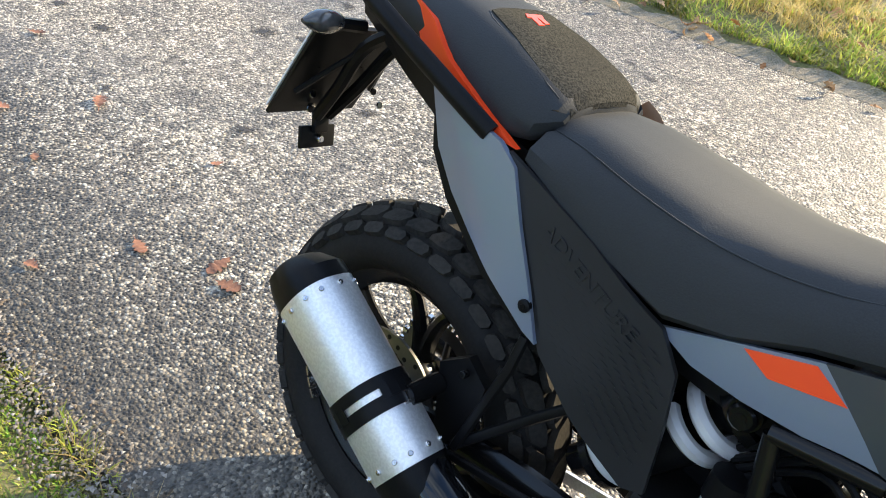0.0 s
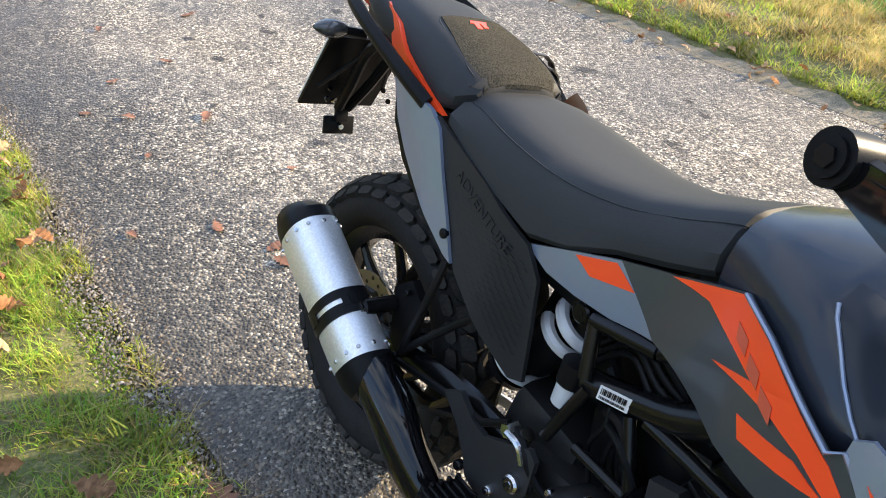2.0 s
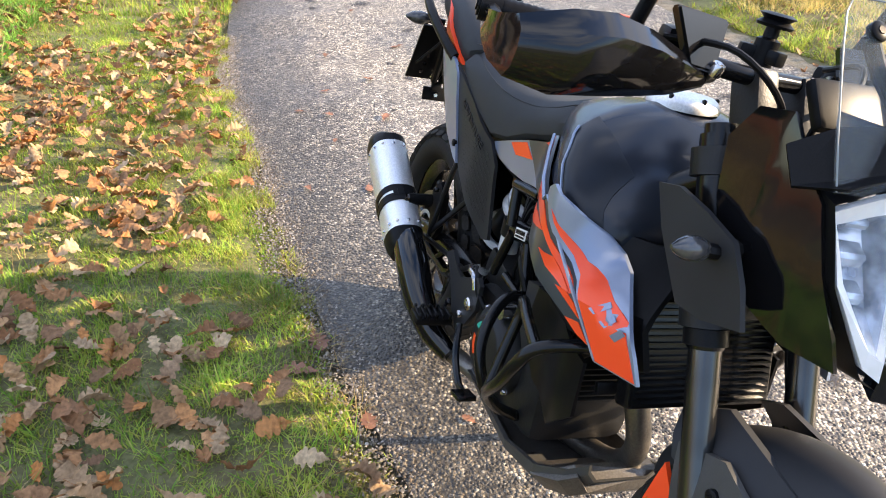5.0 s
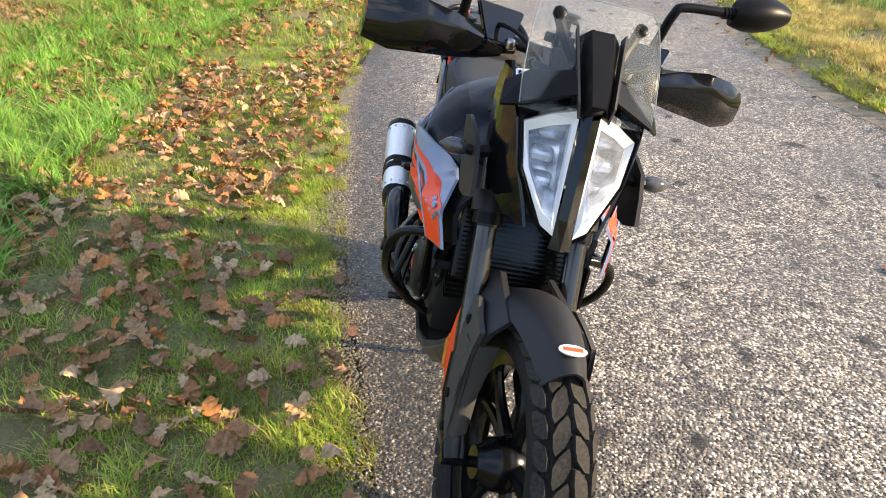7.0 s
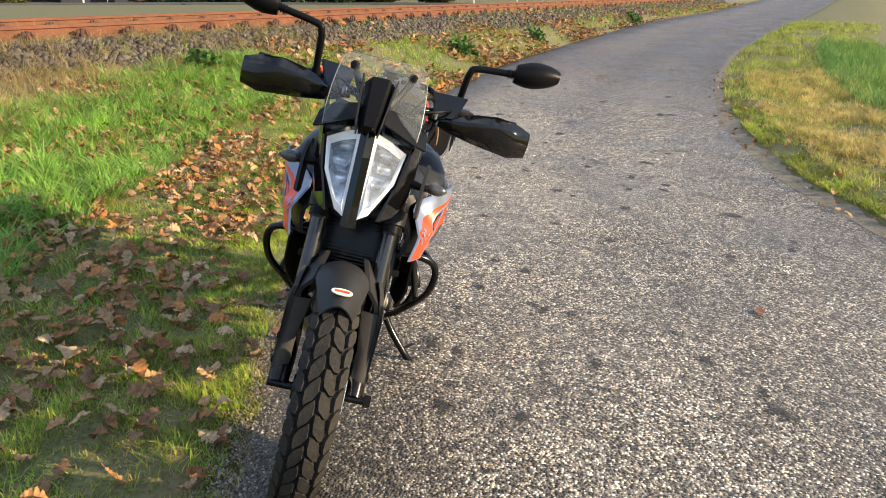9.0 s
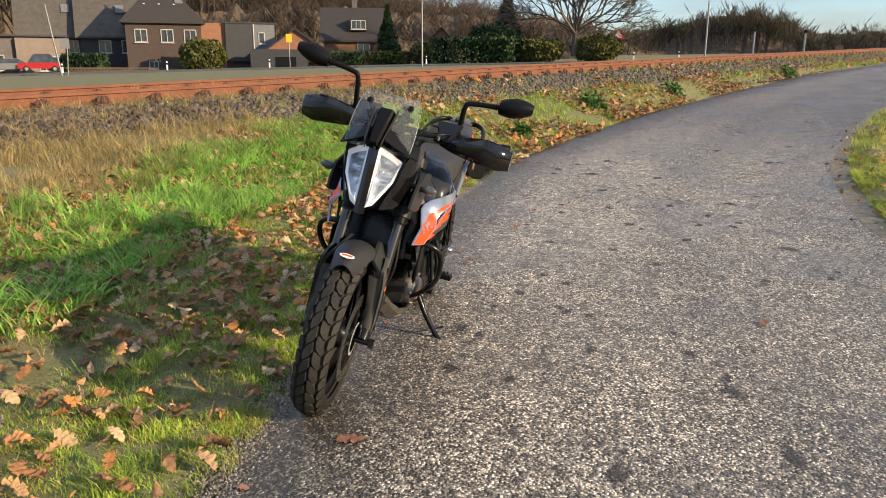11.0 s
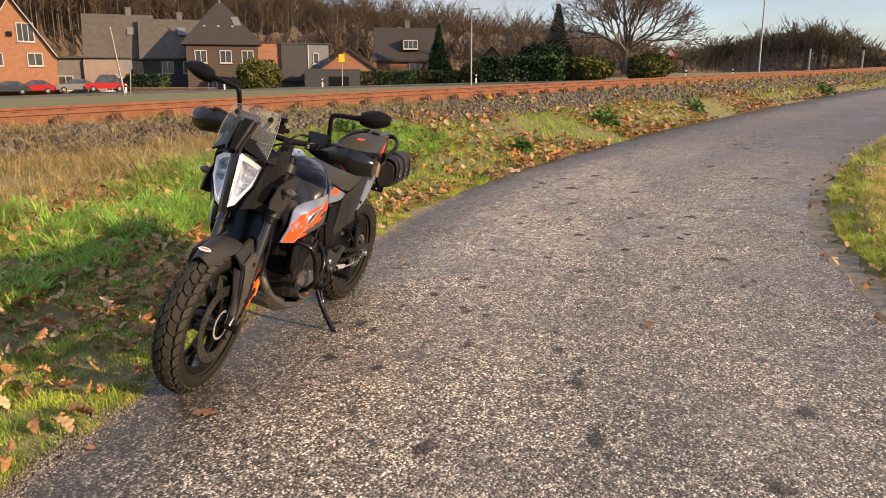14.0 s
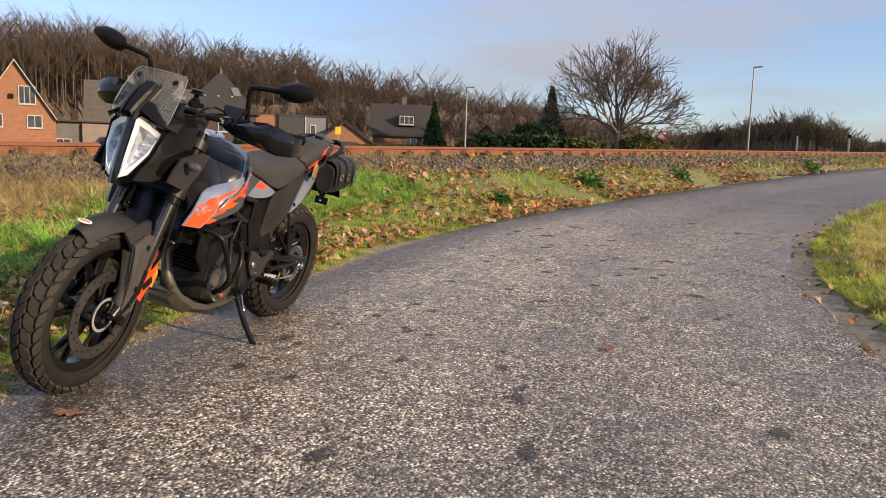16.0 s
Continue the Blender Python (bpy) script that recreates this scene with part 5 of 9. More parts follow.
seat_patch(PILL, [(0.195, -0.080), (0.197, 0.0), (0.195, 0.080), (0.150, 0.090), (0.100, 0.082), (0.028, 0.064), (0.028, -0.064), (0.100, -0.082), (0.150, -0.090)], 0.004, SEAT_GRIP, "grip_patch", ps, "pebbled olive-black vinyl patch")
seat_patch(PILL, [(0.052, -0.020), (0.052, 0.016), (0.043, 0.022), (0.043, -0.014)], 0.005, ORANGE, "orange_mark", ps, "orange embroidered mark")
seat_patch(PILL, [(0.070, -0.016), (0.070, -0.004), (0.052, 0.000), (0.052, -0.012)], 0.005, ORANGE, "orange_mark", ps)
seat_patch(PILL, [(0.066, 0.002), (0.066, 0.012), (0.050, 0.014), (0.050, 0.004)], 0.005, ORANGE, "orange_mark", ps)


def seam(S, pts, parent):
    bp("seam", tube(smooth_line([(x, y, seat_top(S, x, y) + 0.001) for x, y in pts], 4), 0.0016, 6), SEAT, parent, "stitched seam")


seam(PILL, [(0.178, -0.090), (0.150, -0.092), (0.100, -0.084), (0.027, -0.066), (0.026, 0.0), (0.027, 0.066), (0.100, 0.084), (0.150, 0.092), (0.178, 0.090)], ps)
for sg in (-1, 1):
    xs = [q[0] for q in RIDER]
    line = []
    for q in RIDER[1:]:
        x, wl, zl, wt, zt, d = q
        line.append((x, sg * (wt + 0.0004), zt - 0.0175))
    bp("seam", tube(smooth_line(line, 3), 0.0010, 6), SEAT, rs, "stitched seam")

# tail -----------------------------------------------------------------
TG = [(0.022, 0.838), (0.080, 0.830), (0.150, 0.815), (0.180, 0.795), (0.212, 0.735), (0.250, 0.672), (0.283, 0.612), (0.262, 0.618), (0.215, 0.643), (0.175, 0.665), (0.130, 0.694), (0.091, 0.721), (0.050, 0.764)]
TB = [(0.162, 0.808), (0.300, 0.762), (0.408, 0.712), (0.440, 0.668), (0.452, 0.600), (0.462, 0.505), (0.435, 0.495), (0.350, 0.550), (0.288, 0.600), (0.290, 0.615), (0.210, 0.744)]
TE = [(0.034, 0.834), (0.062, 0.770), (0.100, 0.730), (0.183, 0.674), (0.266, 0.624), (0.292, 0.603), (0.272, 0.592), (0.170, 0.642), (0.085, 0.705), (0.042, 0.757), (0.020, 0.832)]
TR = [(-0.090, 0.925), (-0.020, 0.905), (0.030, 0.870), (0.090, 0.842), (0.165, 0.810), (0.120, 0.812), (0.040, 0.832), (-0.030, 0.862)]
tfy2 = lambda x, z: 0.132 - 0.10 * max(0, 0.62 - z) - 0.02 * step(0.35, 0.46, x)
for sg in (-1, 1):
    tp = bp("tail_panel", skin(TG, lambda x, z: 0.138 - 0.38 * max(0.0, 0.02 + (0.70 - z) * 0.50 + (0.14 - x) * 0.66 - 0.008), 0.008, 4, 0, sg), GREY, None, "steel-blue grey tail panel")
    bolt("panel_screw", (0.254, sg * 0.1385, 0.650), (0, sg, 0), 0.0085, tp, BLACK, 0.004, "black screw with washer")
    bp("tail_panel_edge", skin(TE, lambda x, z: 0.122, 0.014, 3, 0, sg), BLACK, tp, "black lower edge")
    sp = bp("side_panel", skin(TB, tfy2, 0.008, 3, 0, sg), MATTE, None, "textured black plastic side panel")
    # fine raised hatching on the panel
    bm = bmesh.new()
    for i in range(13):
        for j in range(26):
            x = 0.235 + 0.016 * i + (0.008 if j % 2 else 0)
            z = 0.54 + 0.0085 * j
            top = np.interp(x, [0.21, 0.30, 0.408, 0.44], [0.74, 0.728, 0.690, 0.64]) - 0.006
            low = np.interp(x, [0.21, 0.29, 0.35, 0.435, 0.46], [0.755, 0.625, 0.565, 0.515, 0.53]) + 0.004
            if low < z < top and x < 0.435:
                plate([(x, sg * (tfy2(x, z) + 0.0002), z), (x + 0.011, sg * (tfy2(x, z) + 0.0002), z - 0.003), (x + 0.011, sg * (tfy2(x, z) + 0.0002), z - 0.001), (x, sg * (tfy2(x, z) + 0.0002), z + 0.002)][::sg], 0.0008 * 1, bm)
    bp("hatching", bm, MATTE, sp, "", False)
    bp("red_tail_strip", skin(TR, lambda x, z: 0.124 - 0.035 * step(0.05, -0.12, x), 0.01, 3, 0, sg), ORANGE, None, "bright orange strip below the pillion seat")
    gpts = smooth_line([(0.128, sg * 0.130, 0.815), (0.070, sg * 0.142, 0.842), (-0.030, sg * 0.150, 0.882), (-0.120, sg * 0.142, 0.912), (-0.185, sg * 0.118, 0.934), (-0.218, sg * 0.085, 0.943), (-0.222, sg * 0.055, 0.943), (-0.200, sg * 0.045, 0.942)], 5)
    bp("grab_handle", tube(gpts, 0.0105, 10, None, 1.3, (0, 0, 1)), BLACK, None, "black grab handle")
    # rear indicator
    st = Vector((-0.200, sg * 0.055, 0.838))
    ri = bp("rear_indicator", tube([st, st + Vector((-0.004, sg * 0.045, 0.002))], 0.010, 8), BLACK, None, "black turn signal")
    bp("indicator_lens", tube([st + Vector((-0.006, sg * (0.035 + 0.075 * k / 6), 0.003)) for k in range(7)], [0.007, 0.014, 0.017, 0.018, 0.016, 0.011, 0.003], 12), SMOKE, ri, "smoked lens")
# embossed word on the side panel
txt = bpy.data.curves.new("word", 'FONT')
txt.body = "ADVENTURE"
txt.size = 0.024
txt.extrude = 0.0012
txt.align_x = 'CENTER'
tob = bpy.data.objects.new("word", txt)
scene.collection.objects.link(tob)
bpy.context.view_layer.update()
tme = bpy.data.meshes.new_from_object(tob.evaluated_get(bpy.context.evaluated_depsgraph_get()))
bpy.data.objects.remove(tob)
bm = bmesh.new()
bm.from_mesh(tme)
bmesh.ops.scale(bm, vec=(1.16, 1, 1), verts=bm.verts)
bm.transform(pose(0.312, -0.1325, 0.712) @ pose(0, 0, 0, 0, 22.5, 0) @ pose(0, 0, 0, 90, 0, 0))
for v in bm.verts:
    v.co.y += 0.02 * step(0.35, 0.46, v.co.x) * 0.5
bp("embossed_word", bm, MATTE, BIKE, "embossed word in black plastic", False)
# rack plate, tail lamp, under-tail
bm = box((0.11, 0.115, 0.014), (-0.205, 0, 0.944), (0, 6, 0), 0.005)
box((0.03, 0.05, 0.03), (-0.155, 0.0, 0.955), (0, 30, 0), 0.006, bm)
rk = bp("tail_rack", bm, GUARD, None, "dark cast rack behind the seat")
for sg in (-1, 1):
    bolt("rack_screw", (-0.190, sg * 0.045, 0.951), (0.1, 0, 1), 0.006, rk, CHROME, 0.004)
bp("tail_lamp", box((0.05, 0.09, 0.035), (-0.235, 0, 0.905), (0, 15, 0), 0.012), mat("red_lamp_lens", (0.32, 0.012, 0.015), None, 0.2, scale=40, coat=0.4), None, "dark red tail lamp")
bm = loft([[(x, -w, zt), (x, w, zt), (x, w * 0.7, zb), (x, -w * 0.7, zb)] for x, w, zt, zb in ((0.20, 0.10, 0.80, 0.70), (0.05, 0.095, 0.83, 0.745), (-0.10, 0.07, 0.87, 0.80), (-0.235, 0.04, 0.90, 0.85))])
bp("under_tail", bm, BLACK, None, "", False)
# number plate and its carrier (plate blank)
pl = [Vector((-0.352, -0.092, 0.648)), Vector((-0.352, 0.092, 0.648)), Vector((-0.262, 0.092, 0.818)), Vector((-0.262, -0.092, 0.818))]
npl = bp("number_plate_carrier", plate(pl, 0.006), BLACK, None, "black carrier of the number plate seen from its back", False)
bm = bmesh.new()
pn = (pl[1] - pl[0]).cross(pl[3] - pl[0]).normalized()
plate([p + (Vector((-0.30, 0, 0.73)) - p) * 0.04 - pn * 0.010 for p in pl], 0.003, bm)
bp("number_plate", bm, WHITE, npl, "", False)
for sg in (-1, 1):
    bp("carrier_arm", tube(smooth_line([(-0.150, sg * 0.030, 0.850), (-0.215, sg * 0.032, 0.800), (-0.265, sg * 0.022, 0.720), (-0.315, sg * 0.012, 0.650)], 4), 0.011, 8), BLACK, npl)
    bp("carrier_rib", tube([(-0.225, sg * 0.035, 0.790), (-0.300, sg * 0.080, 0.700)], 0.005, 6), BLACK, npl)
    bolt("carrier_bolt", (-0.330, sg * 0.016, 0.660), (0.9, 0, 0.4), 0.006, npl, CHROME, 0.008)
    bm = bmesh.new()
    for k in range(4):
        rod((-0.300 + 0.012 * k, sg * (0.045 + 0.010 * k), 0.745 - 0.02 * k), (-0.297 + 0.012 * k, sg * (0.045 + 0.010 * k), 0.746 - 0.02 * k), 0.006, 8, bm)
    bp("slot", bm, GLOSS, npl)
bm = box((0.008, 0.075, 0.040), (-0.322, 0, 0.608), (0, -12, 0), 0.003)
box((0.012, 0.03, 0.03), (-0.318, 0, 0.632), (0, -12, 0), 0.003, bm)
rf = bp("reflector_bracket", bm, BLACK, npl, "", True)
bolt("reflector_bolt", (-0.317, 0, 0.606), (1, 0, 0.2), 0.007, rf, CHROME, 0.01, "bright nut")

# exhaust --------------------------------------------------------------
MA, MB = Vector((0.214, -0.200, 0.379)), Vector((-0.026, -0.205, 0.511))
md = (MB - MA).normalized()
ms = Vector((0, 1, 0))
mu = md.cross(ms).normalized()


def muffler_ring(p, a, b, n=28):
    return [p + ms * (a * math.copysign(abs(math.cos(q)) ** 0.8, math.cos(q))) + mu * (b * math.copysign(abs(math.sin(q)) ** 0.8, math.sin(q))) for q in (2 * math.pi * k / n for k in range(n))]


EX = bp("muffler", loft([muffler_ring(MA, 0.045, 0.053), muffler_ring(MA + md * 0.02, 0.047, 0.056), muffler_ring(MB - md * 0.01, 0.049, 0.059), muffler_ring(MB, 0.049, 0.059)]), STEEL, None, "brushed aluminium muffler with black end caps")
bp("end_cap", loft([muffler_ring(MB - md * 0.002, 0.0495, 0.0595), muffler_ring(MB + md * 0.022, 0.0485, 0.0575), muffler_ring(MB + md * 0.050 + mu * 0.010, 0.040, 0.040), muffler_ring(MB + md * 0.056 + mu * 0.012, 0.031, 0.032), muffler_ring(MB + md * 0.040 + mu * 0.010, 0.026, 0.028)]), BLACK, EX, "black faceted end cap")
bp("front_cap", loft([muffler_ring(MA + md * 0.004, 0.0463, 0.0545), muffler_ring(MA - md * 0.025, 0.043, 0.050), muffler_ring(MA - md * 0.045, 0.036, 0.040)]), BLACK, EX, "black lower cap")
for i in range(12):
    q = 2 * math.pi * i / 12
    for base, dd in ((MB, -0.014), (MA, 0.018)):
        nrm = ms * math.cos(q) * 1.1 + mu * math.sin(q)
        rr = muffler_ring(base + md * dd, *((0.0487, 0.0587) if base is MB else (0.0465, 0.0557)), 12)[i]
        bolt("rivet", rr, nrm, 0.0038, EX, CHROME, 0.003)
# strap round the muffler, with its window
for dd, wd in ((0.088, 0.010), (0.116, 0.008)):
    bp("muffler_strap", loft([muffler_ring(MA + md * (dd - wd), 0.0500, 0.0600), muffler_ring(MA + md * (dd + wd), 0.0503, 0.0603)]), BLACK, EX, "black strap")
for k in (5, 6, 7, 12, 13, 19, 20, 21, 22, 26, 27, 0):
    r0, r1 = muffler_ring(MA + md * 0.092, 0.0503, 0.0603), muffler_ring(MA + md * 0.112, 0.0503, 0.0603)
    j = (k + 1) % 28
    bp("strap_bridge", plate([r0[k], r0[j], r1[j], r1[k]], 0.001), BLACK, EX, "", False)
bm = bmesh.new()
cb = Vector((0.166, -0.180, 0.466))
rod(cb + Vector((0, -0.012, 0)), cb + Vector((0, 0.05, 0)), 0.015, 14, bm)
bp("clamp_lug", bm, METALBLK, EX)
bp("clamp_bolt", rod(cb + Vector((0, -0.022, 0.002)), cb + Vector((0, -0.010, 0)), 0.0115, 6), CHROME, EX, "bright hexagon bolt", False)
# curved heat shield and pipe below
bp("heat_shield", tube(smooth_line([(0.222, -0.196, 0.385), (0.262, -0.197, 0.374), (0.312, -0.196, 0.350), (0.370, -0.188, 0.300), (0.430, -0.168, 0.252), (0.490, -0.135, 0.225)], 5), [0.042 + 0.006 * math.sin(k / 25 * math.pi) - 0.016 * (k / 25) ** 2 for k in range(26)], 16, None, 0.85, (0, 1, 0)), GLOSS, EX, "smooth black heat shield over the pipe")
bp("link_pipe", tube(smooth_line([(0.45, -0.13, 0.215), (0.60, -0.06, 0.215), (0.78, 0.03, 0.23), (0.90, 0.05, 0.27), (0.965, 0.03, 0.36), (0.955, 0.0, 0.46), (0.915, 0.0, 0.50)], 5), 0.022, 12), BRONZE, EX, "heat-tinted exhaust pipe")

# swing arm, shock, chain ---------------------------------------------
for sg in (-1, 1):
    arm = bmesh.new()
    tube(smooth_line([(0.485, sg * 0.095, 0.395), (0.33, sg * 0.100, 0.400), (0.16, sg * 0.103, 0.370), (0.03, sg * 0.105, 0.338), (-0.055, sg * 0.105, 0.330)], 4), [0.030, 0.030, 0.029, 0.028, 0.027, 0.026, 0.025, 0.025, 0.024, 0.024, 0.024, 0.024, 0.022, 0.021, 0.020, 0.020, 0.020], 10, arm, 0.6, (0, 1, 0))
    tube([(0.40, sg * 0.09, 0.385), (0.28, sg * 0.098, 0.325), (0.06, sg * 0.105, 0.325)], 0.013, 8, arm)
    for t in (0.15, 0.40, 0.65, 0.85):
        x = 0.40 - 0.34 * t
        tube([(x, sg * 0.1, 0.395 - 0.04 * t), (x - 0.045, sg * 0.102, 0.335)], 0.009, 6, arm)
    sa = bp("swing_arm", arm, METALBLK, None, "black lattice swing arm")
    bp("axle_plate", box((0.06, 0.012, 0.034), (REAR_X, sg * 0.115, REAR_R), (0, 0, 0), 0.005), CHROME, sa)
    bolt("axle_bolt", (REAR_X, sg * 0.120, REAR_R), (0, sg, 0), 0.016, sa, CHROME, 0.014)
bp("rear_axle", rod((REAR_X, -0.12, REAR_R), (REAR_X, 0.12, REAR_R), 0.012, 12), CHROME)
SA, SB = Vector((0.525, -0.030, 0.665)), Vector((0.350, -0.030, 0.430))
sd_ = (SB - SA).normalized()
so, sw_ = sd_.orthogonal().normalized(), None
sw_ = sd_.cross(so)
coil, coil_low = [], []
for k in range(61):
    t = k / 60
    a = 2 * math.pi * 2.0 * t
    coil.append(SA + sd_ * (0.038 + 0.068 * t) + (so * math.cos(a) + sw_ * math.sin(a)) * 0.042)
    coil_low.append(SA + sd_ * (0.190 + 0.045 * t) + (so * math.cos(a * 0.6) + sw_ * math.sin(a * 0.6)) * 0.042)
shk = bp("rear_shock", rod(SA, SB, 0.022, 16), METALBLK, None, "rear shock with a white coil spring")
bp("coil_spring", tube(coil, 0.0105, 8), SPRING, shk, "white coil spring")
bp("coil_spring", tube(coil_low, 0.0105, 8), SPRING, shk, "white coil spring")
bp("gaiter", rod(SA + sd_ * 0.108, SA + sd_ * 0.188, 0.043, 20), BLACK, shk, "black rubber gaiter")
bp("spring_collar", rod(SA + sd_ * 0.02, SA + sd_ * 0.036, 0.050, 24), METALBLK, shk)
bp("spring_seat", rod(SA + sd_ * 0.236, SA + sd_ * 0.248, 0.048, 24), METALBLK, shk)
bm = bmesh.new()
chain_pts = []
for k in range(90):
    t = k / 90
    if t < 0.40:
        p = Vector((REAR_X + 0.50 * (t / 0.40), 0.0, 0.421 - 0.045 * (t / 0.40)))
    elif t < 0.48:
        a = math.pi / 2 - math.pi * (t - 0.40) / 0.08
        p = Vector((0.497 + 0.030 * math.cos(a), 0, 0.346 + 0.030 * math.sin(a)))
    elif t < 0.86:
        q = (t - 0.48) / 0.38
        p = Vector((0.497 - 0.50 * q, 0.0, 0.316 - 0.074 * q - 0.02 * math.sin(math.pi * q)))
    else:
        a = -math.pi / 2 - math.pi * (t - 0.86) / 0.14
        p = Vector((REAR_X + 0.091 * math.cos(a), 0, REAR_R + 0.091 * math.sin(a)))
    box((0.013, 0.014, 0.011), (p.x, 0.0715, p.z), (0, 0, 0), 0.002, bm, 1)
bp("drive_chain", bm, CHROME, None, "oily steel drive chain", False)
bm = skin([(0.42, 0.300), (0.34, 0.286), (0.22, 0.262), (0.20, 0.278), (0.26, 0.292), (0.40, 0.318)], lambda x, z: 0.095, 0.006, 2, 0, 1)
bp("chain_guard", bm, STEEL, None, "worn bright chain guard")
bp("chain_cover", skin([(0.40, 0.445), (0.20, 0.455), (0.05, 0.452), (0.03, 0.435), (0.20, 0.430), (0.40, 0.415)], lambda x, z: 0.098, 0.025, 2, 0, 1), BLACK)
# passenger peg brackets and heel plates
for sg in (-1, 1):
    b = bmesh.new()
    tube([(0.262, sg * 0.124, 0.605), (0.262, sg * 0.134, 0.560), (0.228, sg * 0.142, 0.405)], 0.0075, 8, b, 0.8)
    tube([(0.352, sg * 0.108, 0.558), (0.312, sg * 0.116, 0.512), (0.224, sg * 0.140, 0.405)], 0.0075, 8, b, 0.8)
    tube([(0.195, sg * 0.140, 0.380), (0.345, sg * 0.132, 0.408), (0.440, sg * 0.130, 0.420), (0.488, sg * 0.128, 0.455)], 0.0070, 8, b, 0.8)
    pb = bp("passenger_bracket", b, BLACK, None, "dark bracket of the passenger peg")
    fp = skin([(0.156, 0.494), (0.198, 0.530), (0.236, 0.504), (0.232, 0.410), (0.206, 0.372), (0.178, 0.400)], lambda x, z: 0.128, 0.016, 2, 0, sg)
    bp("folded_peg", fp, BLACK, pb, "folded black rubber peg")
    for bx, bz in ((0.204, 0.510), (0.214, 0.392)):
        bolt("bracket_screw", (bx, sg * 0.136, bz), (0, sg, 0), 0.006, pb, METALBLK, 0.006)
    hp = skin([(0.353, 0.419), (0.388, 0.442), (0.428, 0.418), (0.461, 0.412), (0.545, 0.457), (0.562, 0.446), (0.566, 0.390), (0.532, 0.335), (0.492, 0.295), (0.470, 0.315), (0.448, 0.322), (0.435, 0.345), (0.400, 0.387)], lambda x, z: 0.140, 0.010, 2, 0, sg)
    hpo = bp("peg_bracket", hp, MATTE, None, "dark cast foot peg bracket")
    bolt("bracket_bolt", (0.540, sg * 0.140, 0.391), (0, sg, 0), 0.015, hpo, CHROME, 0.012, "large bright bolt")
    bolt("bracket_bolt", (0.505, sg * 0.140, 0.345), (0, sg, 0), 0.009, hpo, CHROME, 0.010)
    bolt("bracket_bolt", (0.432, sg * 0.140, 0.330), (0, sg, 0), 0.009, hpo, METALBLK, 0.008)
    peg = box((0.050, 0.085, 0.018), (0.475, sg * 0.195, 0.318), (0, 0, 0), 0.005)
    for k in range(5):
        for s2 in (-1, 1):
            box((0.008, 0.006, 0.014), (0.475 + s2 * 0.021, sg * (0.160 + 0.017 * k), 0.330), (0, 0, 0), 0.001, peg, 1)
    for k in range(6):
        box((0.044, 0.006, 0.010), (0.475, sg * (0.160 + 0.014 * k), 0.330), (0, 0, 0), 0.002, peg, 1)
    bp("foot_peg", peg, BLACK, hpo, "serrated foot peg with rubber")
pd = bp("brake_pedal", tube(smooth_line([(0.530, -0.150, 0.335), (0.580, -0.165, 0.285), (0.650, -0.178, 0.265), (0.700, -0.182, 0.275)], 4), 0.008, 8), METALBLK, None, "black brake pedal")
bp("pedal_tip", box((0.045, 0.040, 0.010), (0.705, -0.190, 0.280), (0, -15, 0), 0.003), METALBLK, pd)
pdl = bp("shift_lever", tube(smooth_line([(0.530, 0.150, 0.335), (0.590, 0.160, 0.300), (0.650, 0.165, 0.295), (0.690, 0.165, 0.305)], 4), 0.007, 8), METALBLK, None, "black gear lever")
bp("lever_rubber", rod((0.690, 0.155, 0.305), (0.690, 0.200, 0.305), 0.010, 10), BLACK, pdl)
# side stand
ss = bp("side_stand", tube(smooth_line([(0.560, 0.100, 0.255), (0.572, 0.135, 0.205), (0.582, 0.175, 0.150), (0.596, 0.235, 0.085), (0.606, 0.264, 0.062)], 5), 0.0125, 10), METALBLK, None, "black side stand, folded out")
bp("stand_foot", box((0.055, 0.036, 0.007), (0.606, 0.268, 0.0605), (12, 0, 20), 0.003), METALBLK, ss)
bp("stand_prong", tube(smooth_line([(0.592, 0.220, 0.100), (0.565, 0.238, 0.098), (0.535, 0.258, 0.100)], 4), 0.005, 8), METALBLK, ss)
bm = bmesh.new()
pts = []
for k in range(97):
    t = k / 96
    a = 2 * math.pi * 16 * t
    pts.append(Vector((0.545 + 0.03 * t + 0.007 * math.cos(a), 0.112 + 0.05 * t, 0.268 - 0.075 * t + 0.007 * math.sin(a))))
bp("stand_spring", tube(pts, 0.0015, 5), CHROME, ss, "steel return spring")
bp("stand_bracket", box((0.06, 0.035, 0.06), (0.555, 0.105, 0.275), (0, 10, 0), 0.010), ENGINE, ss)

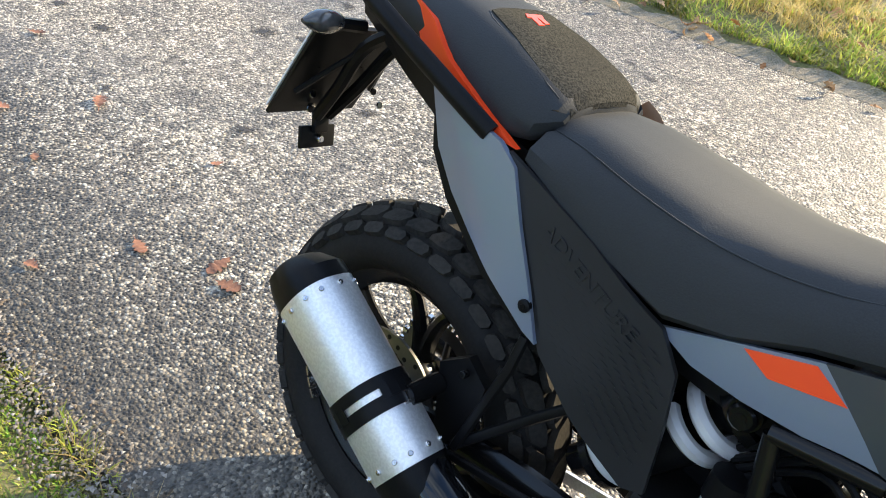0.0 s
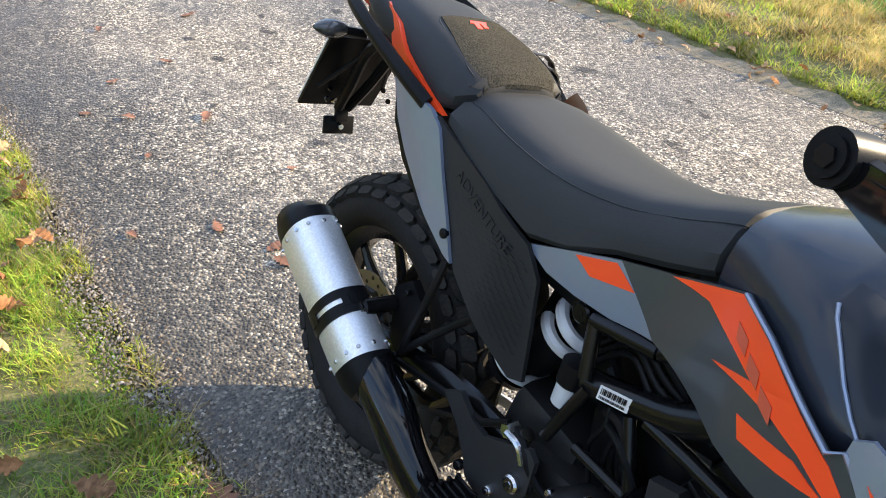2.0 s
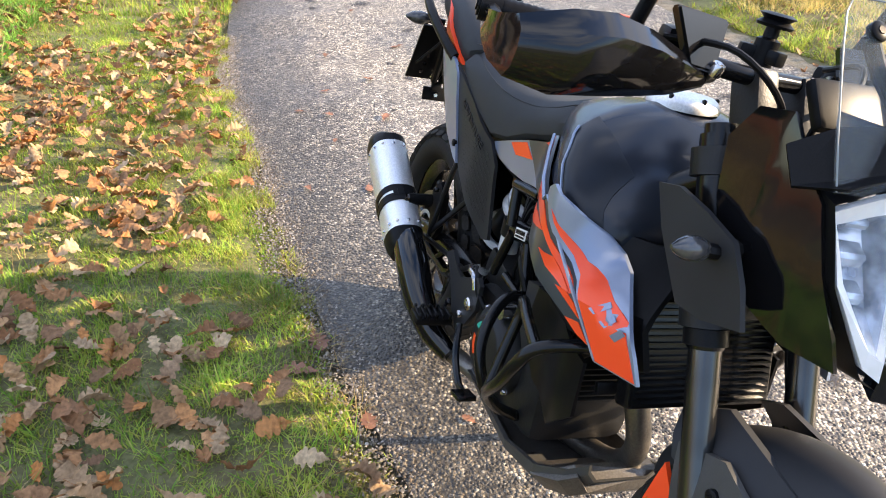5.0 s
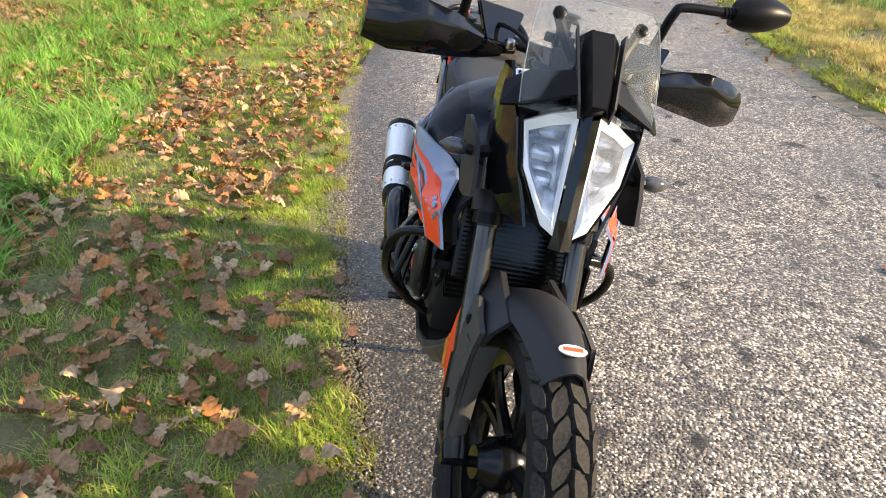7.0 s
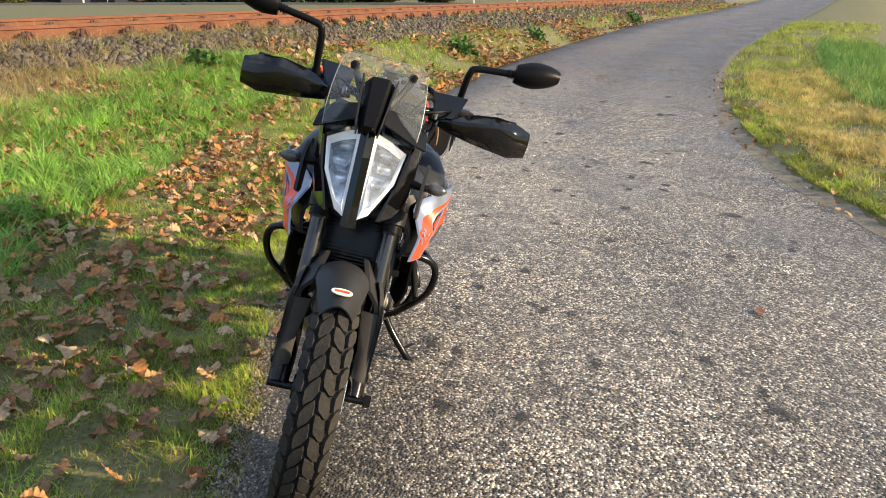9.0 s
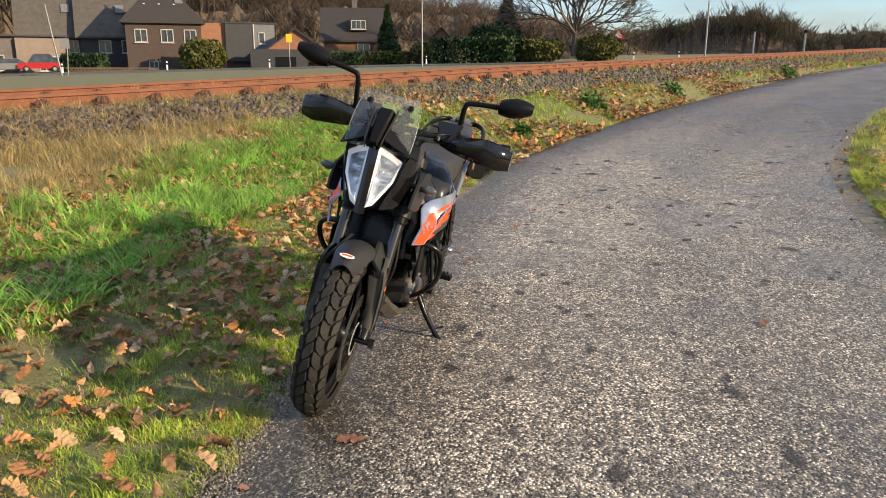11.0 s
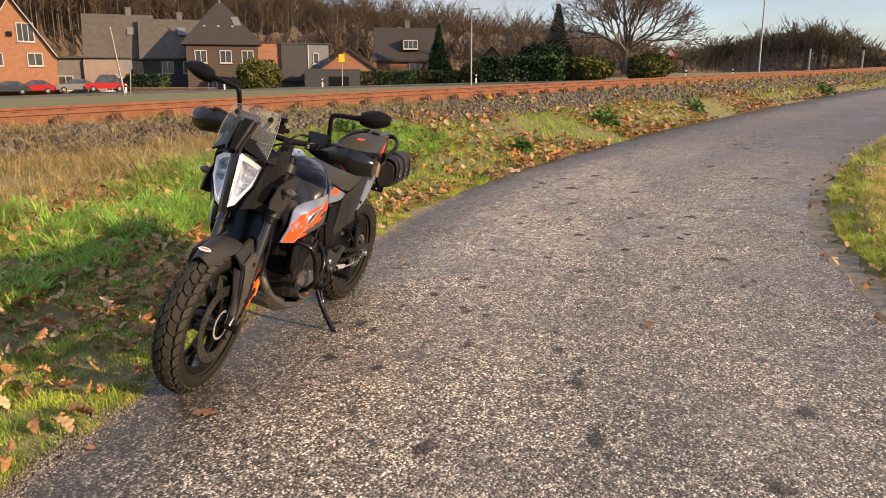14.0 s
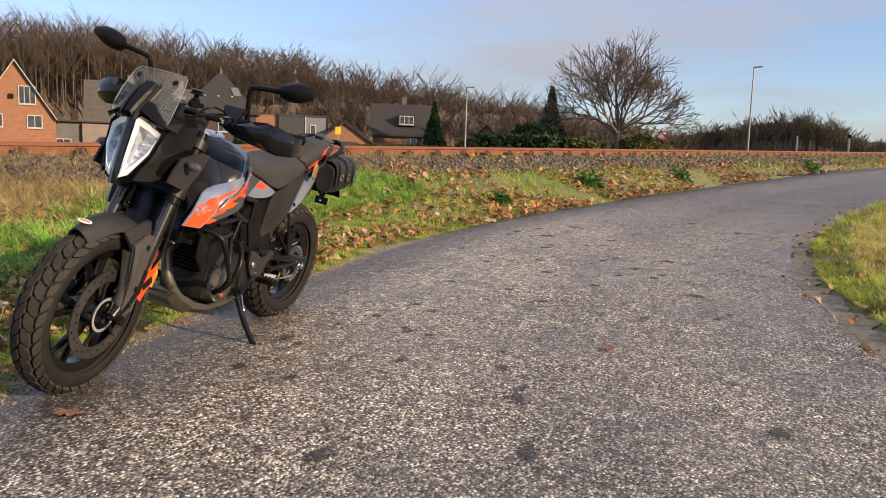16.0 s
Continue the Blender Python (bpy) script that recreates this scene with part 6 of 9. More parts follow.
# frame ----------------------------------------------------------------
for sg in (-1, 1):
    fr = bp("frame_tube", tube(smooth_line([(0.562, sg * 0.088, 0.578), (0.640, sg * 0.092, 0.604), (0.740, sg * 0.110, 0.655), (0.880, sg * 0.105, 0.780), (0.985, sg * 0.05, 0.875)], 4), 0.021, 14), METALBLK, None, "black tubular trellis frame")
    for a, b, r in (((0.548, 0.672), (0.566, 0.592), 0.011), ((0.545, 0.672), (0.650, 0.692), 0.012), ((0.650, 0.692), (0.86, 0.80), 0.012), ((0.646, 0.590), (0.690, 0.494), 0.009), ((0.672, 0.602), (0.812, 0.590), 0.012), ((0.590, 0.490), (0.695, 0.488), 0.009), ((0.575, 0.580), (0.540, 0.470), 0.010), ((0.86, 0.52), (0.90, 0.72), 0.012)):
        bp("frame_strut", rod((a[0], sg * 0.105, a[1]), (b[0], sg * 0.108, b[1]), r, 12), METALBLK, fr)
    bolt("shock_bolt", (0.513, sg * 0.086, 0.660), (0, sg, 0), 0.016, fr, METALBLK, 0.010)
    bp("bolt_boss", rod((0.513, sg * 0.04, 0.660), (0.513, sg * 0.084, 0.660), 0.019, 16), METALBLK, fr)
    for q in range(4):
        z0 = 0.62 + 0.016 * q
        bp("cable", tube(smooth_line([(0.52, sg * 0.06, z0 - 0.06), (0.60, sg * (0.085 + 0.004 * q), z0 + 0.03), (0.67, sg * 0.09, z0), (0.74, sg * 0.07, z0 + 0.03 - 0.03 * q)], 5), 0.0045, 7), BLACK, fr)
    for q in range(3):
        bp("wire", tube(smooth_line([(0.60 + 0.02 * q, sg * 0.09, 0.60), (0.615 + 0.02 * q, sg * 0.098, 0.55), (0.60 + 0.03 * q, sg * 0.092, 0.50), (0.62 + 0.03 * q, sg * 0.085, 0.44)], 5), 0.0035, 6), BLACK, fr)
# sticker with bars on the right frame tube
bm = bmesh.new()
plate([(0.594, -0.1105, 0.580), (0.645, -0.1140, 0.595), (0.645, -0.1140, 0.617), (0.594, -0.1105, 0.602)][::-1], 0.001, bm)
stk = bp("frame_sticker", bm, WHITE, None, "white sticker with dark bars", False)
bm = bmesh.new()
for k in range(16):
    x = 0.598 + 0.0027 * k
    w = 0.0011 + 0.0005 * ((k * 7) % 3)
    zz = 0.580 + (x - 0.594) * 0.29
    yy = -0.1117 - (x - 0.594) * 0.068
    plate([(x, yy, zz + 0.010), (x + w, yy, zz + 0.010), (x + w, yy, zz + 0.019), (x, yy, zz + 0.019)][::-1], 0.0005, bm)
    plate([(x, yy, zz + 0.003), (x + w, yy, zz + 0.003), (x + w, yy, zz + 0.007), (x, yy, zz + 0.007)][::-1], 0.0005, bm)
bp("sticker_bars", bm, BLACK, stk, "", False)
# air box and dark inner bodies
bp("inner_body", box((0.25, 0.085, 0.30), (0.475, 0.060, 0.520), (0, 12, 0), 0.025), BLACK)
bp("pivot_casting", box((0.15, 0.17, 0.13), (0.505, 0.005, 0.415), (0, 8, 0), 0.025), ENGINE)
bp("throttle_body", box((0.20, 0.15, 0.11), (0.665, 0.010, 0.520), (0, -12, 0), 0.03), BLACK)
for q in range(7):
    y0 = -0.035 - 0.010 * q
    bp("loom_hose", tube(smooth_line([(0.545 + 0.012 * q, y0, 0.620 - 0.012 * q), (0.600 + 0.010 * q, y0 - 0.018, 0.545 + 0.010 * (q % 3)), (0.585 + 0.022 * q, y0 - 0.010, 0.480), (0.640 + 0.020 * q, y0 - 0.015, 0.435)], 5), 0.006 + 0.0025 * (q % 3), 8), BLACK)
for sg in (-1, 1):
    bp("engine_side_cover", skin([(0.712, 0.548), (0.752, 0.560), (0.800, 0.515), (0.806, 0.430), (0.772, 0.405), (0.728, 0.455)], lambda x, z: 0.122, 0.020, 3, 0, sg), MATTE)
bp("air_box", box((0.30, 0.14, 0.12), (0.42, 0.0, 0.705), (0, 6, 0), 0.02), BLACK)
bp("battery_box", box((0.18, 0.15, 0.13), (0.22, 0, 0.725), (0, -18, 0), 0.02), BLACK)
bp("inner_mudguard", loft([[(x, -0.085, z), (x, 0.085, z), (x, 0.080, z - 0.012), (x, -0.080, z - 0.012)] for x, z in ((0.33, 0.52), (0.28, 0.60), (0.18, 0.68), (0.10, 0.705))]), BLACK, None, "", False)
rb = bp("reservoir", rod((0.535, -0.085, 0.555), (0.535, -0.085, 0.590), 0.024, 18), BLACK, None, "small white reservoir with a black cap")
bp("reservoir_body", rod((0.535, -0.085, 0.520), (0.535, -0.085, 0.556), 0.021, 18), SPRING, rb)
bp("brake_cylinder", rod((0.52, -0.120, 0.46), (0.50, -0.120, 0.405), 0.012, 12), CHROME)
bp("brake_line", tube(smooth_line([(0.50, -0.125, 0.455), (0.535, -0.135, 0.448), (0.555, -0.135, 0.425), (0.59, -0.12, 0.40), (0.63, -0.11, 0.43)], 5), 0.007, 8), BLACK)
bp("banjo_bolt", rod((0.495, -0.140, 0.450), (0.495, -0.118, 0.452), 0.012, 6), CHROME, None, "", False)
bp("banjo_pipe", tube(smooth_line([(0.497, -0.138, 0.450), (0.525, -0.140, 0.448), (0.540, -0.138, 0.425)], 4), 0.006, 8), CHROME)

# engine ---------------------------------------------------------------
EN = bp("engine", box((0.34, 0.22, 0.20), (0.665, 0.0, 0.345), (0, -6, 0), 0.035), ENGINE, None, "black single-cylinder engine")
cyl = bmesh.new()
box((0.16, 0.16, 0.22), (0.800, 0, 0.500), (0, 25, 0), 0.02, cyl)
for k in range(7):
    t = -0.06 + 0.02 * k
    bp("cooling_fin", box((0.18, 0.185, 0.006), (0.800 + 0.42 * t, 0, 0.47 + 0.9 * t), (0, 25, 0), 0.002), ENGINE, EN)
bp("cylinder", cyl, ENGINE, EN, "finned black cylinder")
bp("cylinder_head", box((0.17, 0.19, 0.10), (0.868, 0, 0.640), (0, 25, 0), 0.025), ENGINE, EN)
bm = lathe([(0.0, -0.022), (0.060, -0.022), (0.066, -0.020), (0.086, -0.004), (0.092, 0.02), (0.092, 0.045)], 44)
bm.transform(pose(0.668, -0.132, 0.365))
cc = bp("clutch_cover", bm, ENGINE, EN, "round dark clutch cover with a teal and an orange mark")


def arc_mark(a0, a1, r0, r1, y, cx, cz, n=8):
    b = bmesh.new()
    for k in range(n):
        p, q = radians(a0 + (a1 - a0) * k / n), radians(a0 + (a1 - a0) * (k + 1) / n)
        plate([(cx + r * math.cos(t), y, cz + r * math.sin(t)) for r, t in ((r0, p), (r0, q), (r1, q), (r1, p))], 0.001, b)
    return b


bp("teal_mark", arc_mark(100, 150, 0.045, 0.055, -0.1552, 0.668, 0.365), GREEN, cc, "teal paint mark", False)
bp("orange_bar", arc_mark(175, 225, 0.042, 0.052, -0.1552, 0.668, 0.365), ORANGE, cc, "orange paint bar", False)
for k in range(8):
    a = 2 * math.pi * k / 8 + 0.2
    bolt("cover_screw", (0.668 + 0.090 * math.cos(a), -0.125, 0.365 + 0.090 * math.sin(a)), (0, -1, 0), 0.007, cc, CHROME, 0.006)
bp("oil_cap", rod((0.690, -0.150, 0.465), (0.690, -0.118, 0.465), 0.016, 12), CHROME, EN, "bright oil filler cap")
bm = lathe([(0.0, 0.030), (0.044, 0.030), (0.050, 0.026), (0.054, 0.014), (0.070, 0.010), (0.078, -0.01), (0.080, -0.04)], 40)
bm.transform(pose(0.735, 0.118, 0.318))
gc = bp("generator_cover", bm, BRONZE, EN, "round bronze-grey generator cover")
bp("orange_bar", arc_mark(-70, 10, 0.030, 0.041, 0.1485, 0.735, 0.318), ORANGE, gc, "orange ring mark", False)
for k in range(6):
    a = 2 * math.pi * k / 6
    bolt("cover_screw", (0.735 + 0.066 * math.cos(a), 0.129, 0.318 + 0.066 * math.sin(a)), (0, 1, 0), 0.006, gc, CHROME, 0.006)
bp("sprocket_cover", box((0.12, 0.03, 0.12), (0.535, 0.110, 0.350), (0, 0, 0), 0.02), ENGINE, EN)
bp("starter", rod((0.78, 0.03, 0.425), (0.78, 0.115, 0.425), 0.028, 18), ENGINE, EN)
for sg in (-1, 1):
    bp("coolant_hose", tube(smooth_line([(0.99, sg * 0.11, 0.63), (0.95, sg * 0.13, 0.56), (0.88, sg * 0.125, 0.50), (0.80, sg * 0.115, 0.46)], 5), 0.014, 10), BLACK, EN)
    bp("engine_mount", plate([(0.80, sg * 0.118, 0.56), (0.88, sg * 0.118, 0.53), (0.90, sg * 0.118, 0.45), (0.85, sg * 0.118, 0.40), (0.80, sg * 0.118, 0.44)], 0.008), METALBLK, EN)
    # side belly panel
    bp("belly_panel", skin([(0.80, 0.585), (0.93, 0.600), (1.03, 0.590), (1.04, 0.500), (0.96, 0.420), (0.84, 0.420), (0.79, 0.500)], lambda x, z: 0.150 + 0.035 * step(0.85, 1.0, x) - 0.15 * max(0, 0.5 - z), 0.006, 3, 0, sg), BLACK, None, "black radiator side panel")
# radiator
rad = bp("radiator", box((0.035, 0.26, 0.21), (1.035, 0, 0.640), (0, -20, 0), 0.006), METALBLK, None, "black finned radiator")
for k in range(20):
    t = -0.095 + 0.01 * k
    bp("radiator_fin", box((0.006, 0.24, 0.003), (1.054 + 0.34 * -t, 0, 0.646 + 0.94 * t), (0, -20, 0)), METALBLK, rad, "", False)
bp("radiator_guard", box((0.01, 0.30, 0.02), (1.030, 0, 0.545), (0, -20, 0), 0.004), BLACK, rad)
# skid plate; its lip's pale colour stands in for sunlight on the front
rings = []
for x, w, z, h in ((0.56, 0.120, 0.215, 0.02), (0.68, 0.125, 0.205, 0.040), (0.80, 0.130, 0.205, 0.042), (0.90, 0.120, 0.225, 0.050), (0.96, 0.095, 0.265, 0.05), (0.99, 0.075, 0.310, 0.04)):
    rings.append([(x, -w, z + h), (x, -w * 0.96, z + 0.02), (x, -w * 0.72, z), (x, w * 0.72, z), (x, w * 0.96, z + 0.02), (x, w, z + h), (x, w * 0.93, z + h), (x, w * 0.9, z + 0.024), (x, w * 0.68, z + 0.006), (x, -w * 0.68, z + 0.006), (x, -w * 0.9, z + 0.024), (x, -w * 0.93, z + h)])
sk = bp("skid_plate", loft(rings), GUARD, None, "black engine skid plate", False)
bp("skid_lip", loft([[(x, -w, z + 0.03), (x + 0.006, -w * 0.7, z - 0.003), (x + 0.006, w * 0.7, z - 0.003), (x, w, z + 0.03), (x - 0.03, w * 0.9, z + 0.03), (x - 0.03, -w * 0.9, z + 0.03)] for x, w, z in ((0.90, 0.120, 0.222), (0.96, 0.105, 0.260), (0.985, 0.085, 0.290))]), BRONZE, sk, "pale lip of the skid plate, sunlit tone in its colour", False)
# crash bars
for sg in (-1, 1):
    cr = bp("crash_bar", tube(smooth_line([(1.030, sg * 0.105, 0.604), (1.010, sg * 0.185, 0.606), (0.985, sg * 0.240, 0.585), (0.968, sg * 0.257, 0.545), (0.935, sg * 0.255, 0.490), (0.890, sg * 0.243, 0.440), (0.835, sg * 0.215, 0.385), (0.800, sg * 0.165, 0.325), (0.785, sg * 0.110, 0.290)], 5), 0.0108, 12), METALBLK, None, "black tubular crash bar")
    bp("crash_bar_brace", tube(smooth_line([(0.700, sg * 0.100, 0.505), (0.712, sg * 0.155, 0.510), (0.740, sg * 0.195, 0.480), (0.765, sg * 0.212, 0.430), (0.790, sg * 0.200, 0.370), (0.795, sg * 0.16, 0.315)], 5), 0.0108, 12), METALBLK, cr)
    bp("crash_bar_brace", tube(smooth_line([(0.985, sg * 0.240, 0.585), (0.90, sg * 0.215, 0.580), (0.83, sg * 0.190, 0.574), (0.815, sg * 0.180, 0.545), (0.830, sg * 0.205, 0.450), (0.845, sg * 0.222, 0.398)], 5), 0.0098, 10), METALBLK, cr)

# ---- leather bag on the left of the tail ----
BAG = thing("saddle_bag", "small black leather roll bag buckled to the tail", "bag", BIKE_M)


def bag_part(name, bm, material, label="", parent=None):
    ob = part(name, bm, material, None, label, True)
    ob.parent = parent or BAG
    return ob


rings = []
for k in range(13):
    t = k / 12
    x = 0.070 - 0.230 * t
    sc = 0.72 + 0.28 * math.sin(math.pi * min(1, max(0, 0.08 + t * 0.84))) ** 0.5
    ring = []
    for q in range(18):
        a = 2 * math.pi * q / 18
        yy = 0.178 + 0.052 * sc * math.copysign(abs(math.cos(a)) ** 0.75, math.cos(a))
        zz = 0.790 + 0.078 * sc * math.copysign(abs(math.sin(a)) ** 0.8, math.sin(a)) + 0.05 * (t - 0.3) * 0.4
        ring.append((x, yy, zz + 0.004 * noise.noise((x * 30, yy * 30, zz * 30))))
    rings.append(ring)
bag_part("bag_body", loft(rings), LEATHER, "black leather bag body")
flap = []
for k in range(9):
    x = 0.062 - 0.214 * k / 8
    row = []
    for q in range(9):
        a = radians(150 - 150 * q / 8)
        row.append((x, 0.178 + 0.060 * math.copysign(abs(math.cos(a)) ** 0.8, math.cos(a)), 0.794 + 0.086 * abs(math.sin(a)) ** 0.8 - (0.035 if q == 8 else 0) + 0.05 * (k / 8 - 0.3) * 0.4))
    inner = [(p[0], p[1] + (0.19 - p[1]) * 0.05, p[2] - 0.004) for p in row]
    flap.append(row + inner[::-1])
bag_part("bag_flap", loft(flap), LEATHER, "black leather flap")
for x in (0.030, -0.050, -0.125):
    pts = []
    for q in range(10):
        a = radians(160 - 190 * q / 9)
        pts.append((x, 0.178 + 0.065 * math.copysign(abs(math.cos(a)) ** 0.8, math.cos(a)), 0.796 + 0.090 * math.copysign(abs(math.sin(a)) ** 0.8, math.sin(a)) + 0.004))
    st_ = bag_part("strap", tube(pts, 0.010, 6, None, 0.25, (0, 0, 1)), LEATHER, "leather strap")
    bm = bmesh.new()
    for dz in (-0.014, 0.014):
        rod((x - 0.014, 0.248, 0.804 + dz), (x + 0.014, 0.248, 0.804 + dz), 0.0022, 6, bm)
    for dx in (-0.014, 0.014):
        rod((x + dx, 0.248, 0.790), (x + dx, 0.248, 0.818), 0.0022, 6, bm)
    bag_part("buckle", bm, CHROME, "bright buckle", st_)
bag_part("hanger_strap", tube(smooth_line([(0.000, 0.120, 0.870), (0.040, 0.150, 0.880), (0.090, 0.170, 0.850), (0.150, 0.160, 0.820), (0.185, 0.150, 0.790)], 5), 0.016, 8, None, 0.22, (0, 1, 0.3)), LEATHER, "leather hanging strap")
bag_part("tan_flap", tube(smooth_line([(0.150, 0.165, 0.845), (0.175, 0.172, 0.820), (0.190, 0.175, 0.785)], 5), [0.020 + 0.006 * math.sin(k / 10 * 3.14) for k in range(11)], 8, None, 0.25, (0, 1, 0)), TAN, "tan leather flap")

# ---- ballast, verge and loose ground cover ----
RNG = np.random.default_rng(7)


def fast_mesh(name, verts, tris, material, smooth=False):
    """A mesh of triangles straight from arrays."""
    me = bpy.data.meshes.new(name)
    me.vertices.add(len(verts))
    me.vertices.foreach_set("co", np.asarray(verts, dtype=np.float32).ravel())
    me.loops.add(tris.size)
    me.loops.foreach_set("vertex_index", np.asarray(tris, dtype=np.int32).ravel())
    me.polygons.add(len(tris))
    me.polygons.foreach_set("loop_start", np.arange(0, tris.size, 3, dtype=np.int32))
    if smooth:
        me.polygons.foreach_set("use_smooth", np.ones(len(tris), dtype=bool))
    me.update(calc_edges=True)
    me.materials.append(material)
    return new(name, me)


BED = [(4.68, -0.50), (4.98, -0.36), (5.23, -0.22), (5.53, -0.06), (5.73, -0.03), (6.87, -0.03), (8.03, -0.03), (8.33, -0.10), (9.03, -0.6), (9.83, -1.2)]


rings = []
for s in (-40, -25, -15, -10, -5, 0, 5, 10, 15, 20, 30, 40, 55, 80, 140):
    rings.append([track_point(s, u, z) for u, z in BED] + [track_point(s, 9.83, -1.6), track_point(s, 4.68, -1.2)])
bm = loft(rings)
tagged(part("ballast_bed", bm, mat("ballast_fill", (0.13, 0.11, 0.095), (0.2, 0.17, 0.15), 0.9, scale=9, fine=0.7, fine_scale=26, fine_col=(0.05, 0.042, 0.04), bump=1.0, bump_scale=22)), "railway bed of grey-brown crushed stone", "ballast", kind="structure")


def stones(name, n, smin, smax, umin, umax, size, material):
    s = RNG.uniform(smin, smax, n)
    u = RNG.uniform(umin, umax, n)
    c = np.array([[RAIL_D.x * a + RAIL_N.x * b, RAIL_D.y * a + RAIL_N.y * b] for a, b in zip(s, u)])
    z = track_z(s) + np.interp(u, [b[0] for b in BED], [b[1] for b in BED]) + RNG.uniform(-0.012, 0.016, n)
    cube = np.array([[x, y, w] for x in (-1, 1) for y in (-1, 1) for w in (-1, 1)], dtype=float)
    tri = np.array([[0, 1, 3], [0, 3, 2], [4, 6, 7], [4, 7, 5], [0, 4, 5], [0, 5, 1], [2, 3, 7], [2, 7, 6], [0, 2, 6], [0, 6, 4], [1, 5, 7], [1, 7, 3]])
    sz = size * RNG.uniform(0.55, 1.25, (n, 1, 1)) * RNG.uniform(0.6, 1.15, (n, 1, 3))
    v = cube[None] * sz * RNG.uniform(0.55, 1.1, (n, 8, 3)) * 0.5
    q = RNG.normal(size=(n, 4))
    q /= np.linalg.norm(q, axis=1, keepdims=True)
    w, x, y, k = q.T
    R = np.stack([np.stack([1 - 2 * (y * y + k * k), 2 * (x * y - k * w), 2 * (x * k + y * w)], -1), np.stack([2 * (x * y + k * w), 1 - 2 * (x * x + k * k), 2 * (y * k - x * w)], -1), np.stack([2 * (x * k - y * w), 2 * (y * k + x * w), 1 - 2 * (x * x + y * y)], -1)], 1)
    v = np.einsum("nij,nkj->nki", R, v)
    v[:, :, 0] += c[:, None, 0]
    v[:, :, 1] += c[:, None, 1]
    v[:, :, 2] += z[:, None]
    t = (tri[None] + (np.arange(n) * 8)[:, None, None]).reshape(-1, 3)
    return tagged(fast_mesh(name, v.reshape(-1, 3), t, material), "loose grey-brown crushed railway stones", "stones", kind="stuff")


def edge_gravel(n):
    """Loose chippings and crumbs along the ragged edge of the asphalt."""
    x = RNG.uniform(-3.6, 2.9, n)
    d = RNG.normal(0.015, 0.045, n)
    y = np.interp(x, NE_X, NE_Y) - d
    z = np.array([max(height(a, b), rise(su(a, b)[0]) - (0.012 if dd > 0 else 0.0)) for a, b, dd in zip(x, y, d)])
    r = RNG.uniform(0.0025, 0.0065, (n, 1))
    corner = np.array([[1, 0, 0], [-0.5, 0.87, 0], [-0.5, -0.87, 0], [0, 0, 0.9]], dtype=float)
    a = RNG.uniform(0, 6.283, n)
    v = corner[None] * r[:, None] * RNG.uniform(0.6, 1.4, (n, 4, 3))
    vx = v[:, :, 0] * np.cos(a)[:, None] - v[:, :, 1] * np.sin(a)[:, None] + x[:, None]
    vy = v[:, :, 0] * np.sin(a)[:, None] + v[:, :, 1] * np.cos(a)[:, None] + y[:, None]
    t = (np.array([[0, 1, 3], [1, 2, 3], [2, 0, 3]])[None] + (np.arange(n) * 4)[:, None, None]).reshape(-1, 3)
    return tagged(fast_mesh("edge_gravel", np.stack([vx, vy, v[:, :, 2] + z[:, None] + 0.004], -1).reshape(-1, 3), t, CRUMBS), "loose pale and brown chippings along the path's edge", "gravel", kind="stuff")


CRUMBS = island_mat("edge_chippings", [(0.10, 0.085, 0.065), (0.30, 0.26, 0.21), (0.16, 0.13, 0.09), (0.45, 0.41, 0.36), (0.08, 0.06, 0.045), (0.22, 0.17, 0.12)], 0.85, 60, 0.2)
edge_gravel(16000)
stones("ballast_stones", 17000, -9, 14, 4.6, 5.90, 0.062, BALLAST)
stones("ballast_stones", 7000, 14, 45, 4.6, 5.90, 0.085, BALLAST)
stones("ballast_stones", 5000, -9, 30, 6.25, 7.5, 0.06, BALLAST)

GRASS_A = island_mat("verge_grass", [(0.130, 0.274, 0.029), (0.230, 0.403, 0.050), (0.360, 0.432, 0.065), (0.173, 0.317, 0.036), (0.461, 0.432, 0.115), (0.274, 0.446, 0.058)], 0.6, 5, 0, 0.35, (0.5, 1.5))
GRASS_B = island_mat("lush_grass", [(0.15, 0.34, 0.045), (0.22, 0.45, 0.075), (0.20, 0.40, 0.06), (0.32, 0.48, 0.10), (0.42, 0.45, 0.13)], 0.55, 5, 0, 0.35, (0.5, 1.5))
GRASS_CROP = island_mat("field_grass", [(0.11, 0.25, 0.06), (0.15, 0.30, 0.075), (0.13, 0.27, 0.065), (0.20, 0.32, 0.09)], 0.6, 5, 0, 0.3, (0.5, 1.5))
GRASS_C = island_mat("dry_grass", [(0.44, 0.31, 0.14), (0.34, 0.26, 0.11), (0.54, 0.40, 0.20), (0.24, 0.22, 0.07), (0.36, 0.23, 0.10)], 0.75, 5, 0, 0.3, (0.5, 1.5))
GRASS_Y = island_mat("mossy_grass", [(0.400, 0.455, 0.055), (0.290, 0.400, 0.048), (0.524, 0.483, 0.097), (0.221, 0.331, 0.048), (0.621, 0.511, 0.152)], 0.7, 5, 0, 0.35, (0.5, 1.5))
GRASS_STRAW = island_mat("bleached_grass", [(0.66, 0.50, 0.20), (0.56, 0.44, 0.16), (0.72, 0.58, 0.26), (0.48, 0.42, 0.12), (0.60, 0.42, 0.17)], 0.75, 5, 0, 0.4, (0.5, 1.5))
